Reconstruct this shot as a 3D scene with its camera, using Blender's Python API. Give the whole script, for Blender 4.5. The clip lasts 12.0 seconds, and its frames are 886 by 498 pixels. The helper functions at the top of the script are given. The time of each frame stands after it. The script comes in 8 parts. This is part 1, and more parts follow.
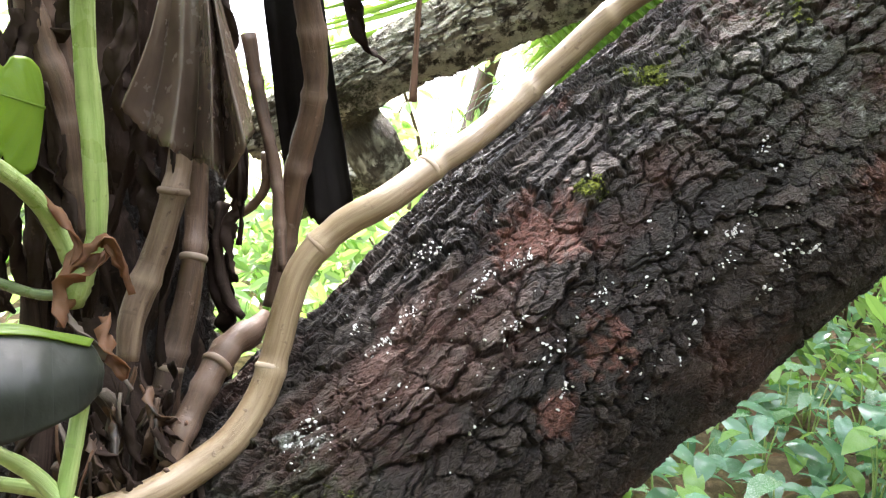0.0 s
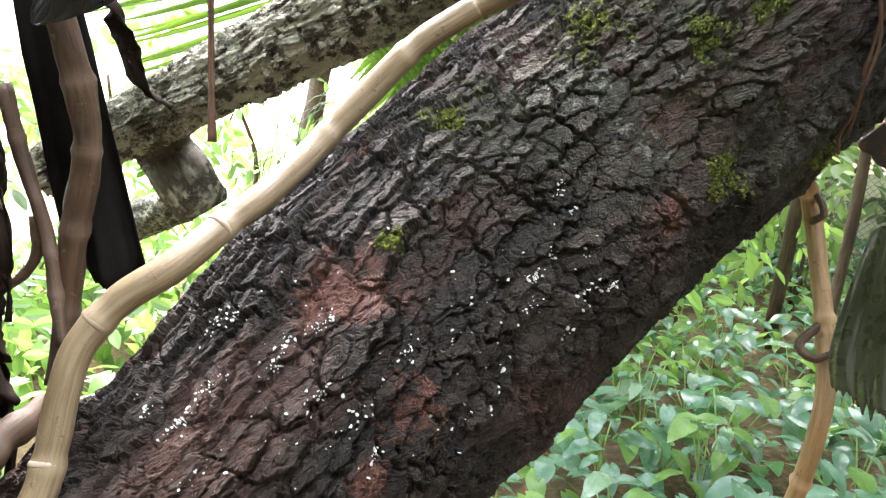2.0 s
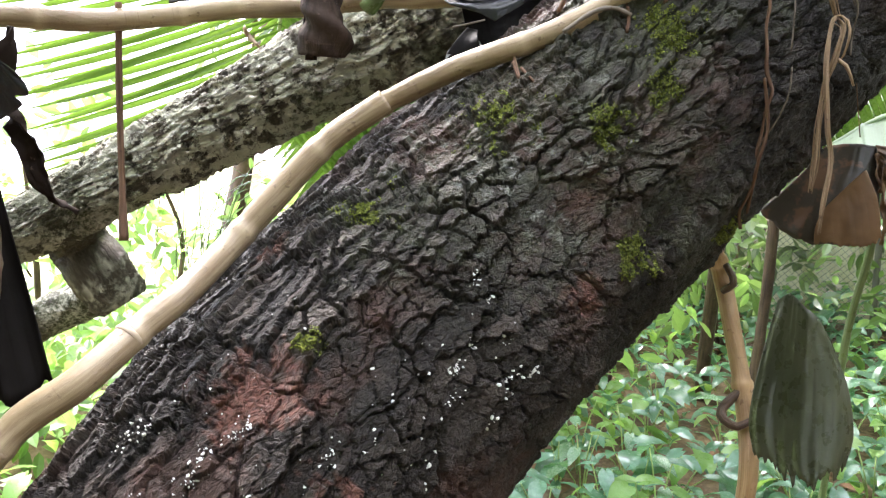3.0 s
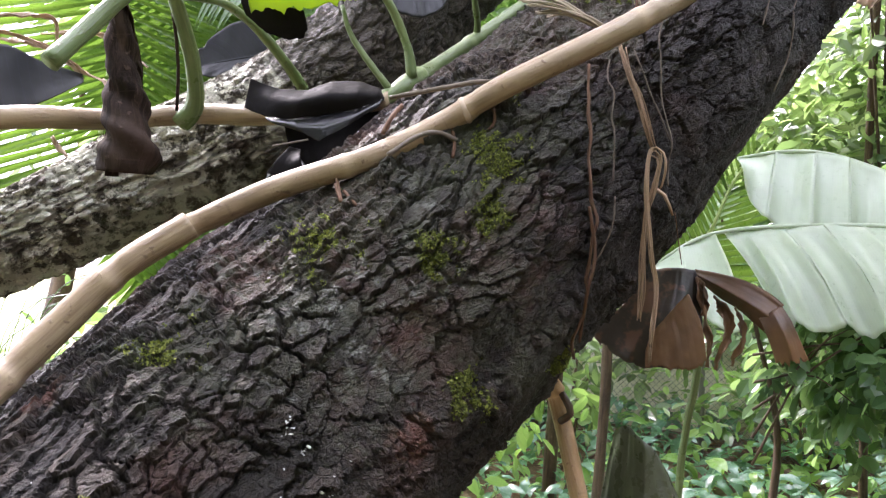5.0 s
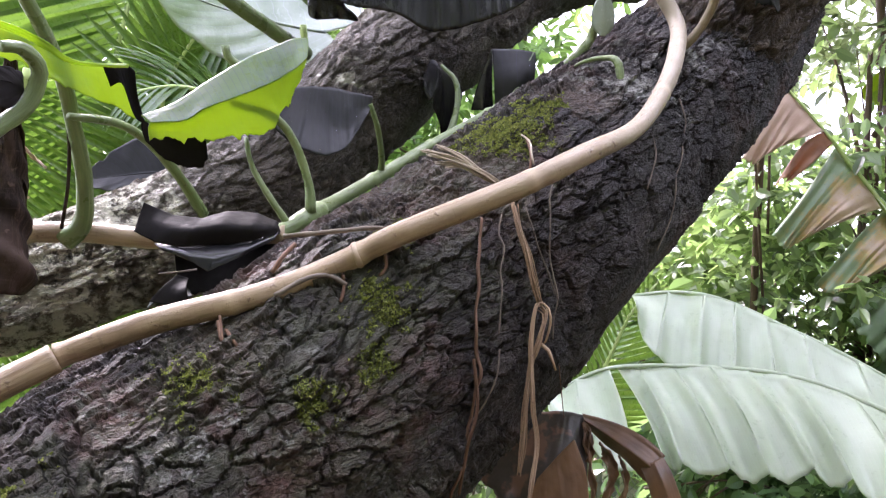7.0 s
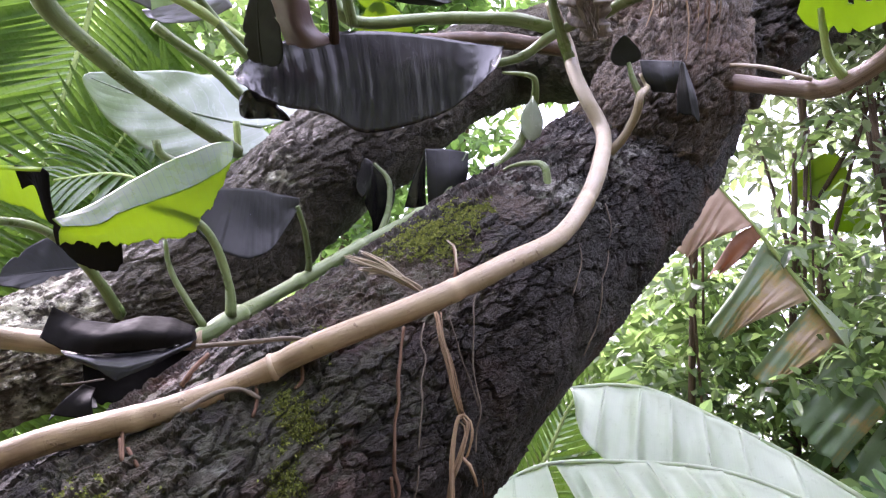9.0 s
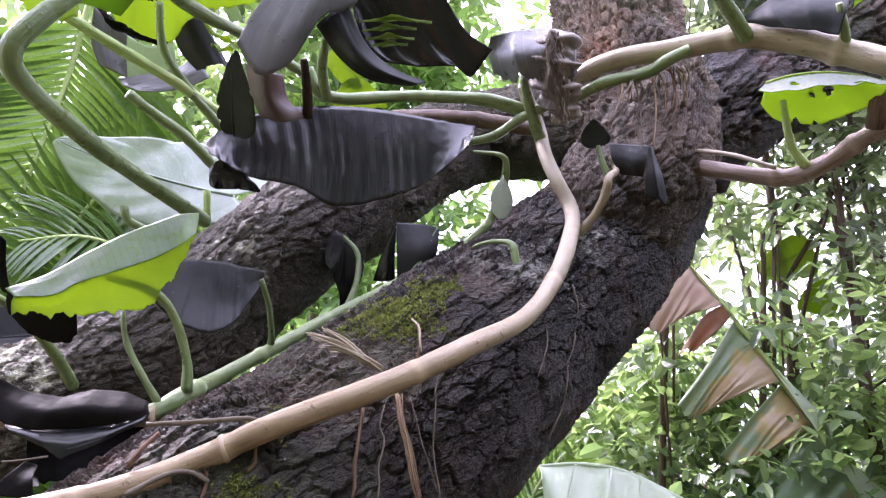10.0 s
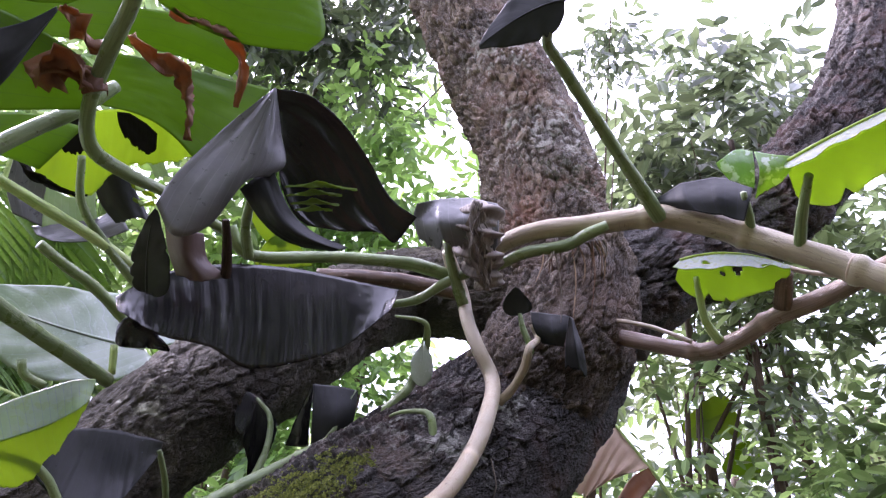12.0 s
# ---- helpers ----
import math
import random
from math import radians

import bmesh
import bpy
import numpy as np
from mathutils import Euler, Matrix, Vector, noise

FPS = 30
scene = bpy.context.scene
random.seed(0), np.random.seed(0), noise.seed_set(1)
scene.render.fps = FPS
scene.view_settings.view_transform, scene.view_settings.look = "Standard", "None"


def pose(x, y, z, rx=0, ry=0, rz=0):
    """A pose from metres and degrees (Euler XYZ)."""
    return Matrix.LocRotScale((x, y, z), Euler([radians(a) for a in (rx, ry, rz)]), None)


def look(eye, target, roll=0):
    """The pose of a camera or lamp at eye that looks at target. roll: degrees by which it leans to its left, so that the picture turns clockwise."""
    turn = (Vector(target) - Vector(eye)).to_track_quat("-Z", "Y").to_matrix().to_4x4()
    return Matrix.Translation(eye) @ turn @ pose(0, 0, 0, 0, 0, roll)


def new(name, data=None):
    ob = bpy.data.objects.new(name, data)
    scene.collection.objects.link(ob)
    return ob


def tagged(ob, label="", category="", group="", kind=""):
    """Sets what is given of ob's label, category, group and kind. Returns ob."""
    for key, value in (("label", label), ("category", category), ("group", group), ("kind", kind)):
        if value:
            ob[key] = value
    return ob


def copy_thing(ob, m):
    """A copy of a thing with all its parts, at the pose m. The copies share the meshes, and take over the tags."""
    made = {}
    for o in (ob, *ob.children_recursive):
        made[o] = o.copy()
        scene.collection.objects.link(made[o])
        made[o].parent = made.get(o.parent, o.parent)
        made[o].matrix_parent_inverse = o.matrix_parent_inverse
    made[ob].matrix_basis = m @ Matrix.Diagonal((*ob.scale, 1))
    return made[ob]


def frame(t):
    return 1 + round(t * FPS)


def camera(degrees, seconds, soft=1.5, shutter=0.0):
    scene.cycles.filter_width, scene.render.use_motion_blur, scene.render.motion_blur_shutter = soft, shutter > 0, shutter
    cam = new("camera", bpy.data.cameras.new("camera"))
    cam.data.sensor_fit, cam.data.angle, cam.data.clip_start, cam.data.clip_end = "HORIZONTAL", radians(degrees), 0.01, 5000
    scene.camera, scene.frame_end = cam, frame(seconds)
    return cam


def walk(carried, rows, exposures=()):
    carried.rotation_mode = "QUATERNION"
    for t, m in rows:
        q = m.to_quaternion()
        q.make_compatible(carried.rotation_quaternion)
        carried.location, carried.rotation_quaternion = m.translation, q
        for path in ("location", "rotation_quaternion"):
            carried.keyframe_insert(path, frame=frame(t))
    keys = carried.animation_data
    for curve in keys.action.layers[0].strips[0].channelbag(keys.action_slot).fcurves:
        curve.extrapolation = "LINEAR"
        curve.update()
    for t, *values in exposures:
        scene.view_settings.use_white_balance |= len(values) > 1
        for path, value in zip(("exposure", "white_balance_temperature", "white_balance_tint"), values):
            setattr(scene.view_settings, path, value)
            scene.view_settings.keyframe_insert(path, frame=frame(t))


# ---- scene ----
cam = camera(60.0, 12.0, soft=1.25)
PATH = [
    (0, (0.04, 0.065, 1.451), (0.009, 2.016, 1.009), 3.4),
    (0.5, (0.021, 0.079, 1.466), (0.042, 1.945, 0.745), 8.8),
    (1, (0.047, 0.063, 1.45), (0.062, 1.944, 0.772), 5.2),
    (1.5, (0.085, 0.122, 1.451), (0.418, 2.015, 0.898), 4.0),
    (2, (0.114, 0.125, 1.533), (0.461, 2.045, 1.091), 2.3),
    (2.5, (0.133, 0.136, 1.565), (0.55, 2.056, 1.195), 0.8),
    (3, (0.141, 0.128, 1.579), (0.653, 2.041, 1.298), 0.3),
    (5, (0.214, 0.215, 1.601), (1.097, 2.01, 1.615), 0.6),
    (5.5, (0.232, 0.202, 1.622), (1.226, 1.937, 1.68), 1.8),
    (6, (0.236, 0.2, 1.643), (1.264, 1.905, 1.837), 3.0),
    (6.5, (0.241, 0.198, 1.659), (1.289, 1.881, 1.93), 3.6),
    (8.5, (0.263, 0.177, 1.696), (1.367, 1.801, 2.073), 3.6),
    (9, (0.282, 0.174, 1.723), (1.416, 1.744, 2.225), 3.6),
    (9.5, (0.294, 0.168, 1.742), (1.435, 1.702, 2.329), 3.9),
    (10, (0.298, 0.165, 1.749), (1.44, 1.664, 2.42), 4.8),
    (10.5, (0.294, 0.166, 1.761), (1.42, 1.61, 2.564), 5.8),
    (11, (0.304, 0.165, 1.779), (1.45, 1.536, 2.678), 6.7),
    (11.5, (0.31, 0.15, 1.8), (1.449, 1.474, 2.774), 6.1),
    (12, (0.316, 0.144, 1.813), (1.462, 1.432, 2.827), 5.0),
]
EXPOSURE = [(0, 2.45, 6400, 18), (3, 2.34, 6340, 19), (4.8, 2.1, 6210, 27), (6, 2.1, 6150, 31), (9, 2.04, 6030, 38), (10.5, 1.93, 5910, 41), (11.3, 1.59, 5860, 41), (12, 1.45, 5840, 40)]
walk(cam, [(t, look(eye, target, roll)) for t, eye, target, roll in PATH], EXPOSURE)

# ---- world and light ----
world = bpy.data.worlds.new("sky")
scene.world = world
world.use_nodes = True
wn, wl = world.node_tree.nodes, world.node_tree.links
wn.clear()
sky = wn.new("ShaderNodeTexSky")
sky.sky_type, sky.sun_disc = "NISHITA", False
sky.sun_elevation, sky.sun_rotation = radians(62), radians(20)
sky.air_density, sky.dust_density, sky.ozone_density = 1.0, 4.0, 0.6
bg_sky, bg_cloud, wadd, wout = (wn.new(k) for k in ("ShaderNodeBackground", "ShaderNodeBackground", "ShaderNodeAddShader", "ShaderNodeOutputWorld"))
bg_sky.inputs["Strength"].default_value = 0.06
bg_cloud.inputs["Color"].default_value, bg_cloud.inputs["Strength"].default_value = (0.9, 0.96, 1.04, 1), 1.3
# an overcast sky is about three times as bright overhead as at the horizon
up_at, up_z, up_lum = wn.new("ShaderNodeTexCoord"), wn.new("ShaderNodeSeparateXYZ"), wn.new("ShaderNodeMapRange")
up_lum.inputs["From Min"].default_value, up_lum.inputs["From Max"].default_value = 0.0, 1.0
up_lum.inputs["To Min"].default_value, up_lum.inputs["To Max"].default_value = 0.7, 2.1
wl.new(up_at.outputs["Generated"], up_z.inputs[0]), wl.new(up_z.outputs["Z"], up_lum.inputs["Value"])
wl.new(up_lum.outputs[0], bg_cloud.inputs["Strength"])
wl.new(sky.outputs[0], bg_sky.inputs[0])
wl.new(bg_sky.outputs[0], wadd.inputs[0]), wl.new(bg_cloud.outputs[0], wadd.inputs[1])
wl.new(wadd.outputs[0], wout.inputs[0])
sun = new("sun", bpy.data.lights.new("sun", "SUN"))
sun.data.energy, sun.data.angle, sun.data.color = 4.2, radians(20), (1.0, 0.96, 0.88)
sun.matrix_world = look((-2, 8, 9), (0, 0, 0))


# ---- materials ----
class Mat:
    """A small builder for node materials."""

    def __init__(self, name, rough=0.6, spec=0.5):
        self.m = bpy.data.materials.new(name)
        self.m.use_nodes = True
        self.n, self.l = self.m.node_tree.nodes, self.m.node_tree.links
        self.p, self.out = self.n["Principled BSDF"], self.n["Material Output"]
        self.p.inputs["Roughness"].default_value = rough
        self.p.inputs["Specular IOR Level"].default_value = spec
        self.co = self.n.new("ShaderNodeTexCoord")

    def coord(self, scale=(1, 1, 1), space="Object"):
        mp = self.n.new("ShaderNodeMapping")
        mp.inputs["Scale"].default_value = scale
        self.l.new(self.co.outputs[space], mp.inputs[0])
        return mp.outputs[0]

    def noise(self, scale, detail=4, rough=0.55, at=None):
        t = self.n.new("ShaderNodeTexNoise")
        t.inputs["Scale"].default_value, t.inputs["Detail"].default_value, t.inputs["Roughness"].default_value = scale, detail, rough
        self.l.new(at or self.coord(), t.inputs["Vector"])
        return t.outputs["Fac"]

    def ramp(self, fac, *stops):
        r = self.n.new("ShaderNodeValToRGB")
        e = r.color_ramp.elements
        while len(e) < len(stops):
            e.new(0.5)
        for k, (pos, col) in zip(e, stops):
            k.position = pos
            k.color = (*col, 1) if len(col) == 3 else col
        self.l.new(fac, r.inputs[0])
        return r.outputs[0]

    def mix(self, fac, a, b, how="MIX"):
        m = self.n.new("ShaderNodeMix")
        m.data_type, m.blend_type = "RGBA", how
        for k, v in ((0, fac), (6, a), (7, b)):
            if isinstance(v, (int, float)):
                m.inputs[k].default_value = v
            elif isinstance(v, tuple):
                m.inputs[k].default_value = (*v, 1)
            else:
                self.l.new(v, m.inputs[k])
        return m.outputs[2]

    def math(self, op, a, b=0.0):
        m = self.n.new("ShaderNodeMath")
        m.operation = op
        for k, v in ((0, a), (1, b)):
            if isinstance(v, (int, float)):
                m.inputs[k].default_value = v
            else:
                self.l.new(v, m.inputs[k])
        return m.outputs[0]

    def attr(self, name):
        a = self.n.new("ShaderNodeAttribute")
        a.attribute_name = name
        return a.outputs["Fac"]

    def island(self):
        return self.n.new("ShaderNodeNewGeometry").outputs["Random Per Island"]

    def rand(self):
        return self.n.new("ShaderNodeObjectInfo").outputs["Random"]

    def color(self, c):
        if isinstance(c, tuple):
            self.p.inputs["Base Color"].default_value = (*c, 1)
        else:
            self.l.new(c, self.p.inputs["Base Color"])
        return self

    def rough(self, r):
        self.l.new(r, self.p.inputs["Roughness"])
        return self

    def bump(self, height, strength=0.4, distance=0.002):
        b = self.n.new("ShaderNodeBump")
        b.inputs["Strength"].default_value, b.inputs["Distance"].default_value = strength, distance
        self.l.new(height, b.inputs["Height"])
        self.l.new(b.outputs[0], self.p.inputs["Normal"])
        return self

    def translucent(self, col, amount):
        t, mx = self.n.new("ShaderNodeBsdfTranslucent"), self.n.new("ShaderNodeMixShader")
        if isinstance(col, tuple):
            t.inputs[0].default_value = (*col, 1)
        else:
            self.l.new(col, t.inputs[0])
        mx.inputs[0].default_value = amount
        self.l.new(self.p.outputs[0], mx.inputs[1]), self.l.new(t.outputs[0], mx.inputs[2])
        self.l.new(mx.outputs[0], self.out.inputs[0])
        return self


def bark_material(name, dark, mid, light, lichen, red=(0.17, 0.055, 0.04), cover=(0.49, 0.55), cover_scale=17):
    k = Mat(name, 0.6, 0.34)
    xyz = k.n.new("ShaderNodeCombineXYZ")
    k.l.new(k.attr("along_bark"), xyz.inputs[0])
    k.l.new(k.math("MULTIPLY", k.attr("round_bark"), 2.4), xyz.inputs[1])
    warp = k.n.new("ShaderNodeVectorMath")
    warp.operation = "MULTIPLY_ADD"
    wob = k.n.new("ShaderNodeTexNoise")
    wob.inputs["Scale"].default_value, wob.inputs["Detail"].default_value = 60, 4
    k.l.new(xyz.outputs[0], wob.inputs["Vector"])
    k.l.new(wob.outputs["Color"], warp.inputs[0])
    warp.inputs[1].default_value = (0.018, 0.018, 0.0)
    k.l.new(xyz.outputs[0], warp.inputs[2])
    at = warp.outputs[0]

    def hairline(scale, wide):
        v = k.n.new("ShaderNodeTexVoronoi")
        v.feature = "DISTANCE_TO_EDGE"
        v.inputs["Scale"].default_value = scale
        k.l.new(at, v.inputs["Vector"])
        return k.ramp(v.outputs["Distance"], (0.0, (0, 0, 0)), (wide, (1, 1, 1)))

    plate = k.attr("plate")
    grain = k.noise(1, 8, 0.74, k.coord((130, 130, 130)))
    scale_like = k.noise(75, 6, 0.7, at)
    blotch = k.noise(7, 5, 0.62)
    base = k.mix(k.ramp(blotch, (0.38, (0, 0, 0)), (0.66, (1, 1, 1))), dark, mid)
    base = k.mix(k.math("MULTIPLY", k.ramp(k.noise(4.3, 5, 0.65), (0.5, (0, 0, 0)), (0.66, (1, 1, 1))), 0.75), base, tuple(0.45 * p + 0.55 * q for p, q in zip(mid, red)))
    base = k.mix(k.math("MULTIPLY", plate, 0.6), base, light)
    base = k.mix(k.math("MULTIPLY", k.ramp(scale_like, (0.5, (0, 0, 0)), (0.7, (1, 1, 1))), 0.45), base, light)
    base = k.mix(k.math("MULTIPLY", k.attr("red"), k.ramp(grain, (0.3, (0.25,) * 3), (0.6, (1, 1, 1)))), base, red)
    # Patches where the bark colour is mixed towards its dark tone.
    base = k.mix(k.math("MULTIPLY", k.attr("dark_patch"), 0.5), base, tuple(c * 0.9 for c in dark))
    pale = k.math("MULTIPLY", k.attr("pale"), k.ramp(k.noise(cover_scale, 6, 0.72), (cover[0], (0, 0, 0)), (cover[1], (1, 1, 1))))
    base = k.mix(pale, base, lichen)
    humus = k.math("MULTIPLY", k.attr("humus"), k.ramp(k.noise(40, 6, 0.7), (0.3, (0, 0, 0)), (0.55, (1, 1, 1))))
    base = k.mix(k.math("MULTIPLY", humus, 0.8), base, k.mix(k.noise(55, 4, 0.7), (0.03, 0.02, 0.014), (0.16, 0.105, 0.07)))
    # Green algae film; it also lightens the trunk's top as skylight would.
    film_toplight = k.math("MULTIPLY", k.attr("film_toplight"), k.ramp(k.noise(26, 6, 0.7), (0.36, (0, 0, 0)), (0.62, (1, 1, 1))))
    base = k.mix(k.math("MULTIPLY", film_toplight, 0.7), base, k.mix(k.noise(11, 3), (0.052, 0.055, 0.036), (0.125, 0.132, 0.078)))
    green = k.math("MULTIPLY", k.attr("moss"), k.ramp(k.noise(90, 4, 0.7), (0.4, (0, 0, 0)), (0.6, (1, 1, 1))))
    base = k.mix(k.math("MULTIPLY", k.ramp(k.noise(3.2, 4, 0.6), (0.48, (0, 0, 0)), (0.66, (1, 1, 1))), 0.14), base, (0.085, 0.09, 0.068))
    base = k.mix(green, base, (0.055, 0.062, 0.02))
    k.color(base).rough(k.ramp(grain, (0.32, (0.34,) * 3), (0.66, (0.8,) * 3)))
    hair = k.math("ADD", hairline(42, 0.09), k.math("MULTIPLY", hairline(95, 0.12), 0.45))
    k.bump(k.math("ADD", k.math("MULTIPLY", hair, 0.9), k.math("ADD", k.math("MULTIPLY", scale_like, 2.2), k.math("MULTIPLY", grain, 1.6))), 1.0, 0.0042)
    return k.m


BARK = bark_material("bark_dark", (0.009, 0.0072, 0.0058), (0.0285, 0.0212, 0.0168), (0.118, 0.092, 0.075), (0.34, 0.34, 0.3), (0.2, 0.085, 0.06))
BARK_LIMB = bark_material("bark_limb", (0.034, 0.028, 0.018), (0.09, 0.076, 0.048), (0.25, 0.215, 0.15), (0.66, 0.64, 0.5), (0.1, 0.06, 0.045), (0.44, 0.52), 24)
BARK_UP = bark_material("bark_upper", (0.034, 0.022, 0.012), (0.112, 0.076, 0.044), (0.35, 0.265, 0.175), (0.38, 0.36, 0.29), (0.24, 0.11, 0.065))


def stem_material(name, a, b, scar, rough=0.42, wet=0.5, pale=None, streak=0.45):
    k = Mat(name, rough, wet)
    xyz = k.n.new("ShaderNodeCombineXYZ")
    k.l.new(k.math("MULTIPLY", k.attr("length_at"), 6.0), xyz.inputs[0])
    k.l.new(k.math("MULTIPLY", k.attr("angle_at"), 5.0), xyz.inputs[1])
    k.l.new(k.math("MULTIPLY", k.rand(), 40.0), xyz.inputs[2])
    at = xyz.outputs[0]
    base = k.mix(k.ramp(k.noise(1.1, 5, 0.6, at), (0.35, (0, 0, 0)), (0.65, (1, 1, 1))), a, b)
    # Paler above two metres: skylight and wet sheen put into the colour.
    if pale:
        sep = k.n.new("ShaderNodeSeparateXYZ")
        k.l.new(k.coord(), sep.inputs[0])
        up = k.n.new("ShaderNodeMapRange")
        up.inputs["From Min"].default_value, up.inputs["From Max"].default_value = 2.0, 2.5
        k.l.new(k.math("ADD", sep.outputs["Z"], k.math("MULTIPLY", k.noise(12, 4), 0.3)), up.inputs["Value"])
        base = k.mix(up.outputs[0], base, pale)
    line = k.ramp(k.noise(4.5, 6, 0.65, at), (0.5, (0, 0, 0)), (0.72, (1, 1, 1)))
    base = k.mix(k.math("MULTIPLY", line, streak), base, scar)
    rnd = k.n.new("ShaderNodeCombineXYZ")
    k.l.new(k.math("MULTIPLY", k.attr("length_at"), 130.0), rnd.inputs[0])
    k.l.new(k.math("MULTIPLY", k.attr("angle_at"), 1.6), rnd.inputs[1])
    scarring = k.ramp(k.noise(1.0, 3, 0.6, rnd.outputs[0]), (0.62, (0, 0, 0)), (0.72, (1, 1, 1)))
    base = k.mix(k.math("MULTIPLY", scarring, 0.35), base, scar)
    spot = k.ramp(k.noise(55, 3, 0.6), (0.64, (0, 0, 0)), (0.7, (1, 1, 1)))
    base = k.mix(k.math("MULTIPLY", spot, 0.7), base, scar)
    base = k.mix(k.math("MULTIPLY", k.attr("ring"), 0.4), base, tuple(min(1, c * 1.45 + 0.06) for c in b))
    k.color(base).rough(k.ramp(k.noise(20, 4, 0.6), (0.35, (max(0.1, rough - 0.14),) * 3), (0.7, (min(1, rough + 0.2),) * 3)))
    k.bump(k.math("ADD", k.noise(120, 4, 0.6), k.math("ADD", line, spot)), 0.4, 0.002)
    return k.m


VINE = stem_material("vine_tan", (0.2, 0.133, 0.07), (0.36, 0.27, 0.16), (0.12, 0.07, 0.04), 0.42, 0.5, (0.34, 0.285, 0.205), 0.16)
VINE_BROWN = stem_material("vine_brown", (0.13, 0.082, 0.055), (0.25, 0.175, 0.125), (0.08, 0.05, 0.035), 0.4, 0.5)
VINE_PALE = stem_material("vine_pale", (0.23, 0.185, 0.115), (0.36, 0.3, 0.2), (0.14, 0.095, 0.055))
OLD_NODE = stem_material("old_node", (0.16, 0.11, 0.075), (0.3, 0.24, 0.18), (0.1, 0.06, 0.04), 0.6, 0.3)
VINE_NODE = stem_material("vine_node", (0.34, 0.24, 0.15), (0.5, 0.4, 0.29), (0.2, 0.12, 0.07), 0.55)
STEM_BROWN = stem_material("stem_brown", (0.045, 0.026, 0.016), (0.13, 0.078, 0.048), (0.18, 0.125, 0.09), 0.55, 0.4, None, 0.25)
STEM_TAN = stem_material("stem_tan", (0.09, 0.056, 0.034), (0.25, 0.18, 0.12), (0.05, 0.03, 0.02), 0.5, 0.4, None, 0.35)
STEM_GREEN = stem_material("stem_green", (0.1, 0.15, 0.048), (0.19, 0.25, 0.1), (0.11, 0.12, 0.055), 0.36, 0.5, None, 0.3)
STEM_LIME = stem_material("stem_lime", (0.24, 0.36, 0.09), (0.43, 0.53, 0.2), (0.18, 0.22, 0.08), 0.35)
ROOT = stem_material("root_brown", (0.09, 0.05, 0.032), (0.19, 0.11, 0.07), (0.07, 0.04, 0.03), 0.8, 0.2)
ROOT_GREY = stem_material("root_grey", (0.12, 0.1, 0.08), (0.22, 0.18, 0.14), (0.07, 0.05, 0.04), 0.8, 0.2)
FIBRE = stem_material("dry_fibre", (0.22, 0.14, 0.085), (0.42, 0.3, 0.2), (0.14, 0.09, 0.06), 0.85, 0.15)
HUSK = stem_material("dark_husk", (0.013, 0.009, 0.007), (0.05, 0.033, 0.025), (0.09, 0.06, 0.045), 0.8, 0.1)
STEM_ORANGE = stem_material("stem_orange_tan", (0.34, 0.2, 0.09), (0.5, 0.33, 0.17), (0.2, 0.1, 0.05), 0.45, 0.4)
SHEATH = stem_material("grey_sheath", (0.09, 0.072, 0.062), (0.27, 0.225, 0.195), (0.04, 0.03, 0.025), 0.55, 0.35)


def leaf_material(name, a, b, vein, through_col, amount, rough=0.3, spec=0.5, spots=None, drying=None, relief=1.0):
    k = Mat(name, rough, spec)
    base = k.mix(k.ramp(k.noise(6, 4, 0.6), (0.35, (0, 0, 0)), (0.68, (1, 1, 1))), a, b)
    ribs = k.math("ABSOLUTE", k.math("SINE", k.math("ADD", k.math("MULTIPLY", k.attr("rib"), 34.0), k.math("MULTIPLY", k.noise(5, 2), 1.6))))
    rib = k.ramp(ribs, (0.0, (1, 1, 1)), (0.16, (0, 0, 0)))
    base = k.mix(k.math("MULTIPLY", rib, 0.25), base, vein)
    if drying:
        lane = k.n.new("ShaderNodeCombineXYZ")
        k.l.new(k.math("MULTIPLY", k.attr("rib"), 9.0), lane.inputs[0])
        dry = k.math("ADD", k.math("ADD", k.attr("dry"), k.math("MULTIPLY", k.noise(1.0, 4, 0.7, lane.outputs[0]), 0.45)), k.math("MULTIPLY", k.noise(7, 6, 0.7), 0.7))
        base = k.mix(k.ramp(dry, (0.82, (0, 0, 0)), (0.9, (1, 1, 1))), base, (0.42, 0.27, 0.06))
        base = k.mix(k.ramp(dry, (0.88, (0, 0, 0)), (0.95, (1, 1, 1))), base, k.mix(k.noise(14, 4), (0.26, 0.15, 0.08), drying))
    if spots:
        base = k.mix(k.ramp(k.noise(*spots[:3]), (spots[3], (0, 0, 0)), (spots[3] + 0.05, (1, 1, 1))), base, spots[4])
    k.color(base)
    k.rough(k.ramp(k.noise(40, 3, 0.6), (0.3, (max(rough - 0.1 * relief, 0.08),) * 3), (0.75, (rough + 0.15 * relief,) * 3)))
    k.bump(k.math("ADD", k.math("MULTIPLY", k.math("POWER", ribs, 0.3), 0.2), k.math("MULTIPLY", k.noise(30, 4, 0.6), relief)), 0.22, 0.006)
    if amount:
        k.translucent(k.mix(k.math("MULTIPLY", rib, 0.5), through_col, vein), amount)
    return k.m


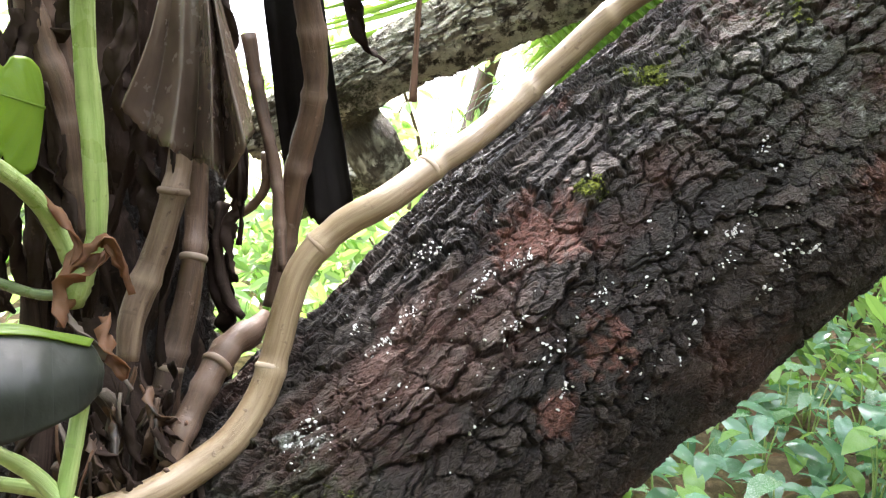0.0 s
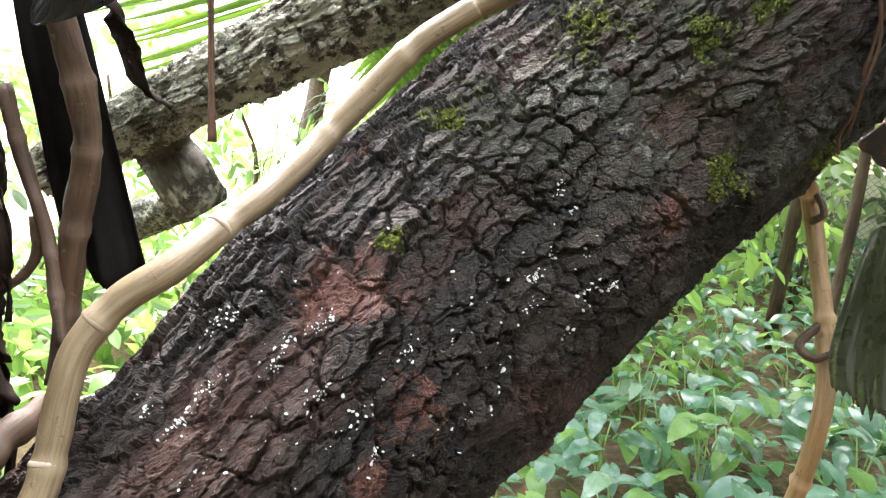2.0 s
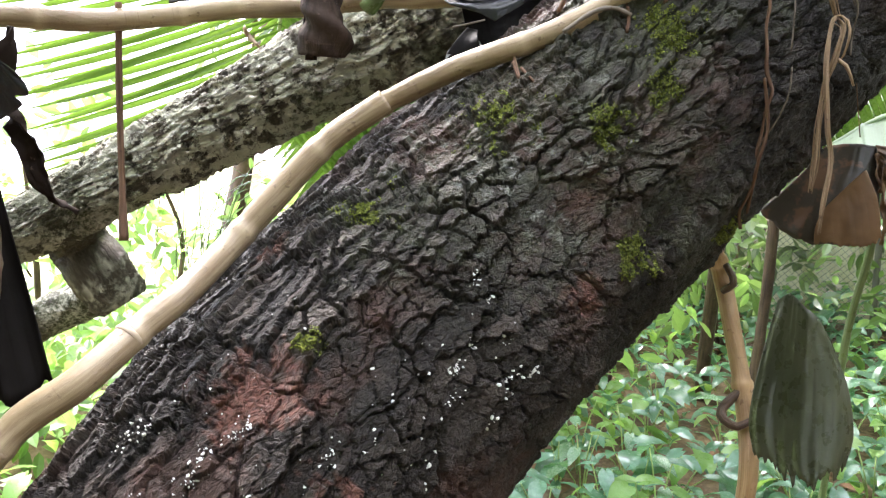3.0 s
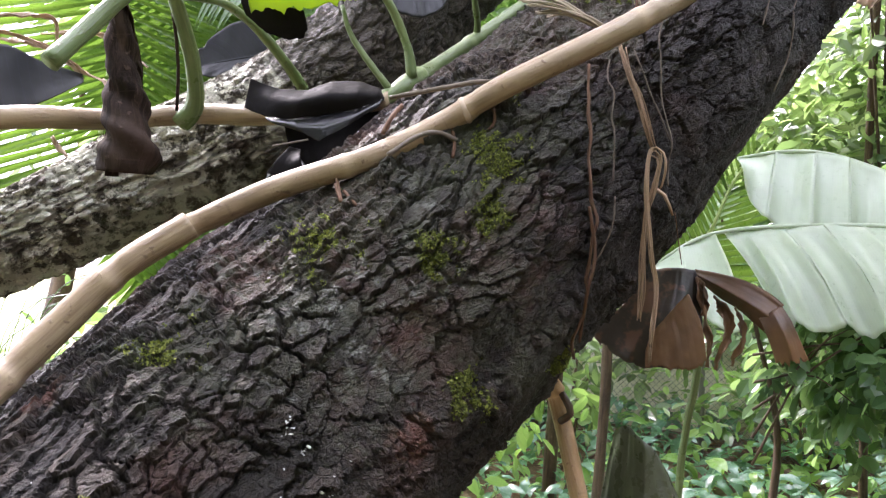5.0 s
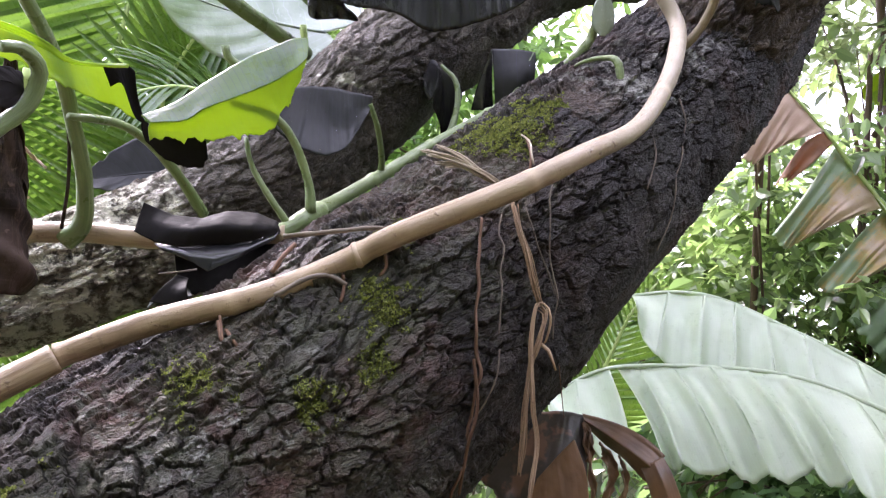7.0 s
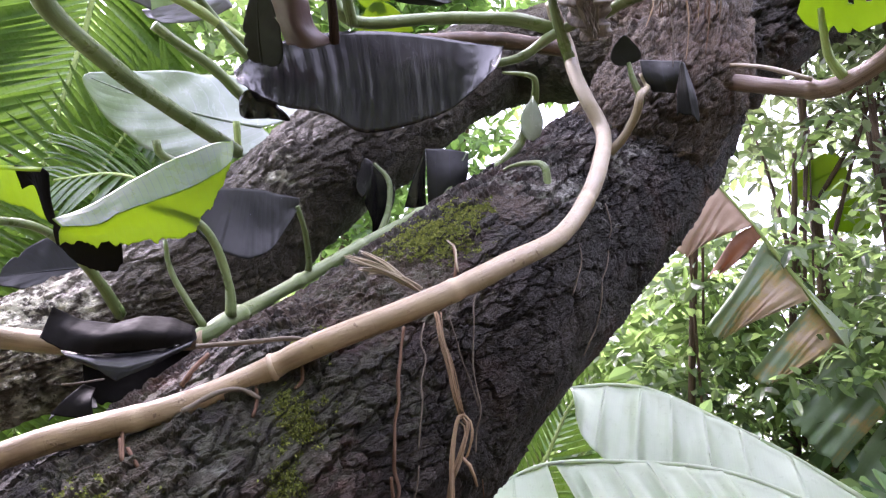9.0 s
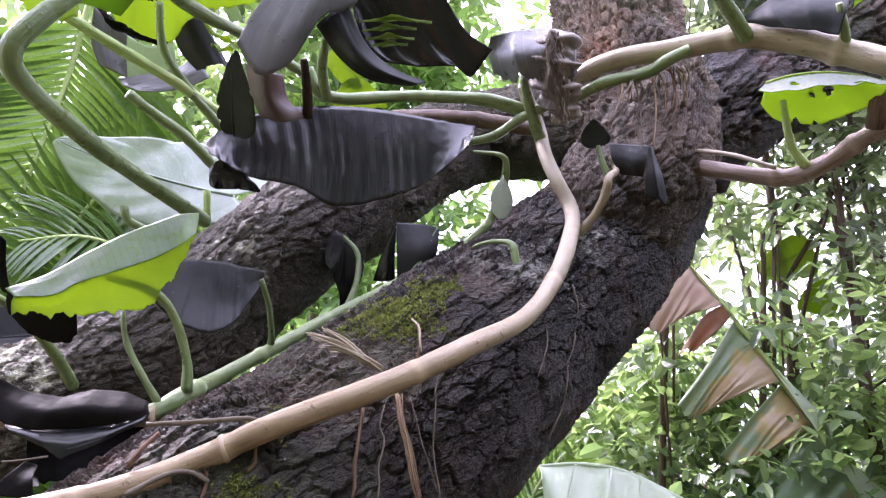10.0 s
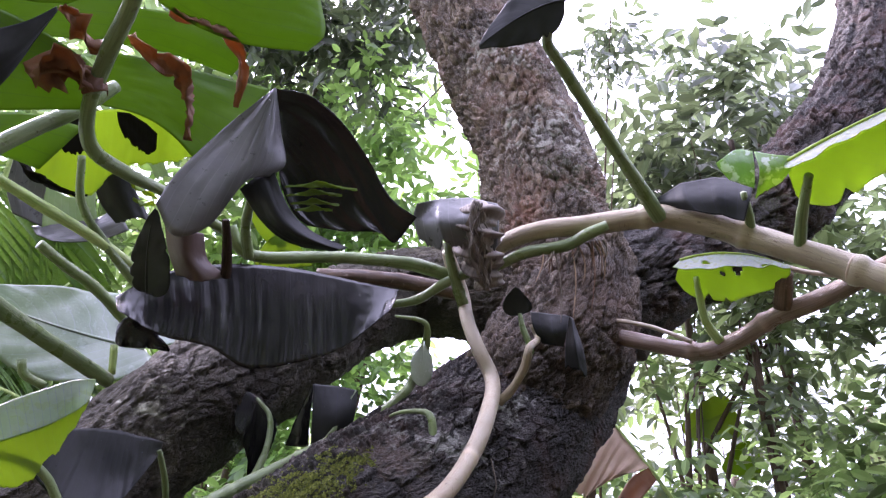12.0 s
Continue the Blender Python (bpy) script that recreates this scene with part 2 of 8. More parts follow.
LEAF_TOP = leaf_material("leaf_upper_wet", (0.04, 0.07, 0.03), (0.07, 0.11, 0.045), (0.09, 0.15, 0.06), (0.45, 0.75, 0.04), 0.6, 0.28)
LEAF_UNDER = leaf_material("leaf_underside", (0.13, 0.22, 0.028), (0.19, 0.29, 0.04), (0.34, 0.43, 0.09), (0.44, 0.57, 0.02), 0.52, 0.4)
CROWN_UNDER = leaf_material("crown_leaf_underside", (0.04, 0.085, 0.01), (0.075, 0.135, 0.016), (0.12, 0.19, 0.03), (0.23, 0.37, 0.008), 0.4, 0.45, 0.25)
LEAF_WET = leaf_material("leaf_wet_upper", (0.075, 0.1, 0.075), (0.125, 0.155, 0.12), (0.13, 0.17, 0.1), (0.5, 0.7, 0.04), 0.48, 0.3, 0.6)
LEAF_OLIVE = leaf_material("leaf_olive_wet", (0.03, 0.034, 0.016), (0.062, 0.066, 0.034), (0.06, 0.06, 0.04), (0.12, 0.14, 0.04), 0.08, 0.3, 0.6)
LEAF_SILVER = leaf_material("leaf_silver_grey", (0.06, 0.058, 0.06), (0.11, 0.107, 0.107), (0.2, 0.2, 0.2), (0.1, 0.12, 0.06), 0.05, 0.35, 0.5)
LEAF_UMBER = leaf_material("leaf_umber_wet", (0.065, 0.045, 0.032), (0.155, 0.112, 0.082), (0.09, 0.075, 0.06), (0.1, 0.1, 0.05), 0.0, 0.2, 0.7)
# Leaves standing in shade; their shade is put into this black colour.
LEAF_DARK = leaf_material("leaf_shaded_black_wet", (0.006, 0.006, 0.0065), (0.014, 0.0135, 0.0135), (0.025, 0.024, 0.024), (0.1, 0.1, 0.05), 0.0, 0.24, 0.45, relief=0.2)
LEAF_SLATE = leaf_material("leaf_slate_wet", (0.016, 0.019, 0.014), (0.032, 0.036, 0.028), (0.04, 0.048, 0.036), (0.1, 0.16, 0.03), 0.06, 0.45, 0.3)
# Also colours the sheet that stands for shade under the limp leaf.
LEAF_BLACK = leaf_material("leaf_black_rotten_and_shade", (0.004, 0.0035, 0.003), (0.012, 0.01, 0.009), (0.012, 0.01, 0.009), (0.1, 0.1, 0.05), 0.0, 0.65, 0.08)
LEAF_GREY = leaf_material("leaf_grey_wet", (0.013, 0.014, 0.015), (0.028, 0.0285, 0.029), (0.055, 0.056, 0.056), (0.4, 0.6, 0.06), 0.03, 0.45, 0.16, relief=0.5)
# Whitish sky reflection is put into this base colour as well.
LEAF_PALE = leaf_material("leaf_pale_wet_sheen", (0.24, 0.3, 0.235), (0.42, 0.46, 0.4), (0.5, 0.55, 0.48), (0.35, 0.5, 0.2), 0.3, 0.2, 0.9)
LEAF_DRY = leaf_material("leaf_dry_brown", (0.1, 0.045, 0.024), (0.29, 0.16, 0.088), (0.3, 0.17, 0.1), (0.42, 0.19, 0.06), 0.38, 0.55, 0.3)
LEAF_DUSK = leaf_material("leaf_dusky_brown", (0.09, 0.06, 0.05), (0.16, 0.11, 0.095), (0.14, 0.1, 0.085), (0.2, 0.12, 0.08), 0.15, 0.4, 0.4)
LEAF_TORN = leaf_material("leaf_torn_brown", (0.07, 0.038, 0.017), (0.26, 0.135, 0.062), (0.22, 0.13, 0.07), (0.36, 0.17, 0.06), 0.22, 0.4, 0.5)
LEAF_SHINE = leaf_material("leaf_dead_shiny", (0.05, 0.042, 0.04), (0.12, 0.1, 0.095), (0.16, 0.13, 0.12), (0.2, 0.14, 0.1), 0.1, 0.2, 0.9)
LEAF_TAN = leaf_material("leaf_dry_tan", (0.33, 0.23, 0.16), (0.48, 0.36, 0.27), (0.55, 0.45, 0.36), (0.4, 0.28, 0.17), 0.25, 0.6, 0.3)
LEAF_OLD = leaf_material("leaf_dark_browning", (0.03, 0.026, 0.02), (0.07, 0.055, 0.04), (0.09, 0.07, 0.05), (0.1, 0.07, 0.03), 0.1, 0.4, 0.4, (11, 4, 0.6, 0.53, (0.16, 0.088, 0.052)))
LEAF_VARIEGATED = leaf_material("leaf_variegated", (0.1, 0.2, 0.06), (0.16, 0.3, 0.1), (0.3, 0.4, 0.2), (0.4, 0.65, 0.15), 0.4, 0.25, 0.5, (30, 3, 0.6, 0.5, (0.62, 0.68, 0.55)))
BANANA = leaf_material("banana_leaf", (0.47, 0.54, 0.4), (0.54, 0.61, 0.47), (0.66, 0.71, 0.58), (0.54, 0.66, 0.4), 0.34, 0.3, 0.6, relief=0.4)
BANANA_DRY = leaf_material("banana_leaf_drying", (0.14, 0.22, 0.12), (0.22, 0.3, 0.18), (0.36, 0.36, 0.25), (0.4, 0.45, 0.2), 0.3, 0.35, 0.6, None, (0.5, 0.39, 0.26))
PALM = leaf_material("palm_leaflet", (0.03, 0.065, 0.018), (0.065, 0.12, 0.03), (0.11, 0.18, 0.06), (0.2, 0.36, 0.04), 0.28, 0.3)


def foliage_material(name, a, b, through_col, amount, rough=0.4):
    k = Mat(name, rough, 0.5)
    k.color(k.mix(k.island(), a, b))
    k.translucent(k.mix(k.island(), tuple(c * 0.4 for c in through_col), tuple(c * 1.25 for c in through_col)), amount)
    return k.m


FOLIAGE = foliage_material("foliage", (0.026, 0.052, 0.026), (0.18, 0.255, 0.11), (0.46, 0.66, 0.21), 0.47, 0.26)
# Darker foliage for trees against the light; their shade is in the colour.
FOLIAGE_DARK = foliage_material("foliage_dark", (0.04, 0.056, 0.03), (0.155, 0.19, 0.1), (0.33, 0.44, 0.17), 0.4, 0.28)
FOLIAGE_LIGHT = foliage_material("foliage_light", (0.06, 0.12, 0.045), (0.18, 0.28, 0.095), (0.46, 0.74, 0.17), 0.48, 0.32)
FOLIAGE_BROAD = foliage_material("foliage_broad", (0.025, 0.062, 0.034), (0.15, 0.24, 0.12), (0.36, 0.56, 0.18), 0.38, 0.22)
# Darker still, for crowns that stand as silhouettes; shade put into colour.
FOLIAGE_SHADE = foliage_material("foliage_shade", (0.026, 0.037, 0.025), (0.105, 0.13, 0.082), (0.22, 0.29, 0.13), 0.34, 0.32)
FOLIAGE_FAR = foliage_material("foliage_far", (0.05, 0.07, 0.04), (0.17, 0.22, 0.11), (0.44, 0.58, 0.22), 0.46, 0.35)
COVER = leaf_material("ground_cover_leaf", (0.055, 0.13, 0.085), (0.17, 0.31, 0.22), (0.22, 0.36, 0.25), (0.28, 0.56, 0.22), 0.33, 0.2, 0.9)
COVER_SPOT = leaf_material("ground_cover_spotted_leaf", (0.08, 0.19, 0.09), (0.12, 0.26, 0.13), (0.24, 0.36, 0.22), (0.25, 0.5, 0.16), 0.3, 0.25, 0.8, (45, 3, 0.65, 0.54, (0.5, 0.58, 0.45)))
COVER_LIGHT = leaf_material("ground_cover_young_leaf", (0.13, 0.26, 0.06), (0.2, 0.34, 0.1), (0.28, 0.42, 0.16), (0.4, 0.66, 0.12), 0.4, 0.3, 0.5)
DROP = Mat("water_drop", 0.04, 0.5)
DROP.p.inputs["Transmission Weight"].default_value, DROP.p.inputs["IOR"].default_value = 1.0, 1.33
DROP = DROP.m
LITTER = leaf_material("leaf_litter", (0.12, 0.065, 0.035), (0.25, 0.15, 0.085), (0.3, 0.2, 0.12), (0.2, 0.1, 0.05), 0.0, 0.8, 0.2)
MOSS = foliage_material("moss", (0.085, 0.1, 0.024), (0.25, 0.28, 0.06), (0.32, 0.38, 0.08), 0.2, 0.9)
LICHEN = Mat("lichen_fleck", 0.85, 0.2).color((0.72, 0.72, 0.69)).m


def ground_material():
    k = Mat("soil", 0.95, 0.15)
    c = k.mix(k.ramp(k.noise(1.3, 5, 0.6), (0.35, (0, 0, 0)), (0.65, (1, 1, 1))), (0.07, 0.05, 0.033), (0.17, 0.12, 0.075))
    c = k.mix(k.ramp(k.noise(22, 5, 0.7), (0.45, (0, 0, 0)), (0.7, (1, 1, 1))), c, (0.26, 0.18, 0.11))
    far = k.ramp(k.attr("open"), (0.0, (0, 0, 0)), (1.0, (1, 1, 1)))
    c = k.mix(far, c, k.mix(k.noise(3, 5, 0.6), (0.18, 0.22, 0.08), (0.38, 0.38, 0.25)))
    k.color(c).bump(k.noise(30, 6, 0.7), 0.8, 0.02)
    return k.m


SOIL = ground_material()


# ---- building helpers ----
def mesh_np(name, verts, faces, smooth=True, attrs=None):
    me = bpy.data.meshes.new(name)
    me.from_pydata(np.asarray(verts, float).tolist(), [], faces.tolist() if hasattr(faces, "tolist") else faces)
    if smooth:
        me.polygons.foreach_set("use_smooth", np.ones(len(me.polygons), bool))
    for key, val in (attrs or {}).items():
        me.attributes.new(key, "FLOAT", "POINT").data.foreach_set("value", np.asarray(val, np.float32))
    me.update()
    return me


def attach(name, me, material, parent=None, label=""):
    """One mesh object, under parent if one is given."""
    ob = new(name, me)
    if material is not None and not me.materials:
        me.materials.append(material)
    if parent is not None:
        ob.parent = parent
    return tagged(ob, label)


def thing(name, label, category, group="", kind="", at=(0, 0, 0)):
    e = new(name)
    e.empty_display_size = 0.05
    e.location = at
    return tagged(e, label, category, group, kind)


def spline(pts, per=10):
    """A smooth line through rows of numbers."""
    k = np.asarray(pts, float)
    p = np.vstack([2 * k[0] - k[1], k, 2 * k[-1] - k[-2]])
    u = np.linspace(0, 1, per, endpoint=False)[:, None]
    out = []
    for i in range(1, len(p) - 2):
        a, b, c, d = p[i - 1 : i + 3]
        out.append(0.5 * (2 * b + (c - a) * u + (2 * a - 5 * b + 4 * c - d) * u**2 + (3 * b - a - 3 * c + d) * u**3))
    return np.vstack(out + [k[-1:]])


def along(pts, step):
    """The same line in even steps of about that length."""
    pts = np.asarray(pts, float)
    s = np.r_[0, np.cumsum(np.linalg.norm(np.diff(pts[:, :3], axis=0), axis=1))]
    n = max(3, int(s[-1] / step))
    q = np.linspace(0, s[-1], n)
    return np.stack([np.interp(q, s, c) for c in pts.T], 1), q


def unit(v):
    return v / np.maximum(np.linalg.norm(v, axis=-1, keepdims=True), 1e-9)


def frames_of(c, ref=(0, 1, 0)):
    t = unit(np.gradient(c, axis=0))
    b = np.empty_like(t)
    v = np.asarray(ref, float)
    for i in range(len(t)):
        v = v - (v @ t[i]) * t[i]
        v = v / max(np.linalg.norm(v), 1e-6)
        b[i] = v
    return t, b, np.cross(t, b)


def rings_to_faces(n, m, caps=True):
    i, j = np.meshgrid(np.arange(n - 1), np.arange(m), indexing="ij")
    q = np.stack([i * m + j, i * m + (j + 1) % m, (i + 1) * m + (j + 1) % m, (i + 1) * m + j], -1).reshape(-1, 4).tolist()
    if caps:
        q.append(list(range(m))[::-1])
        q.append([(n - 1) * m + k for k in range(m)])
    return q


def tube(name, pts, radius, sides=10, step=0.012, wobble=0.04, nodes=(), swell=0.18, seed=0, flat=1.0):
    """A stem: radius is one number or one for each point. nodes: distances along it, as fractions, at which it swells into a ring."""
    pts = np.asarray(pts, float)
    rad = np.full(len(pts), radius) if np.isscalar(radius) else np.asarray(radius, float)
    line, s = along(spline(np.column_stack([pts, rad])), step)
    c, r = line[:, :3], line[:, 3].copy()
    rg = np.random.RandomState(seed)
    q = s / s[-1]
    for f in nodes:
        d = (s - f * s[-1]) / (r * 0.42)
        r = r * (1 + swell * np.exp(-(d**2)) - 0.06 * np.exp(-((d - 2.2) ** 2)))
    t, b, n = frames_of(c)
    a = np.linspace(0, 2 * np.pi, sides, endpoint=False)
    ph = rg.rand(3) * 6.28
    wob = 1 + wobble * (np.sin(q[:, None] * 23 + ph[0] + a * 2) + 0.6 * np.sin(q[:, None] * 51 + ph[1] + a * 3))
    v = c[:, None] + (r[:, None] * wob)[..., None] * (np.cos(a)[None, :, None] * b[:, None] + flat * np.sin(a)[None, :, None] * n[:, None])
    return mesh_np(name, v.reshape(-1, 3), rings_to_faces(len(c), sides), True, {"length_at": np.repeat(s, sides), "angle_at": np.tile(np.sin(a * 0.5) * 2, len(c)), "ring": np.repeat(sum((np.exp(-(((s - f * s[-1]) / 0.009) ** 2)) for f in nodes), np.zeros(len(s))), sides)})


def value_noise(x, y, seed):
    g = np.random.RandomState(seed).rand(64, 64)
    xi, yi = np.floor(x).astype(int), np.floor(y).astype(int)
    fx, fy = x - xi, y - yi
    fx, fy = fx * fx * (3 - 2 * fx), fy * fy * (3 - 2 * fy)
    a, b, c, d = g[xi % 64, yi % 64], g[(xi + 1) % 64, yi % 64], g[xi % 64, (yi + 1) % 64], g[(xi + 1) % 64, (yi + 1) % 64]
    return (a * (1 - fx) + b * fx) * (1 - fy) + (c * (1 - fx) + d * fx) * fy


def cells(x, y, seed):
    """Cell pattern: distance to the nearest seed point, gap to the second, a number for the cell, and the offset from its seed."""
    g = np.random.RandomState(seed).rand(97, 97, 3)
    xi, yi = np.floor(x).astype(int), np.floor(y).astype(int)
    f1, f2 = np.full(x.shape, 9.0), np.full(x.shape, 9.0)
    num, ox, oy = np.zeros(x.shape), np.zeros(x.shape), np.zeros(x.shape)
    for dx in (-1, 0, 1):
        for dy in (-1, 0, 1):
            h = g[(xi + dx) % 97, (yi + dy) % 97]
            px, py = xi + dx + 0.1 + 0.8 * h[..., 0] - x, yi + dy + 0.1 + 0.8 * h[..., 1] - y
            d = np.sqrt(px * px + py * py)
            near = d < f1
            f2 = np.where(near, f1, np.minimum(f2, d))
            num, ox, oy = np.where(near, h[..., 2], num), np.where(near, px, ox), np.where(near, py, oy)
            f1 = np.where(near, d, f1)
    return f1, f2 - f1, num, ox, oy


def smooth(x):
    x = np.clip(x, 0, 1)
    return x * x * (3 - 2 * x)


def bark_tube(name, rows, step, around, plate=(0.07, 0.025), depth=0.012, seed=1, patches=(), lump=0.014, crowd=0.4, crack_width=0.0026):
    """A limb covered in bark plates with open cracks. rows: x, y, z, radius. patches: (mask name, centre, reach, strength)."""
    line, s = along(spline(rows, 30), step)
    c, r = line[:, :3], line[:, 3]
    t, b, n = frames_of(c)
    q = np.linspace(0, 1, around, endpoint=False)
    a = 2 * np.pi * q + crowd * np.sin(2 * np.pi * q)
    S, A = np.meshgrid(s, a, indexing="ij")
    R = np.repeat(r[:, None], around, 1)
    W = A * r.mean()

    def rough(f, k, dx=0.0):
        return value_noise(S * f + dx, W * f + dx * 0.7, seed + k) - 0.5

    out = np.cos(A)[..., None] * b[:, None] + np.sin(A)[..., None] * n[:, None]
    skin = c[:, None] + R[..., None] * out
    masks = {k: np.zeros(S.shape) for k in ("red", "pale", "moss", "dark_patch", "film_toplight", "humus")}
    rag = (rough(38, 13) + 0.5) * 0.5 + (rough(120, 14) + 0.5) * 0.5
    for key, centre, reach, strength in patches:
        d = np.linalg.norm(skin - np.asarray(centre), axis=-1) / reach
        m = np.clip(strength * (1.3 - d) * 1.2 - 1.15 * (1 - rag), 0, 1) * (d < 1.5)
        masks[key] = np.maximum(masks[key], np.clip(m * 2.4, 0, 1))
    wx = 0.05 * rough(9, 0) + 0.018 * rough(37, 1) + 0.009 * rough(110, 2)
    wy = 0.03 * rough(7, 3, 9.0) + 0.009 * rough(37, 4) + 0.007 * rough(110, 5)
    slant = 0.12 * W
    # large plates between deep furrows, each broken into smaller ones by shallow cracks
    _, gap0, num0, ox0, oy0 = cells((S + 1.4 * wx + slant) / plate[0] * 0.52, (W + 1.3 * wy) / plate[1] * 0.55, seed + 3)
    f1, gap, num, ox, oy = cells((S + wx + slant) / plate[0], (W + wy) / plate[1], seed)
    gap0, gap = gap0 * plate[1] / 0.55, gap * plate[1]
    deep = smooth(0.1 + 1.25 * value_noise(S * 11, W * 17, seed + 20))
    broken = smooth(1.9 * value_noise(S * 8 + 5, W * 13 + 5, seed + 21) - 0.35)
    furrow = smooth(1.25 * gap0 / (crack_width * (0.7 + 1.8 * deep)))
    crack = smooth(gap / (crack_width * (0.3 + 1.2 * deep * deep)))
    f2, gap2, num2, ox2, oy2 = cells((S - wx + slant) / plate[0] * 2.3, (W + 1.3 * wy) / plate[1] * 2.0, seed + 7)
    fine = smooth(gap2 * plate[1] / 2.0 / (crack_width * 0.45))
    shelf0 = np.clip(-oy0 * (0.5 + 1.0 * num0) - 0.3 * ox0, -1, 1)
    shelf = np.clip(-oy * (0.5 + 0.9 * num) - 0.25 * ox, -1, 1)
    calm = 1 - 0.25 * masks["dark_patch"] - 0.3 * masks["humus"]
    h = depth * calm * (0.75 * furrow * (0.35 + 0.65 * deep) + 0.45 * (num0 - 0.5) * furrow + 0.55 * shelf0 * furrow)
    h += depth * calm * (0.7 * crack * (0.4 + 0.6 * broken) + (0.32 * (num - 0.5) + 0.34 * shelf) * crack * (0.5 + 0.5 * broken))
    flake = smooth((num2 - 0.5) * 7)
    h += depth * (0.12 * fine + 0.14 * flake * fine - 0.12 * oy2 * fine) * (0.3 + 0.7 * broken)
    h += depth * (0.14 * rough(60, 8) + 0.1 * rough(150, 9) + 0.07 * rough(300, 10))
    h += lump * (rough(5, 11) + 0.5 * rough(12, 12))
    crack = crack * furrow
    v = c[:, None] + (R + h - depth * 0.75)[..., None] * out
    masks["along_bark"], masks["round_bark"] = S, W
    masks["plate"] = np.clip(0.6 * num * num2 + 0.5 * (num > 0.82) * num2 + 0.5 * (num0 > 0.75) * num, 0, 1) * crack
    me = mesh_np(name, v.reshape(-1, 3), rings_to_faces(len(c), around), True, {k: m.ravel() for k, m in masks.items()})
    return me, v, out, masks, crack


def leaf_mesh(name, base, mid, tip, left, right, lobe=0.18, shape=0.62, rows=44, cols=12, wave=0.01, arch=0.0, seed=0, power=0.8, ragged=0.0, pleat=0.004, bites=3, bite=0.16, veins=8, holes=0):
    """A blade along a midrib from base over mid to tip; left and right are where its edges lie beside the middle."""
    b, m, t, le, ri = (np.asarray(p, float) for p in (base, mid, tip, left, right))
    s = np.linspace(0, 1, rows)
    g = 2 * m - 0.5 * (b + t)
    rg = np.random.RandomState(seed)
    ph = rg.rand(8) * 6.28

    def rib(q):
        q = q[..., None]
        return (1 - q) ** 2 * b + 2 * q * (1 - q) * g + q**2 * t

    full = np.sin(np.pi * 0.5**shape) ** power
    verts, ribs = [], []
    us = np.linspace(-1, 1, 2 * cols + 1)
    nick = [(rg.uniform(0.15, 0.9), bite * rg.uniform(0.3, 1.5), rg.uniform(0.012, 0.035), rg.choice([-1, 1])) for _ in range(bites)]
    axis = unit(t - b)
    nrm = unit(np.cross(axis, unit(ri - le)))
    size = np.linalg.norm(t - b)
    for u in us:
        w = np.sin(np.pi * np.clip(s, 0, 1) ** shape) ** power / full
        w = np.where(s < 0.25, np.maximum(w, 0.35 + 2.2 * s), w) if lobe > 0.05 else w
        w = w * (1 + ragged * (value_noise(s * 26 + ph[0], np.full(rows, 3.0 + np.sign(u)), seed) - 0.6) * (abs(u) > 0.8))
        for q0, d0, w0, sg in nick:
            w = w * (1 - d0 * np.exp(-(((s - q0) / w0) ** 2)) * (np.sign(u) == sg))
        q = np.clip(s - lobe * abs(u) * (1 - s) ** 3 + 0.02 * abs(u), -0.3, 1)
        side = (ri if u > 0 else le) - m
        p = rib(q) + side * (abs(u) * w)[:, None]
        bulge = arch * size * 4 * abs(u) * (1 - abs(u)) * np.sin(np.pi * s)
        ripple = wave * size * abs(u) ** 1.5 * (np.sin(s * 17 + ph[1] + np.sign(u)) + 0.6 * np.sin(s * 31 + ph[2] * np.sign(u)))
        quilt = 0.3 * pleat * size * (np.abs(np.sin(np.pi * veins * (s - 0.42 * abs(u) + ph[7]))) ** 0.6 - 0.6) * min(1, 3 * abs(u)) * np.sin(np.pi * np.clip(s * 0.9 + 0.08, 0, 1))
        crease = quilt + pleat * size * abs(u) * (1 - 0.4 * abs(u)) * (np.cos((s - 0.35 * abs(u)) * 31 + ph[3]) * (0.4 + np.sin(s * 9 + ph[4])) + 0.5 * np.cos((s - 0.3 * abs(u)) * 74 + ph[5]) * np.sin(s * 13 + ph[6]))
        p = p + nrm * (bulge + ripple + crease)[:, None]
        verts.append(p)
        ribs.append(s - 0.4 * abs(u) + 2)
    v = np.stack(verts, 1).reshape(-1, 3)
    n, k = rows, len(us)
    i, j = np.meshgrid(np.arange(n - 1), np.arange(k - 1), indexing="ij")
    f = np.stack([i * k + j, i * k + j + 1, (i + 1) * k + j + 1, (i + 1) * k + j], -1).reshape(-1, 4)
    for _ in range(holes):
        hi, hj, hr = rg.uniform(0.2, 0.85) * n, rg.uniform(0.12, 0.88) * k, rg.uniform(0.6, 1.7)
        ci, cj = (f[:, 0] // k) + 0.5, (f[:, 0] % k) + 0.5
        f = f[((ci - hi) / hr / 1.3) ** 2 + ((cj - hj) / hr) ** 2 > 1]
    me = mesh_np(name, v, f, True, {"rib": np.stack(ribs, 1).ravel()})
    return me, rib(np.linspace(0, 0.97, 14)), size


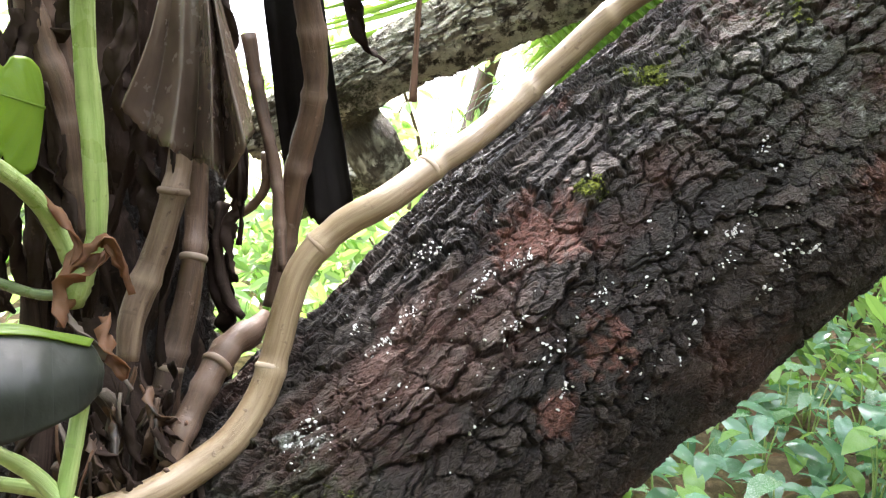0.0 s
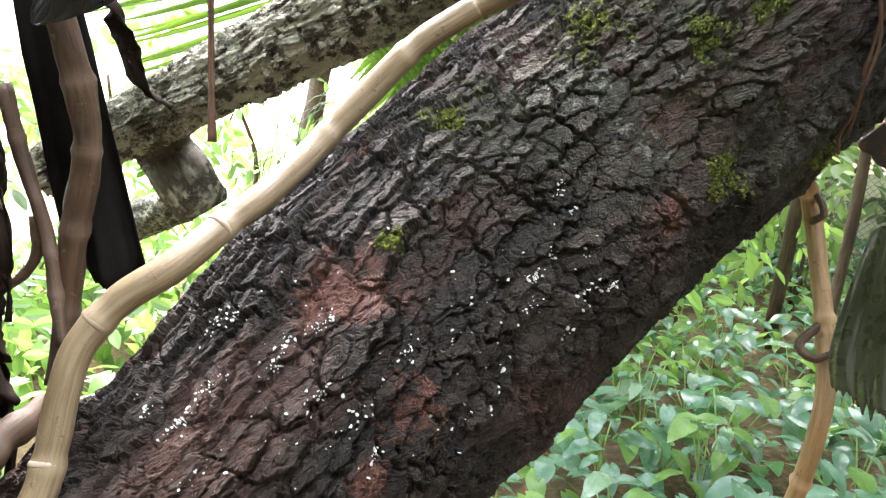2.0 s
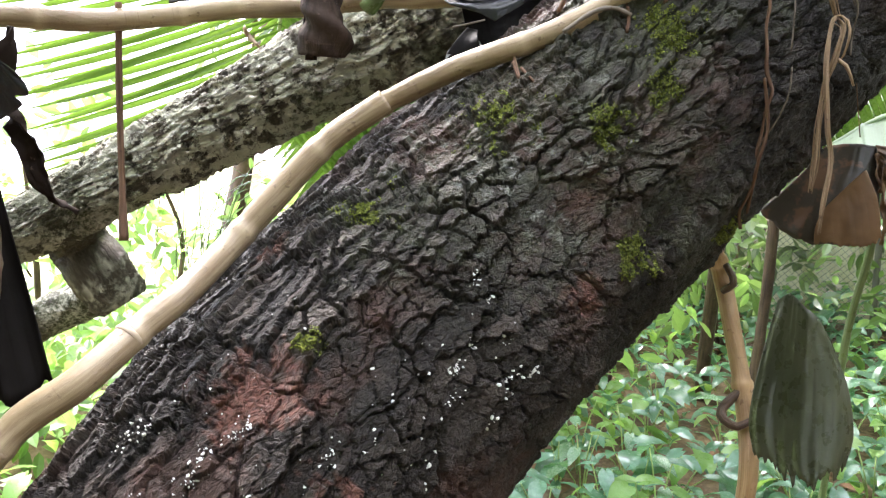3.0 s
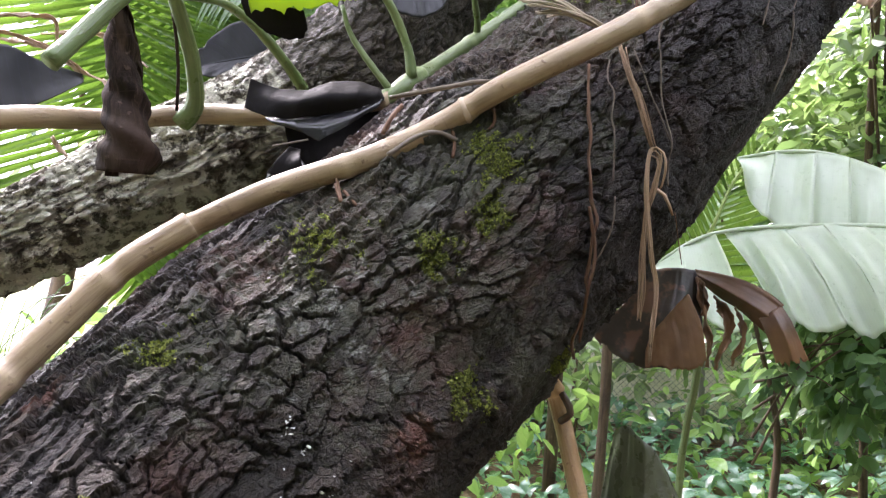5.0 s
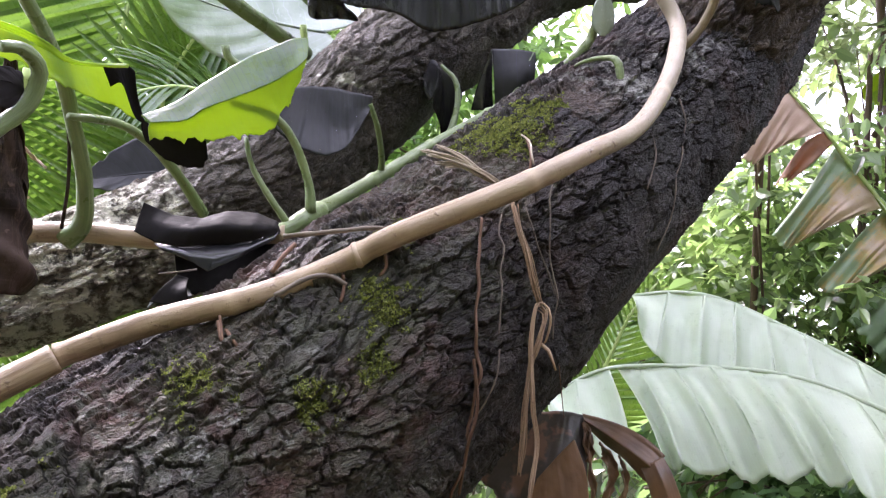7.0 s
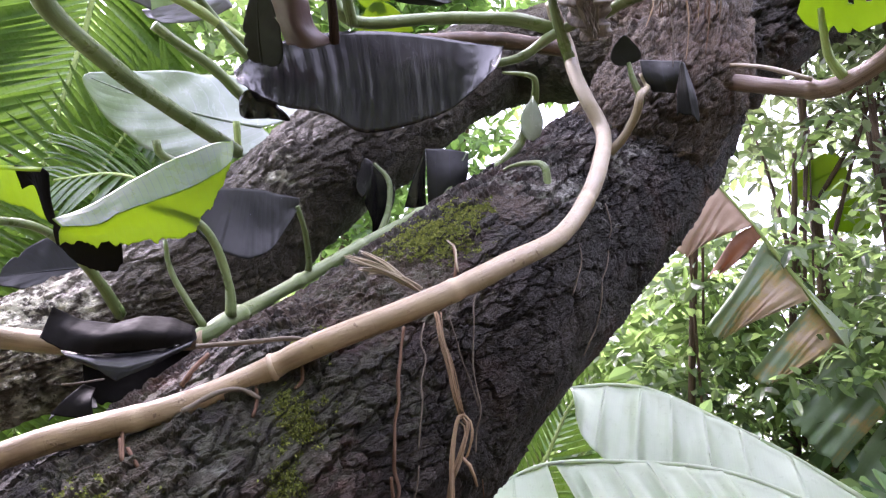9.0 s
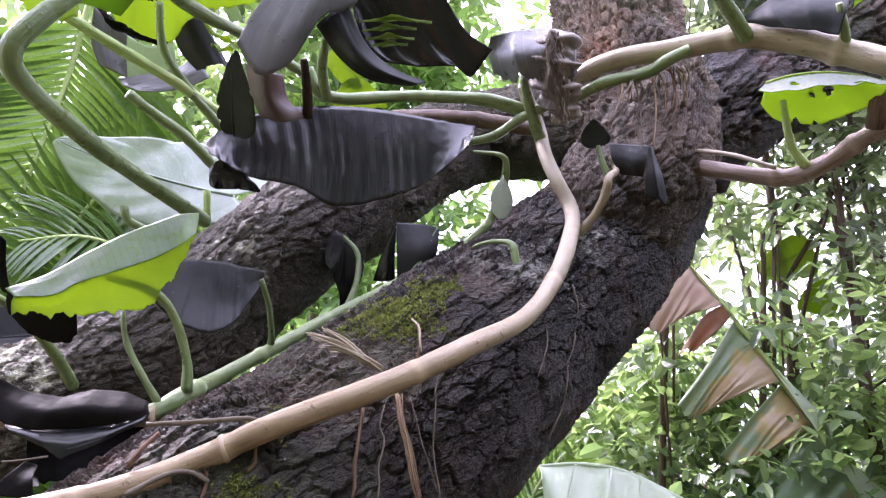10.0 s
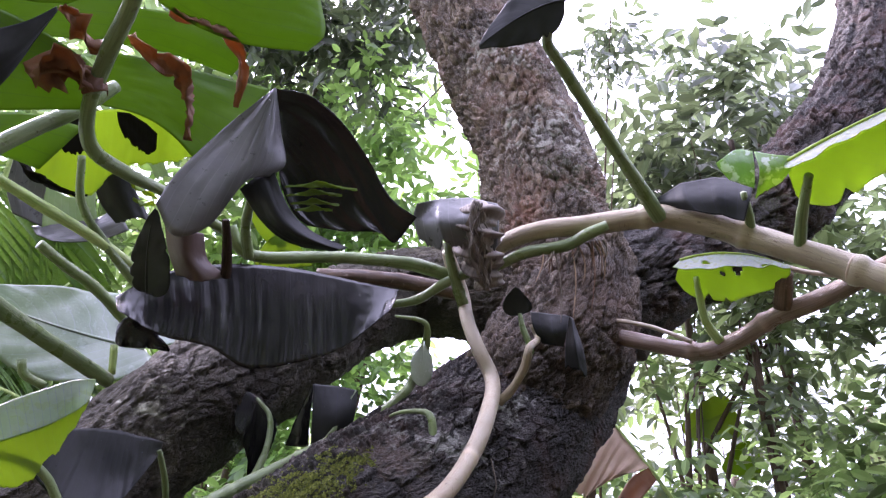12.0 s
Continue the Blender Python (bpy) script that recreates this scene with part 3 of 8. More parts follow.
def blade(parent, base, mid, tip, left, right, top=None, under=None, label="", thick=0.0014, veined=True, name="leaf", **kw):
    """A leaf blade with its own midrib, as a part."""
    me, line, size = leaf_mesh(name, base, mid, tip, left, right, **kw)
    me.materials.append(top or LEAF_TOP)
    me.materials.append(under or top or LEAF_UNDER)
    ob = attach(name, me, None, parent, label)
    so = ob.modifiers.new("thickness", "SOLIDIFY")
    so.thickness, so.offset, so.material_offset = thick, 0, 1
    if veined:
        rm = tube("midrib", line, np.linspace(0.0045, 0.0012, len(line)) * min(1.4, size / 0.25), 6, 0.02, 0)
        attach("midrib", rm, under or top or LEAF_UNDER, ob)
    return ob


def folded(parent, lines, top, under=None, label="", seed=0, soft=False, bow=0.0, fray=0.0, crimp=0.0, ribs=24, dry=(0, 0), name="leaf", thick=0.0014, dense=14):
    """A sheet of leaf hung on a few lines along its veins; creased at each line, or rounded if soft."""
    P = np.stack([resample(k, 24) for k in lines])
    n = len(P)
    cols = dense * (n - 1) + 1
    q = np.linspace(0, n - 1, cols)
    if soft and n > 2:
        G = np.stack([resample(P[:, r], cols) for r in range(P.shape[1])], 1)
    else:
        i = np.minimum(q.astype(int), n - 2)
        f = (q - i)[:, None, None]
        G = P[i] * (1 - f) + P[i + 1] * f
    size = np.linalg.norm(P[:, -1].mean(0) - P[:, 0].mean(0))
    nrm = unit(np.cross(G[-1, 12] - G[0, 12], G[cols // 2, -1] - G[cols // 2, 0]))
    v = np.linspace(0, 1, 24)[None, :]
    lift = bow * size * np.sin(np.pi * (q % 1))[:, None] * np.sqrt(v)
    lift = lift + crimp * size * np.sin(q * ribs / 2.0 + 5 * value_noise(q * 2.3, q * 0, seed))[:, None] * v * (0.4 + value_noise(q[:, None] * 3, v * 3, seed + 1))
    lift = lift + 0.03 * size * (value_noise(q[:, None] * 1.7 + seed, v * 3.1, seed + 2) - 0.5) + 0.008 * size * (value_noise(q[:, None] * 7, v * 11, seed + 3) - 0.5)
    G = G + nrm * lift[..., None]
    end = unit(G[:, -1] - G[:, -4])
    G = G + end[:, None] * (fray * size * (value_noise(q * 6.3, q * 0 + 2, seed + 4) + 0.5 * value_noise(q * 17, q * 0 + 2, seed + 5) - 0.8))[:, None, None] * np.clip(v - 0.5, 0, 1)[..., None] * 2
    i, j = np.meshgrid(np.arange(cols - 1), np.arange(23), indexing="ij")
    f = np.stack([i * 24 + j, i * 24 + j + 1, (i + 1) * 24 + j + 1, (i + 1) * 24 + j], -1).reshape(-1, 4)
    me = mesh_np(name, G.reshape(-1, 3), f, True, {"rib": np.repeat(q * ribs / 34, 24), "dry": np.repeat(dry[0] + (dry[1] - dry[0]) * q / (n - 1), 24)})
    me.materials.append(top)
    me.materials.append(under or top)
    ob = attach(name, me, None, parent, label)
    so = ob.modifiers.new("thickness", "SOLIDIFY")
    so.thickness, so.offset, so.material_offset = thick, 0, 1
    return ob


def drops(leaf, count, seed, lo=0.1, hi=1.0):
    """Beads of water on a leaf."""
    rs = np.random.RandomState(seed)
    c = np.array([v.co for v in leaf.data.vertices])
    c = c[rs.randint(int(len(c) * lo), int(len(c) * hi), count)]
    a, e = np.meshgrid(np.linspace(0, 2 * np.pi, 8, endpoint=False), np.linspace(-1.5, 1.5, 5), indexing="xy")
    ball = np.stack([np.cos(a) * np.cos(e), np.sin(a) * np.cos(e), np.sin(e)], -1).reshape(-1, 3)
    r = rs.uniform(0.0011, 0.0026, (count, 1, 1))
    f = np.array(rings_to_faces(5, 8, False))
    f = np.concatenate([f + 40 * k for k in range(count)])
    attach("water_drop", mesh_np("water_drop", (c[:, None] + ball[None] * r).reshape(-1, 3), f), DROP, leaf, "clear beads of water")["kind"] = "stuff"


def resample(pts, n):
    """A smooth line through points, as n rows."""
    p = np.asarray(pts, float)
    k = spline(p) if len(p) > 2 else p
    s = np.r_[0, np.cumsum(np.linalg.norm(np.diff(k, axis=0), axis=1))]
    return np.stack([np.interp(np.linspace(0, s[-1], n), s, c) for c in k.T], 1)


def stalk(parent, pts, radius, material=None, label="", name="petiole", **kw):
    return attach(name, tube(name, pts, radius, **kw), material or STEM_GREEN, parent, label)


# ---- the leaning tree ----
tree = thing("leaning_tree", "old leaning tree with dark cracked bark, moss and white lichen flecks", "tree", at=(-0.85, 1.0, -0.05))


def tree_part(name, me, material, label=""):
    ob = attach(name, me, material, tree, label)
    ob.location = (0.85, -1.0, 0.05)
    return ob


TRUNK = [(-0.85, 1.0, -0.1, 0.38), (-0.6, 1.06, 0.26, 0.31), (-0.3, 1.12, 0.57, 0.285), (-0.027, 1.218, 0.827, 0.276), (0.218, 1.357, 1.056, 0.292), (0.475, 1.463, 1.272, 0.304), (0.683, 1.485, 1.447, 0.285), (0.955, 1.462, 1.687, 0.269), (1.283, 1.475, 1.967, 0.256), (1.584, 1.525, 2.228, 0.243), (1.877, 1.56, 2.488, 0.232), (2.157, 1.609, 2.762, 0.221), (2.3, 1.66, 2.95, 0.2)]
TRUNK_PATCHES = [
    ("dark_patch", (1.446, 1.268, 1.932), 0.55, 1.5),
    ("dark_patch", (1.306, 1.275, 1.759), 0.5, 1.3),
    ("dark_patch", (1.780, 1.310, 2.363), 0.4, 1.3),
    ("dark_patch", (1.162, 1.207, 1.810), 0.4, 1.2),
    ("dark_patch", (0.995, 1.201, 1.782), 0.3, 1.0),
    ("moss", (-0.070, 0.948, 0.851), 0.11, 0.95),
    ("moss", (-0.130, 0.972, 0.757), 0.1, 0.9),
    ("moss", (0.697, 1.223, 1.603), 0.06, 0.75),
    ("moss", (0.542, 1.305, 1.615), 0.12, 0.6),
    ("moss", (0.738, 1.210, 1.403), 0.06, 0.85),
    ("moss", (0.944, 1.269, 1.429), 0.04, 1.0),
    ("moss", (0.526, 1.329, 1.626), 0.07, 0.55),
    ("moss", (1.103, 1.370, 2.122), 0.14, 0.95),
    ("moss", (0.86, 1.28, 1.87), 0.07, 0.6),
    ("moss", (0.78, 1.22, 1.66), 0.06, 0.7),
    ("pale", (1.62, 1.36, 2.41), 0.2, 0.6),
    ("moss", (0.805, 1.234, 1.746), 0.09, 0.7),
]
TRUNK_PATCHES += [
    ("moss", (0.230, 1.162, 1.296), 0.03, 1.0),
    ("moss", (0.334, 1.287, 1.476), 0.1, 0.55),
    ("moss", (1.195, 1.381, 2.197), 0.1, 0.8),
    ("red", (0.155, 1.144, 1.245), 0.1, 0.85),
    ("red", (0.187, 1.030, 1.012), 0.045, 0.9),
    ("red", (0.245, 1.070, 1.111), 0.09, 0.6),
    ("red", (0.650, 1.196, 1.346), 0.05, 0.8),
    ("red", (0.008, 0.944, 0.840), 0.06, 0.6),
    ("red", (0.190, 1.323, 1.404), 0.06, 0.55),
    ("pale", (0.516, 1.249, 1.530), 0.25, 0.6),
    ("pale", (0.659, 1.227, 1.582), 0.18, 0.55),
    ("pale", (1.421, 1.339, 2.312), 0.2, 0.75),
    ("dark_patch", (1.701, 1.309, 2.390), 0.35, 1.4),
    ("humus", (0.969, 1.332, 1.997), 0.2, 1.2),
]
TRUNK_PATCHES += [
    ("humus", (0.837, 1.495, 1.939), 0.16, 1.2),
    ("humus", (0.992, 1.315, 2.001), 0.1, 1.0),
    ("humus", (1.283, 1.348, 2.234), 0.12, 0.9),
    ("humus", (0.594, 1.326, 1.679), 0.12, 0.9),
    ("film_toplight", (0.540, 1.240, 1.530), 0.26, 0.95),
    # Added along the top to lighten it where skylight falls.
    ("film_toplight", (0.36, 1.27, 1.47), 0.2, 0.8),
    ("film_toplight", (0.62, 1.3, 1.7), 0.22, 1.1),
    ("film_toplight", (0.8, 1.25, 1.78), 0.2, 1.0),
    ("film_toplight", (0.707, 1.210, 1.558), 0.22, 1.0),
    ("film_toplight", (0.694, 1.270, 1.703), 0.25, 1.0),
    ("film_toplight", (1.021, 1.342, 2.043), 0.25, 0.9),
    ("film_toplight", (0.948, 1.218, 1.824), 0.2, 0.7),
    ("film_toplight", (-0.099, 0.952, 0.825), 0.2, 0.9),
    ("film_toplight", (0.888, 1.236, 1.443), 0.12, 1.0),
    ("pale", (-0.138, 1.006, 0.965), 0.07, 0.8),
    ("pale", (0.309, 1.294, 1.467), 0.12, 0.45),
]
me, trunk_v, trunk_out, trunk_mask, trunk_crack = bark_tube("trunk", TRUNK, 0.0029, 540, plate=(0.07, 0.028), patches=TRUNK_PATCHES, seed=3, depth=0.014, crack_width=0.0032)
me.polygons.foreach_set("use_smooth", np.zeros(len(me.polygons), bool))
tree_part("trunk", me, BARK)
UPRIGHT = [(1.7, 1.54, 2.33, 0.16), (1.995, 1.429, 2.838)+(0.2,), (2.042, 1.562, 3.238)+(0.2,), (2.093, 1.685, 3.674)+(0.205,), (2.054, 1.894, 4.225)+(0.215,), (1.988, 2.128, 4.857)+(0.22,), (1.865, 2.351, 5.662)+(0.21,), (1.660, 2.513, 6.933)+(0.19,)]
me, up_v, up_out, *_ = bark_tube("upright_trunk", UPRIGHT, 0.006, 260, plate=(0.06, 0.03), depth=0.02, seed=11, crack_width=0.006, patches=[("pale", (2.023, 1.505, 3.565), 0.35, 0.75), ("pale", (1.966, 1.704, 4.067), 0.3, 0.7), ("moss", (1.978, 1.457, 3.320), 0.25, 0.7), ("red", (1.868, 1.507, 3.130), 0.14, 0.8), ("dark_patch", (1.909, 1.384, 2.687), 0.45, 1.6), ("dark_patch", (1.807, 1.425, 2.800), 0.3, 1.6), ("moss", (2.030, 1.637, 3.920), 0.2, 0.6)])
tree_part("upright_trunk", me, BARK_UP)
LIMB = [(-0.562, 2.246, 1.248, 0.06), (-0.113, 2.132, 1.498, 0.081), (0.340, 2.027, 1.750, 0.113), (0.81, 1.975, 2.022, 0.147), (1.068, 1.97, 2.326, 0.158), (1.335, 1.99, 2.612, 0.162), (1.599, 2.033, 2.866, 0.149), (1.902, 2.095, 3.084, 0.159), (2.089, 1.618, 3.014)+(0.16,)]
# Lichen spots; the heavier pale patches also stand for skylight on the limb.
me, limb_v, limb_out, *_ = bark_tube("limb", LIMB, 0.005, 210, plate=(0.05, 0.02), depth=0.013, seed=21, patches=[("pale", (0.184, 1.965, 1.702), 0.4, 1.6), ("pale", (-0.204, 2.076, 1.468), 0.5, 1.6), ("pale", (-0.008, 2.018, 1.574), 0.4, 1.6), ("pale", (0.423, 1.912, 1.776), 0.3, 0.8), ("pale", (0.487, 1.910, 1.940), 0.25, 0.85), ("moss", (-0.250, 2.100, 1.387), 0.3, 0.7), ("moss", (0.324, 1.960, 1.680), 0.2, 0.5), ("pale", (0.978, 1.802, 2.340), 0.15, 0.5), ("dark_patch", (1.122, 1.815, 2.338), 0.4, 1.4), ("dark_patch", (1.773, 1.978, 2.830), 0.4, 1.5), ("dark_patch", (0.749, 1.829, 2.041), 0.35, 1.1)])
tree_part("limb", me, BARK_LIMB, "slanting side limb with pale lichen, partly skylight put into the colour")
SIDE = [(1.95, 1.62, 2.6, 0.17), (2.260, 1.354, 3.043)+(0.17,), (2.561, 1.233, 3.291)+(0.165,), (2.831, 1.073, 3.560)+(0.17,), (3.037, 0.913, 3.875)+(0.17,), (3.240, 0.750, 4.321)+(0.17,), (3.418, 0.624, 5.037)+(0.17,), (3.533, 0.454, 6.386)+(0.15,)]
me, *_ = bark_tube("side_limb", SIDE, 0.008, 150, plate=(0.08, 0.03), depth=0.02, crack_width=0.005, seed=31, patches=[("moss", (2.483, 1.080, 3.498), 0.35, 0.9)])
tree_part("side_limb", me, BARK)
STUB = [(-0.270, 2.147, 1.410)+(0.07,), (-0.276, 2.323, 1.312)+(0.072,), (-0.217, 2.271, 1.235)+(0.078,), (-0.169, 2.266, 1.166)+(0.07,), (-0.156, 2.264, 1.146)+(0.055,)]
me, *_ = bark_tube("broken_stub", STUB, 0.006, 60, plate=(0.035, 0.02), depth=0.008, seed=41, patches=[("pale", (-0.177, 2.222, 1.212), 0.12, 0.7)])
STUB2 = [(-0.541, 2.669, 0.972)+(0.055,), (-0.425, 2.661, 1.046)+(0.058,), (-0.307, 2.643, 1.097)+(0.06,), (-0.205, 2.568, 1.160)+(0.05,)]
me2, *_ = bark_tube("low_limb", STUB2, 0.008, 50, plate=(0.035, 0.02), depth=0.007, seed=43, patches=[("moss", (-0.384, 2.624, 1.079), 0.2, 1.0), ("pale", (-0.338, 2.636, 1.092), 0.2, 1.0)])
tree_part("low_limb", me2, BARK_LIMB)
tree_part("broken_stub", me, BARK_LIMB, "short broken branch stub")



def on_bark(p):
    """Index of the trunk's surface point nearest to a place."""
    d = np.linalg.norm(trunk_v[::2, ::2] - np.asarray(p), axis=-1)
    i, j = np.unravel_index(d.argmin(), d.shape)
    return 2 * i, 2 * j


# white lichen flecks along the cracks
rs = np.random.RandomState(12)
fv, ff, at = [], [], 0
FLECKS = [
    ((-0.006, 1.176, 1.188), 9, 0.012),
    ((0.019, 1.167, 1.198), 5, 0.008),
    ((0.082, 1.106, 1.171), 9, 0.012),
    ((0.078, 1.092, 1.152), 8, 0.008),
    ((0.136, 1.116, 1.203), 12, 0.014),
    ((0.142, 1.068, 1.129), 9, 0.01),
    ((-0.010, 1.100, 1.125), 10, 0.018),
    ((-0.086, 1.105, 1.089), 6, 0.012),
    ((-0.043, 1.081, 1.092), 6, 0.008),
    ((-0.064, 1.068, 1.070), 6, 0.012),
    ((0.490, 1.169, 1.348), 6, 0.008),
    ((0.473, 1.178, 1.374), 4, 0.008),
    ((0.465, 1.151, 1.284), 5, 0.008),
    ((0.433, 1.142, 1.257), 7, 0.008),
]
FLECKS += [
    ((0.558, 1.173, 1.242), 6, 0.007),
    ((0.521, 1.160, 1.228), 10, 0.02),
    ((0.498, 1.153, 1.175), 6, 0.012),
    ((0.193, 1.040, 1.046), 6, 0.012),
    ((0.424, 1.132, 1.215), 5, 0.015),
    ((0.370, 1.105, 1.080), 4, 0.006),
    ((-0.115, 1.136, 1.090), 3, 0.005),
    ((-0.141, 1.009, 0.966), 18, 0.022),
    ((-0.126, 0.994, 0.954), 14, 0.025),
    ((0.084, 1.004, 1.001), 5, 0.01),
    ((-0.016, 1.021, 1.035), 5, 0.018),
    ((0.242, 1.091, 1.169), 6, 0.02),
    ((0.164, 1.047, 1.081), 6, 0.02),
    ((0.305, 1.100, 1.179), 4, 0.015),
]
FLECKS += [
    ((0.144, 1.068, 1.127), 5, 0.012),
    ((0.431, 1.141, 1.261), 5, 0.01),
    ((0.532, 1.167, 1.296), 6, 0.02),
    ((0.477, 1.181, 1.382), 4, 0.006),
    ((0.196, 1.075, 1.139), 12, 0.09),
    ((0.046, 1.042, 1.075), 14, 0.09),
    ((0.392, 1.133, 1.250), 14, 0.1),
    ((0.116, 1.146, 1.229), 10, 0.08),
    ((0.322, 1.085, 1.078), 10, 0.08),
]
for spot, many, spread in FLECKS:
    i0, j0 = on_bark(spot)
    for _ in range(int(many * 2.2)):
        i = int(np.clip(i0 + rs.normal() * spread / 0.0029, 0, len(trunk_v) - 1))
        j = int(np.clip(j0 + rs.normal() * spread * 0.35 / 0.0022, 0, 539))
        p, o = trunk_v[i, j], trunk_out[i, j]
        ta = unit(np.cross(o, rs.normal(size=3)))
        tb = np.cross(o, ta)
        r = 0.0006 + 0.0021 * rs.rand() ** 2
        a = np.linspace(0, 6.28, 6, endpoint=False)
        k = r * (0.35 + 1.1 * rs.rand(6))
        ring = p + (np.cos(a) * k)[:, None] * ta * rs.uniform(1, 1.7) + (np.sin(a) * k)[:, None] * tb
        fv += [ring - o * 0.001, ring * 1.0 + o * 0.0022 - (ring - p) * 0.25]
        ff += [[at + x, at + (x + 1) % 6, at + 6 + (x + 1) % 6, at + 6 + x] for x in range(6)] + [[at + 6 + x for x in range(6)]]
        at += 12
tree_part("lichen_fleck", mesh_np("lichen_fleck", np.concatenate(fv), ff, False), LICHEN, "white lichen flecks on the bark")["kind"] = "stuff"
# moss cushions
w = (np.clip(trunk_mask["moss"] - 0.25, 0, 1) ** 1.3 * (0.25 + trunk_crack)).ravel()
pick = rs.choice(len(w), 22000, p=w / w.sum())
c = trunk_v.reshape(-1, 3)[pick] + trunk_out.reshape(-1, 3)[pick] * rs.uniform(-0.001, 0.0025, (22000, 1))
nn = trunk_out.reshape(-1, 3)[pick] + 0.7 * rs.normal(size=(22000, 3))
ta = unit(np.cross(nn, rs.normal(size=(22000, 3))))
nn = unit(nn)
r = rs.uniform(0.0014, 0.0034, (22000, 1))
v = np.stack([c - ta * r * 0.5, c + ta * r * 0.5, c + nn * r * 1.1 + ta * r * 0.6, c + nn * r * 0.8 - ta * r * 0.9], 1).reshape(-1, 3)
f = np.arange(88000).reshape(-1, 4)
tree_part("moss", mesh_np("moss", v, f, False), MOSS, "bright green moss cushions on the bark")["kind"] = "stuff"

def torn_strip(parent, pts, width, label, seed, material=None):
    line, s = along(spline(np.asarray(pts, float)), 0.008)
    t, b, n = frames_of(line, (0.4, -0.6, 0.2))
    rg = np.random.RandomState(seed)
    q = s / s[-1]
    w = width * (0.5 + 0.5 * np.sin(np.pi * q ** 0.8)) * (0.7 + 0.6 * value_noise(q * 9, q * 0, seed))
    u = np.linspace(-1, 1, 7)
    tw = 1.2 * np.sin(q * 7 + rg.rand() * 6)
    side = np.cos(tw)[:, None] * b + np.sin(tw)[:, None] * n
    up = np.cross(t, side)
    v = line[:, None] + (u[None, :, None] * side[:, None] + (0.55 * u**2 + 0.15 * np.cos(u * 7))[None, :, None] * up[:, None]) * w[:, None, None]
    v = v + side[:, None] * (w[:, None] * 0.5 * (value_noise(q[:, None] * 17 + 3, u[None] * 2.5 + 9, seed + 3) - 0.5))[..., None] + up[:, None] * (w[:, None] * 1.1 * (value_noise(q[:, None] * 23 + 5, u[None] * 3 + 7, seed + 5) - 0.5))[..., None]
    i, j = np.meshgrid(np.arange(len(q) - 1), np.arange(6), indexing="ij")
    f = np.stack([i * 7 + j, i * 7 + j + 1, (i + 1) * 7 + j + 1, (i + 1) * 7 + j], -1).reshape(-1, 4)
    me = mesh_np("dead_strip", v.reshape(-1, 3), f, True, {"rib": np.repeat(q, 7)})
    ob = attach("dead_strip", me, material or LEAF_DRY, parent, label)
    so = ob.modifiers.new("thickness", "SOLIDIFY")
    so.thickness = 0.0015


# ---- climbing vines on the tree ----
def rings(parent, pts, radius, fractions, material, seed=0):
    """Pale rings where old leaves have fallen."""
    line, s = along(spline(np.asarray(pts, float)), 0.006)
    t, b, n = frames_of(line)
    rg = np.random.RandomState(seed)
    for f in fractions:
        i = int(f * (len(line) - 1))
        tilt = unit(t[i] + 0.35 * (rg.rand() - 0.5) * b[i] + 0.35 * (rg.rand() - 0.5) * n[i])
        r = radius * 1.04
        a = np.linspace(0, 2 * np.pi, 18, endpoint=False)
        bb = unit(b[i] - (b[i] @ tilt) * tilt)
        nn = np.cross(tilt, bb)
        prof = [(-0.005, 0.96), (-0.003, 1.06), (0.0005, 1.085), (0.0035, 1.03), (0.005, 0.95)]
        sink = 1 - 0.1 * (0.5 - 0.5 * np.cos(a - rg.uniform(2.4, 4.0))) ** 2
        v = np.concatenate([line[i] + tilt * o + r * (k * sink)[:, None] * (np.cos(a)[:, None] * bb + np.sin(a)[:, None] * nn) for o, k in prof])
        attach("node_ring", mesh_np("node_ring", v, rings_to_faces(5, 18)), material, parent)


main_vine = thing("climbing_vine", "thick tan vine stem with pale rings running up the trunk", "vine")
MAIN = [(-0.362, 0.709, 0.790), (-0.392, 0.778, 0.882), (-0.402, 0.825, 0.913), (-0.374, 0.868, 0.915), (-0.319, 0.921, 0.919), (-0.276, 0.971, 0.934), (-0.238, 1.010, 0.962), (-0.213, 1.052, 1.009), (-0.201, 1.079, 1.064),
        (-0.192, 1.100, 1.118), (-0.175, 1.122, 1.175), (-0.128, 1.143, 1.229), (-0.062, 1.158, 1.271), (0.004, 1.220, 1.320), (0.057, 1.263, 1.356), (0.131, 1.347, 1.420), (0.203, 1.372, 1.495), (0.289, 1.376, 1.581), (0.376, 1.370, 1.640)]
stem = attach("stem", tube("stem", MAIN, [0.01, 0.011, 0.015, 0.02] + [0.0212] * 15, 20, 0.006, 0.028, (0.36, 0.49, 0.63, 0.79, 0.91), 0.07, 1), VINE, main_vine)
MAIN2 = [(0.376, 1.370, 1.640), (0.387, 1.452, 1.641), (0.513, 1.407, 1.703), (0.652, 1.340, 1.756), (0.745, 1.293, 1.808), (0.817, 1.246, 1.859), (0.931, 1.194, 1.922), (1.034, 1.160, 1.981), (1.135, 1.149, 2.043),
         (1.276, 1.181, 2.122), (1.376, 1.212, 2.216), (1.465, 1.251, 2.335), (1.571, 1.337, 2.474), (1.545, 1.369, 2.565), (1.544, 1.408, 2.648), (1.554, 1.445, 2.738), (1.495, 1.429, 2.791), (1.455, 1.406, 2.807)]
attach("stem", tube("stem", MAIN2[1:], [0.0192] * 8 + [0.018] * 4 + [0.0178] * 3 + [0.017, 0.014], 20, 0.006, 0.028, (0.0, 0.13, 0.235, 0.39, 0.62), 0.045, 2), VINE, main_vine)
rings(main_vine, MAIN, 0.0212, (0.365, 0.49, 0.63), VINE_NODE, 1)
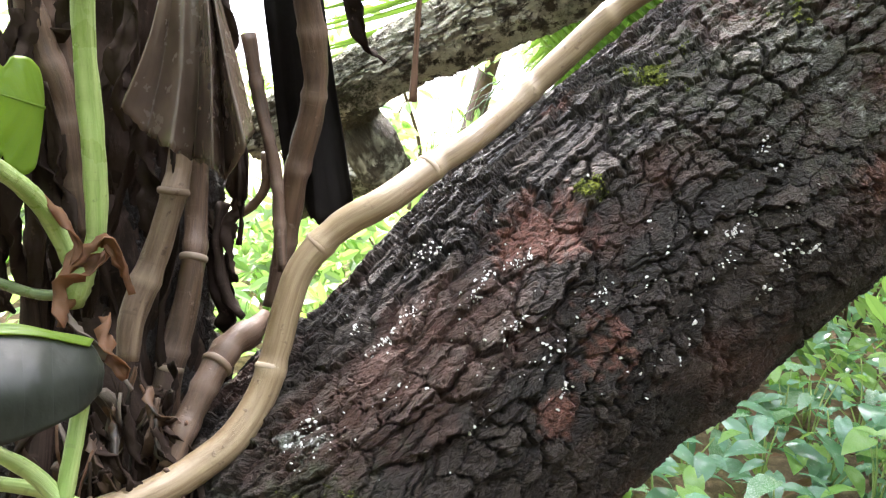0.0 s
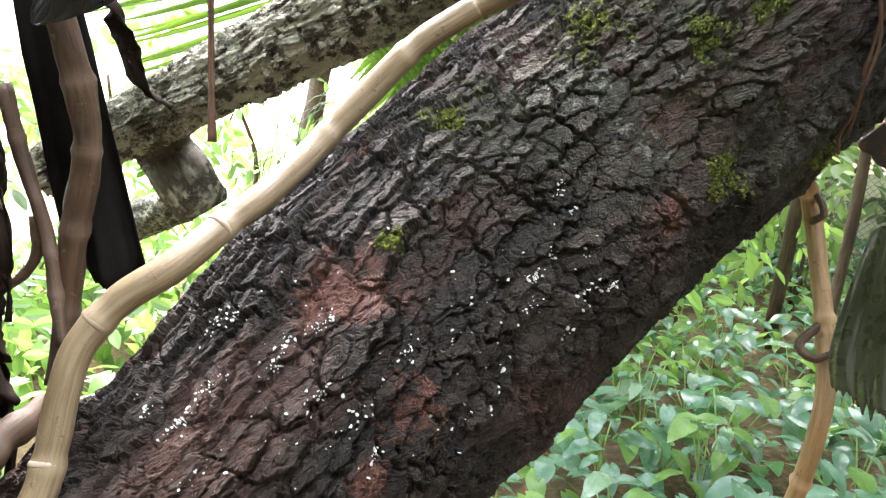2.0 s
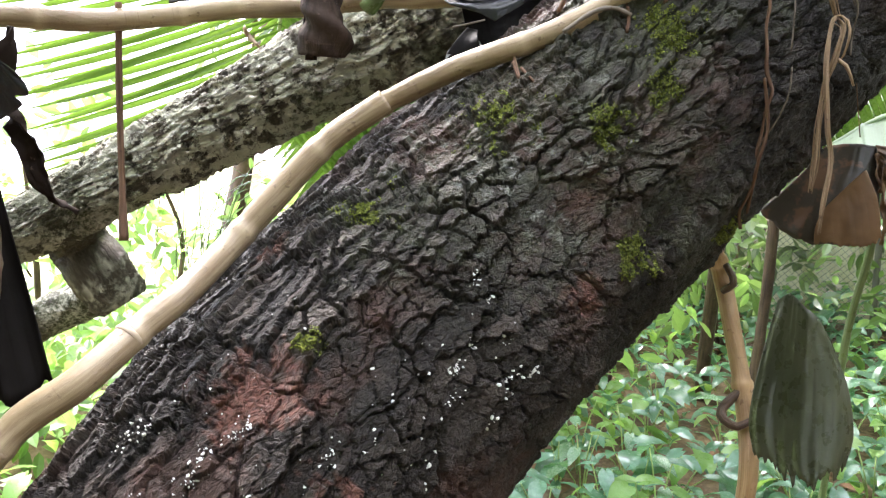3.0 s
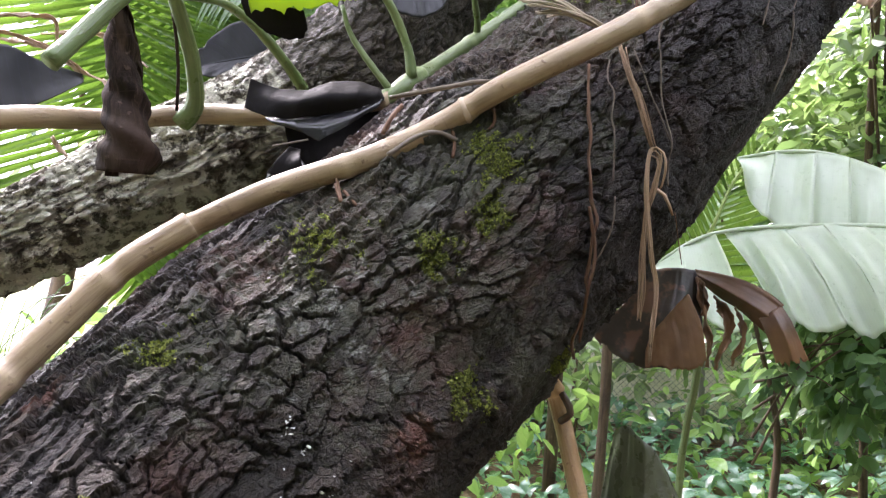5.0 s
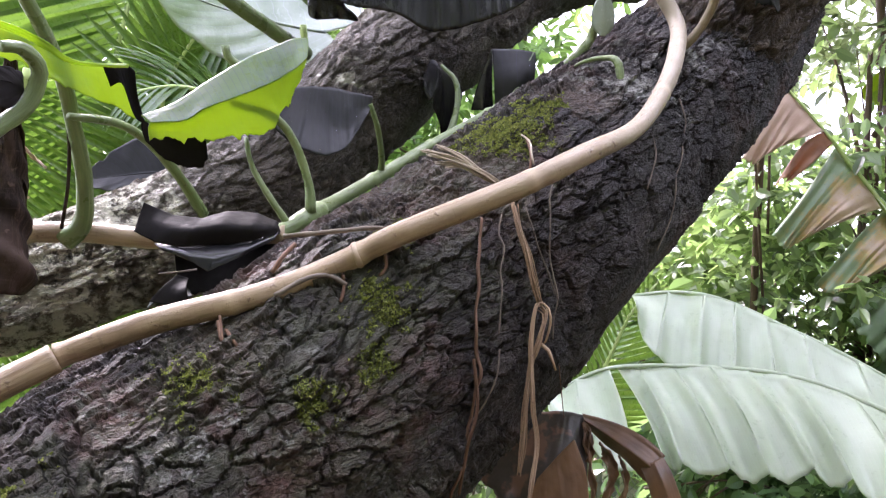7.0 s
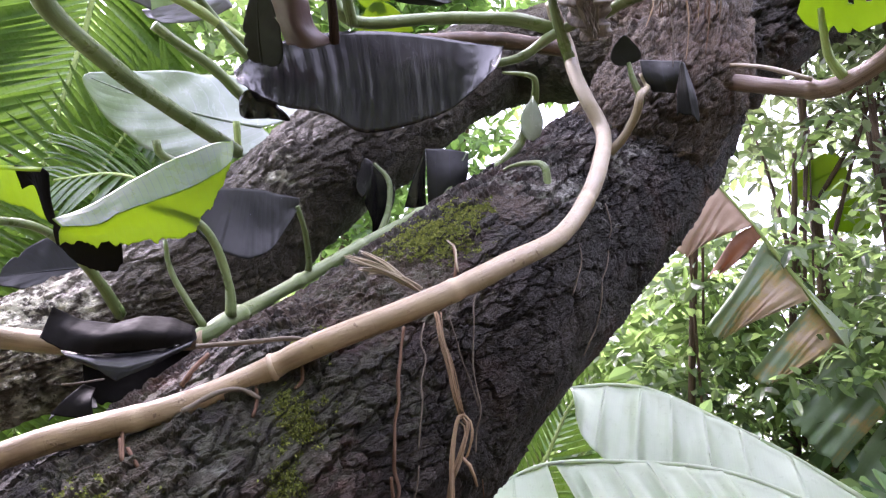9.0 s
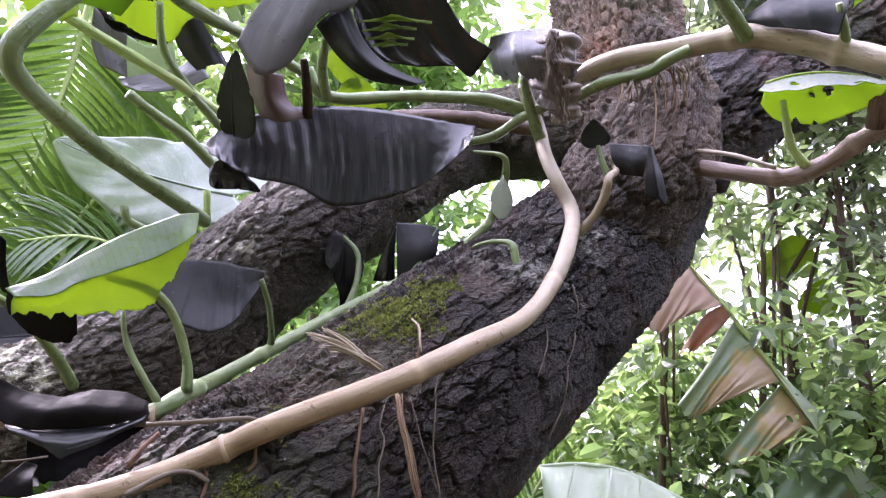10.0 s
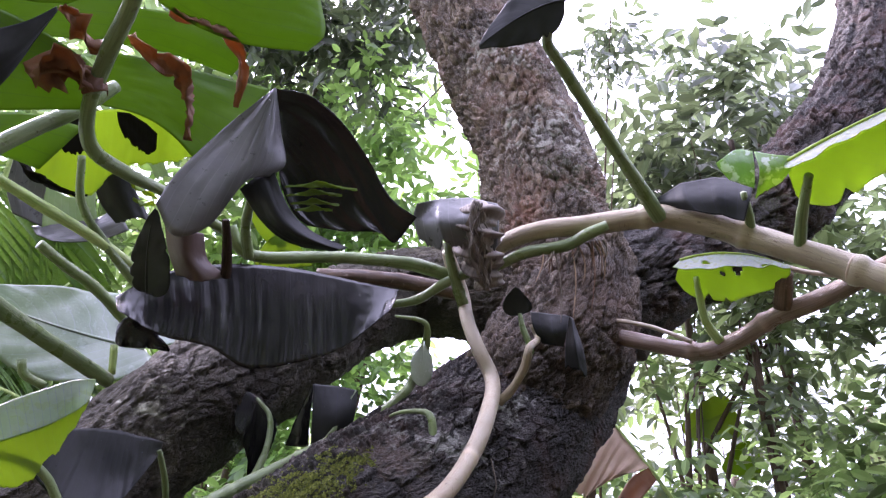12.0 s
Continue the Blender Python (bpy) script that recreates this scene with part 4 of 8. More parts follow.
rings(main_vine, MAIN2[1:], 0.0198, (0.235,), VINE_NODE, 2)
# the side shoot at the vine's bend, and a dry leaf stalk
stalk(main_vine, [(1.588, 1.332, 2.427), (1.599, 1.300, 2.457), (1.595, 1.258, 2.502), (1.587, 1.238, 2.543), (1.677, 1.289, 2.612), (1.669, 1.304, 2.652)], [0.012, 0.0105, 0.0105, 0.0095, 0.008, 0.006], VINE_PALE, "pale side shoot", "side_shoot")
stalk(main_vine, [(1.406, 1.338, 2.208), (1.406, 1.344, 2.264), (1.395, 1.347, 2.338), (1.384, 1.377, 2.356), (1.361, 1.427, 2.354), (1.354, 1.467, 2.339)], [0.009, 0.008, 0.009, 0.006, 0.004, 0.002], STEM_GREEN, "withered green shoot", "side_shoot")

# ---- the green vine along the top of the trunk ----
green_vine = thing("green_vine", "green climbing vine with glossy leaves on top of the trunk", "vine")
GREEN = [(0.699, 1.525, 1.874), (0.751, 1.536, 1.893), (0.794, 1.545, 1.926), (0.876, 1.610, 1.979), (0.993, 1.646, 2.061), (1.116, 1.668, 2.152), (1.233, 1.662, 2.236), (1.319, 1.625, 2.303), (1.403, 1.562, 2.377), (1.445, 1.521, 2.437), (1.468, 1.510, 2.480), (1.448, 1.455, 2.530), (1.411, 1.405, 2.568), (1.386, 1.401, 2.583), (1.343, 1.448, 2.592)]
attach("stem", tube("stem", GREEN, [0.014, 0.017, 0.018] + [0.0145] * 6 + [0.012] * 3 + [0.008, 0.006, 0.003], 14, 0.008, 0.015, (0.12, 0.27, 0.42, 0.56), 0.25, 3), STEM_GREEN, green_vine)
folded(green_vine, [[(0.469, 1.505, 2.039), (0.475, 1.495, 2.033), (0.481, 1.485, 2.026)], [(0.524, 1.514, 2.080), (0.531, 1.497, 2.061), (0.534, 1.481, 2.041)], [(0.577, 1.515, 2.134), (0.573, 1.495, 2.101), (0.562, 1.477, 2.067)], [(0.622, 1.509, 2.176), (0.622, 1.490, 2.139), (0.617, 1.472, 2.101)], [(0.669, 1.502, 2.212), (0.673, 1.482, 2.175), (0.672, 1.463, 2.139)], [(0.706, 1.490, 2.236), (0.708, 1.469, 2.204), (0.710, 1.458, 2.174)], [(0.734, 1.477, 2.244), (0.735, 1.473, 2.226), (0.731, 1.463, 2.200)]], LEAF_WET, LEAF_UNDER, "wet grey-green upper side of the lime leaf", seed=2, soft=True, ribs=14, crimp=0.006)
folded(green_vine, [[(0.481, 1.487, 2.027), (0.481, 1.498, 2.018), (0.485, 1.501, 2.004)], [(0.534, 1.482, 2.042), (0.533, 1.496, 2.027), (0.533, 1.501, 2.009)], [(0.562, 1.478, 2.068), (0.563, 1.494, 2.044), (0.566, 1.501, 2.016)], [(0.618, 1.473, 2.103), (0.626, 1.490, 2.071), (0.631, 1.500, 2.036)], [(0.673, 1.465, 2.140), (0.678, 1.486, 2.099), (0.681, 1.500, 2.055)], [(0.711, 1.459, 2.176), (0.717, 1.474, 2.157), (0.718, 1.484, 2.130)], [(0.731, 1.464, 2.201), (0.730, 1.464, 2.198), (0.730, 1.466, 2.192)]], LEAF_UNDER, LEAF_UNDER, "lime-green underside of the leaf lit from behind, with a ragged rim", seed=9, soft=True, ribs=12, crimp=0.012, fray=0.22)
folded(green_vine, [[(0.479, 1.554, 2.047), (0.481, 1.557, 2.032), (0.489, 1.561, 2.015)], [(0.509, 1.551, 2.038), (0.514, 1.557, 2.010), (0.531, 1.560, 1.985)], [(0.546, 1.544, 2.034), (0.555, 1.549, 2.007), (0.579, 1.550, 1.979)], [(0.586, 1.536, 2.028), (0.591, 1.539, 2.012), (0.595, 1.542, 1.996)]], LEAF_BLACK, LEAF_OLD, "black rotten flap under the lime leaf", seed=57, soft=True, ribs=8, fray=0.1)
stalk(green_vine, [(0.794, 1.533, 1.932), (0.780, 1.526, 1.988), (0.737, 1.512, 2.058), (0.685, 1.498, 2.091), (0.600, 1.497, 2.109)], [0.011, 0.0085, 0.008, 0.007, 0.005])
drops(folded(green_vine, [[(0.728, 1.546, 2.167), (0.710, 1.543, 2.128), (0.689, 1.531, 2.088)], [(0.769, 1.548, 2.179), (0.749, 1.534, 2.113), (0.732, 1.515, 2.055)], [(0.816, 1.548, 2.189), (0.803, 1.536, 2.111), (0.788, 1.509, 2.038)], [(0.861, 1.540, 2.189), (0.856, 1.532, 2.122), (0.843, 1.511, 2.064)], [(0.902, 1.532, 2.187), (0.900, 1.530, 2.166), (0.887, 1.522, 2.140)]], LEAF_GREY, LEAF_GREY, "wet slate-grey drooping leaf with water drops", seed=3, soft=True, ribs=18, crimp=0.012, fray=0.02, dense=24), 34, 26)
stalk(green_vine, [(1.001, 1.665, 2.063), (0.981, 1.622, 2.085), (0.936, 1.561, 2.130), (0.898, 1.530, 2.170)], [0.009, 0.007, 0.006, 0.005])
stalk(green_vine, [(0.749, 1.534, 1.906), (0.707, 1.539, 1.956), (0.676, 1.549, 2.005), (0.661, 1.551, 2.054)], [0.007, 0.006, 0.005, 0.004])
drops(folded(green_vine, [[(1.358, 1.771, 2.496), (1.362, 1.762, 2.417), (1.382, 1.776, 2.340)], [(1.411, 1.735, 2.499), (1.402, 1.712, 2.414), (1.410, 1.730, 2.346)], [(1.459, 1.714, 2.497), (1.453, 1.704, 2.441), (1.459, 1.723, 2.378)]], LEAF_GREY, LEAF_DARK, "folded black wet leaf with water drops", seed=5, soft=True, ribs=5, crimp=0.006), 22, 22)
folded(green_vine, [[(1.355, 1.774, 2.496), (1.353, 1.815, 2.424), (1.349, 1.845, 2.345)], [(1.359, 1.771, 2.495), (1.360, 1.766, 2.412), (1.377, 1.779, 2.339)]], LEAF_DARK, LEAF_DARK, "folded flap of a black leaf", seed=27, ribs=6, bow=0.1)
stalk(green_vine, [(1.387, 1.754, 2.324), (1.407, 1.720, 2.381), (1.430, 1.718, 2.446), (1.455, 1.718, 2.497)], [0.009, 0.007, 0.006, 0.004])
blade(green_vine, (1.182, 1.817, 2.421), (1.225, 1.801, 2.402), (1.260, 1.832, 2.235), (1.208, 1.804, 2.313), (1.301, 1.817, 2.369), LEAF_DARK, LEAF_DARK, "shrivelled black leaf hanging down", arch=0.025, seed=6, lobe=0, pleat=0.011)
stalk(green_vine, [(1.197, 1.730, 2.171), (1.236, 1.738, 2.283), (1.241, 1.755, 2.370), (1.214, 1.789, 2.418)], [0.01, 0.008, 0.007, 0.004])
blade(green_vine, (1.415, 1.417, 2.544), (1.424, 1.427, 2.491), (1.436, 1.442, 2.445), (1.416, 1.457, 2.476), (1.449, 1.418, 2.467), LEAF_SILVER, LEAF_PALE, "small silvery folded leaf", seed=7, lobe=0, rows=14, cols=4)

# ---- the vine lying on the side limb ----
limb_vine = thing("limb_vine", "brown vine on the lichen-spotted limb with tall green stalks", "vine")
LV = [(-0.373, 1.526, 1.754), (-0.227, 1.568, 1.777), (-0.094, 1.595, 1.779), (0.032, 1.628, 1.798), (0.150, 1.639, 1.818), (0.289, 1.735, 1.841), (0.431, 1.728, 1.862), (0.532, 1.679, 1.861), (0.633, 1.610, 1.864), (0.746, 1.524, 1.881)]
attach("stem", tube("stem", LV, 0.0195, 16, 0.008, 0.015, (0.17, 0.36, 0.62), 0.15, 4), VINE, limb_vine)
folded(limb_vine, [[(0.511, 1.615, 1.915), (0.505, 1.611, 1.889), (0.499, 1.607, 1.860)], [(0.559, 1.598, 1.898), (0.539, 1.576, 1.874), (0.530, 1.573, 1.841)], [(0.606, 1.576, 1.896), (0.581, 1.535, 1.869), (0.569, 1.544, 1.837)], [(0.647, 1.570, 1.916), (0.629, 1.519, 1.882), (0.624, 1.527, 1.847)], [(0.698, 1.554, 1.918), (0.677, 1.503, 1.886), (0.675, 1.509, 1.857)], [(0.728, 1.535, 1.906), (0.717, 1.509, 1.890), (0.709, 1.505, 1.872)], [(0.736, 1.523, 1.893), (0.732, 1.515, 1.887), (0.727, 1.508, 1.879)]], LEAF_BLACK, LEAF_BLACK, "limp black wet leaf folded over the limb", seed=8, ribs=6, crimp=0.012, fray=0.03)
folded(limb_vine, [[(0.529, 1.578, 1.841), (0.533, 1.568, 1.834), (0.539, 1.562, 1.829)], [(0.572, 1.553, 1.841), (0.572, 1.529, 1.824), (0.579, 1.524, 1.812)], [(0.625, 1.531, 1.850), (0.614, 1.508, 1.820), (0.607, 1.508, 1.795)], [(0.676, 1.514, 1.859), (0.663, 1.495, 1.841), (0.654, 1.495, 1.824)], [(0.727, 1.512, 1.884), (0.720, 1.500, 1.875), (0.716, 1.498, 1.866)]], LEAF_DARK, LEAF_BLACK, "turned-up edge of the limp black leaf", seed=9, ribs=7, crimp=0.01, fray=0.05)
# Black sheet fills the shaded gap between limb, leaf and vine.
folded(limb_vine, [[(0.567, 1.595, 1.844), (0.573, 1.589, 1.803), (0.585, 1.571, 1.757)], [(0.620, 1.581, 1.848), (0.619, 1.567, 1.803), (0.623, 1.539, 1.762)], [(0.671, 1.563, 1.862), (0.668, 1.539, 1.819), (0.665, 1.513, 1.782)], [(0.718, 1.544, 1.880), (0.716, 1.519, 1.838), (0.710, 1.484, 1.799)], [(0.743, 1.523, 1.883), (0.745, 1.506, 1.852), (0.741, 1.470, 1.815)]], LEAF_BLACK, LEAF_BLACK, "black sheet standing in for the shaded gap above the vine", seed=19, ribs=6, crimp=0.02, fray=0.12)
folded(limb_vine, [[(0.528, 1.566, 1.727), (0.537, 1.563, 1.737), (0.549, 1.545, 1.745)], [(0.539, 1.583, 1.749), (0.549, 1.559, 1.756), (0.564, 1.540, 1.752)], [(0.556, 1.577, 1.765), (0.568, 1.564, 1.764), (0.585, 1.535, 1.751)], [(0.581, 1.570, 1.773), (0.591, 1.558, 1.766), (0.592, 1.533, 1.753)]], LEAF_SLATE, LEAF_OLD, "small curled dead scale on the vine", seed=29, ribs=8, crimp=0.01, fray=0.05)
stalk(limb_vine, [(0.529, 1.519, 1.783), (0.553, 1.508, 1.788), (0.589, 1.513, 1.798)], 0.0018, ROOT_GREY, "", "dry_strand")
folded(limb_vine, [[(0.567, 1.551, 1.788), (0.545, 1.538, 1.767), (0.523, 1.536, 1.738)], [(0.586, 1.547, 1.784), (0.575, 1.510, 1.764), (0.580, 1.501, 1.738)]], LEAF_BLACK, LEAF_BLACK, "", seed=56, ribs=6, bow=0.1)
stalk(limb_vine, [(0.406, 1.729, 1.844), (0.427, 1.702, 1.875), (0.416, 1.661, 1.945), (0.381, 1.604, 2.027), (0.340, 1.542, 2.107), (0.287, 1.463, 2.157), (0.242, 1.389, 2.182)], [0.021, 0.017, 0.014, 0.013, 0.012, 0.011, 0.01])
stalk(limb_vine, [(0.671, 1.818, 1.945), (0.608, 1.771, 1.999), (0.533, 1.704, 2.040), (0.458, 1.630, 2.051), (0.368, 1.563, 2.029)], [0.012, 0.011, 0.009, 0.008, 0.006])
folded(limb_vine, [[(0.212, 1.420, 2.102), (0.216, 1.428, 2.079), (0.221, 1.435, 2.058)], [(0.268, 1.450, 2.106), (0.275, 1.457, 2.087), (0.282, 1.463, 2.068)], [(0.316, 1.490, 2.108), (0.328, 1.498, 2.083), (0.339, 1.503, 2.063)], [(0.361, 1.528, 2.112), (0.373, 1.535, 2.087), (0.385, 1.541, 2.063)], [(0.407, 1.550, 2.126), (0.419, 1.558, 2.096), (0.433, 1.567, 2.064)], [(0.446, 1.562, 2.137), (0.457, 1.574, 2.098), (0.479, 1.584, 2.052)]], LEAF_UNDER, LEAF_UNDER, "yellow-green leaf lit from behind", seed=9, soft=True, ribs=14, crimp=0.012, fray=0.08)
folded(limb_vine, [[(0.209, 1.474, 2.128), (0.268, 1.475, 2.127), (0.316, 1.477, 2.115), (0.359, 1.480, 2.098), (0.435, 1.467, 2.108)], [(0.210, 1.477, 2.121), (0.268, 1.479, 2.114), (0.316, 1.481, 2.103), (0.357, 1.482, 2.091), (0.434, 1.469, 2.102)]], LEAF_WET, LEAF_UNDER, "wet grey rim of the yellow-green leaf", seed=10, ribs=6, soft=True)
folded(limb_vine, [[(0.403, 1.531, 2.121), (0.408, 1.534, 2.110), (0.422, 1.540, 2.087)], [(0.424, 1.528, 2.123), (0.430, 1.532, 2.107), (0.439, 1.535, 2.094)], [(0.443, 1.534, 2.128), (0.450, 1.543, 2.099), (0.468, 1.555, 2.049)], [(0.455, 1.534, 2.122), (0.467, 1.545, 2.082), (0.486, 1.554, 2.041)]], LEAF_BLACK, LEAF_BLACK, "black dead corner of the leaf", seed=56, soft=True, ribs=8, fray=0.02)
stalk(limb_vine, [(0.191, 1.381, 1.855), (0.259, 1.416, 1.942), (0.299, 1.422, 1.995), (0.309, 1.407, 2.044), (0.284, 1.381, 2.062), (0.257, 1.364, 2.053)], [0.014, 0.013, 0.013, 0.012, 0.01, 0.008])
blade(limb_vine, (0.293, 1.417, 2.013), (0.263, 1.396, 2.016), (0.175, 1.351, 1.987), (0.261, 1.410, 2.040), (0.253, 1.386, 1.978), LEAF_BLACK, LEAF_BLACK, "black withered leaf", seed=10, lobe=0, pleat=0.011)
HUSKLINE = [(0.278, 1.583, 2.093), (0.286, 1.611, 2.020), (0.293, 1.617, 1.956), (0.299, 1.625, 1.893), (0.304, 1.625, 1.828), (0.307, 1.622, 1.771), (0.306, 1.626, 1.735)]
attach("husk", tube("husk", HUSKLINE, [0.006, 0.014, 0.022, 0.029, 0.036, 0.046, 0.04], 18, 0.006, 0.16, seed=5), HUSK, limb_vine, "dark shrivelled leaf sheath")
stalk(limb_vine, [(0.341, 1.586, 2.102), (0.373, 1.615, 2.028), (0.389, 1.645, 1.937), (0.392, 1.678, 1.857)], 0.003, HUSK, "", "dry_strand")
blade(limb_vine, (0.635, 2.062, 2.075), (0.555, 2.032, 2.048), (0.461, 2.001, 2.012), (0.565, 2.059, 2.143), (0.529, 1.994, 1.998), LEAF_GREY, LEAF_GREY, "grey drooping leaf behind the stalks", seed=11, power=0.5)

folded(limb_vine, [[(0.008, 1.765, 1.928), (0.018, 1.755, 1.883), (0.025, 1.733, 1.836)], [(0.057, 1.786, 1.954), (0.064, 1.767, 1.900), (0.070, 1.747, 1.845)], [(0.110, 1.806, 1.972), (0.116, 1.789, 1.910), (0.121, 1.770, 1.846)], [(0.165, 1.833, 1.956), (0.170, 1.822, 1.911), (0.175, 1.808, 1.875)], [(0.239, 1.856, 1.943), (0.240, 1.857, 1.936), (0.242, 1.849, 1.926)]], LEAF_GREY, LEAF_DARK, "dark grey leaf drooping behind the stalk", seed=58, soft=True, ribs=10, crimp=0.01)
for k in range(9):
    o = np.array([math.cos(k * 2.1), math.sin(k * 2.1), 0]) * 0.018
    torn_strip(limb_vine, [np.array((0.272, 1.570, 2.116)) + o * 0.2, np.array((0.297, 1.623, 1.965)) + o * 0.8, np.array((0.298, 1.642, 1.863)) + o * 1.5, np.array((0.292, 1.654, 1.768)) + o * 1.2 + [0.01 * math.sin(k * 5.0), 0, -0.02 * (k % 3)]], 0.009, "", 400 + k, HUSK)
# ---- upper vines round the fork ----
fork_vine = thing("fork_vine", "thick pale vine crossing the tree fork with hanging wet leaves", "vine")
FV = [(1.568, 1.355, 2.835), (1.574, 1.296, 2.856), (1.603, 1.216, 2.869), (1.662, 1.101, 2.868), (1.711, 1.001, 2.872), (1.738, 0.940, 2.865), (1.784, 0.851, 2.828), (1.835, 0.759, 2.774), (1.859, 0.665, 2.711), (1.875, 0.577, 2.645), (1.890, 0.482, 2.571)]
attach("stem", tube("stem", FV, [0.018, 0.023, 0.025, 0.026, 0.027, 0.031, 0.03, 0.031, 0.029, 0.03, 0.03], 20, 0.008, 0.03, (0.39, 0.62, 0.87), 0.16, 6), VINE_PALE, fork_vine)
rings(fork_vine, FV, 0.03, (0.62, 0.86), VINE_NODE, 5)
FG = [(1.199, 1.610, 2.747), (1.294, 1.550, 2.764), (1.403, 1.478, 2.771), (1.506, 1.438, 2.766)]
stalk(fork_vine, [(0.982, 1.656, 2.751), (1.020, 1.664, 2.709), (1.086, 1.656, 2.711)] + FG, [0.012, 0.015, 0.015, 0.015, 0.015, 0.017, 0.018], STEM_GREEN, "green stem", "green_stem", sides=14, nodes=(0.5,))
stalk(fork_vine, [(1.288, 1.739, 2.773), (1.384, 1.667, 2.787), (1.493, 1.605, 2.799), (1.636, 1.526, 2.797)], 0.022, STEM_BROWN, "", "old_stem")
stalk(fork_vine, [(1.550, 1.358, 2.774), (1.586, 1.256, 2.808), (1.628, 1.163, 2.814), (1.636, 1.100, 2.827), (1.655, 1.054, 2.845)], [0.014, 0.015, 0.015, 0.015, 0.012], STEM_GREEN, "green stem", "green_stem", sides=14)
stalk(fork_vine, [(1.404, 1.553, 2.678), (1.453, 1.501, 2.698), (1.484, 1.433, 2.738), (1.531, 1.360, 2.775)], [0.01, 0.012, 0.013, 0.012], STEM_GREEN)
stalk(fork_vine, [(1.580, 1.439, 2.664), (1.510, 1.416, 2.727), (1.457, 1.395, 2.779), (1.435, 1.387, 2.816)], [0.017, 0.015, 0.012, 0.01], STEM_GREEN, "dark green shoot", "green_stem")
FL = [(1.947, 1.434, 2.794), (1.963, 1.306, 2.741), (1.996, 1.166, 2.682), (2.027, 1.039, 2.637), (2.033, 0.949, 2.643), (2.020, 0.833, 2.674), (2.002, 0.719, 2.678), (1.964, 0.604, 2.682), (1.917, 0.466, 2.681)]
stalk(fork_vine, FL, [0.02, 0.021, 0.022, 0.023, 0.022, 0.023, 0.022, 0.023, 0.023], VINE_BROWN, "lower brown branch of the vine", "stem", sides=18, nodes=(0.4, 0.6), step=0.008)
stalk(fork_vine, [(1.951, 1.396, 2.790), (1.955, 1.262, 2.762), (1.958, 1.140, 2.710), (1.993, 1.042, 2.653)], 0.006, VINE, "", "thin_runner")
stalk(fork_vine, [(1.947, 0.786, 2.775), (1.964, 0.731, 2.740), (1.973, 0.652, 2.705)], 0.006, VINE, "", "thin_runner")
stalk(fork_vine, [(1.994, 0.802, 2.678), (1.958, 0.774, 2.722), (1.943, 0.755, 2.739)], [0.022, 0.02, 0.012], STEM_BROWN, "", "dead_shoot")
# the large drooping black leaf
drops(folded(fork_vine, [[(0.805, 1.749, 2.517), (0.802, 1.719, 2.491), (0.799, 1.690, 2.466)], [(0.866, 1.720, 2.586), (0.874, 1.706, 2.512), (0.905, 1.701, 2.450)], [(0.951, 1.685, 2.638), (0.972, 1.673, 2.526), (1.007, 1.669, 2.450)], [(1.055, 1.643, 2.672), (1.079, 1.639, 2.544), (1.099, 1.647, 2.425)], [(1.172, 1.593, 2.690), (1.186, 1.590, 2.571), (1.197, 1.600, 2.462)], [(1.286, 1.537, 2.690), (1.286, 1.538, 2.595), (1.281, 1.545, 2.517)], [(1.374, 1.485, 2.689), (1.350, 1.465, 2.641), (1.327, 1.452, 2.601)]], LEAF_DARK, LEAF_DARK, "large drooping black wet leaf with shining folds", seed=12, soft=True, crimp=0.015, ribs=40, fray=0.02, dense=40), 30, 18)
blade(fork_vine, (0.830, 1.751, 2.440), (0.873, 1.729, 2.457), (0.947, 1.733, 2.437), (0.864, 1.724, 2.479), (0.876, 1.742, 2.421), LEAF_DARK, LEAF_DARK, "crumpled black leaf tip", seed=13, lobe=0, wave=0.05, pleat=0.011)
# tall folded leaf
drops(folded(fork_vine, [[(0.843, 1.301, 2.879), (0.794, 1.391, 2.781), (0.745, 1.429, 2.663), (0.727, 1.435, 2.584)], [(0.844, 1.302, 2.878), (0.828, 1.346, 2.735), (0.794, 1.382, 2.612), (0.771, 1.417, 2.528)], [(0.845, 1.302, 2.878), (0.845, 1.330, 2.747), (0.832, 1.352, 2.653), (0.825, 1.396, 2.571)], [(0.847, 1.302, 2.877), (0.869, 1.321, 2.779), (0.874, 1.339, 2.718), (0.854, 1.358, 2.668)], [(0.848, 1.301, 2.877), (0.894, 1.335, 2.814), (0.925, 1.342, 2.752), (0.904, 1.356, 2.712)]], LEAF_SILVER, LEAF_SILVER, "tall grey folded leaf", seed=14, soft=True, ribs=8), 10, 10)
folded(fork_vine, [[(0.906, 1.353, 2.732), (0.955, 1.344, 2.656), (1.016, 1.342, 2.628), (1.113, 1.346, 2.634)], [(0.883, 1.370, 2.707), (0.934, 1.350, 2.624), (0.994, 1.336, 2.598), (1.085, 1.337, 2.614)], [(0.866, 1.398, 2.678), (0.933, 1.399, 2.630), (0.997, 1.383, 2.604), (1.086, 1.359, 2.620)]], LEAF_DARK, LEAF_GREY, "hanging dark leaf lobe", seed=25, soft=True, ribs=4)
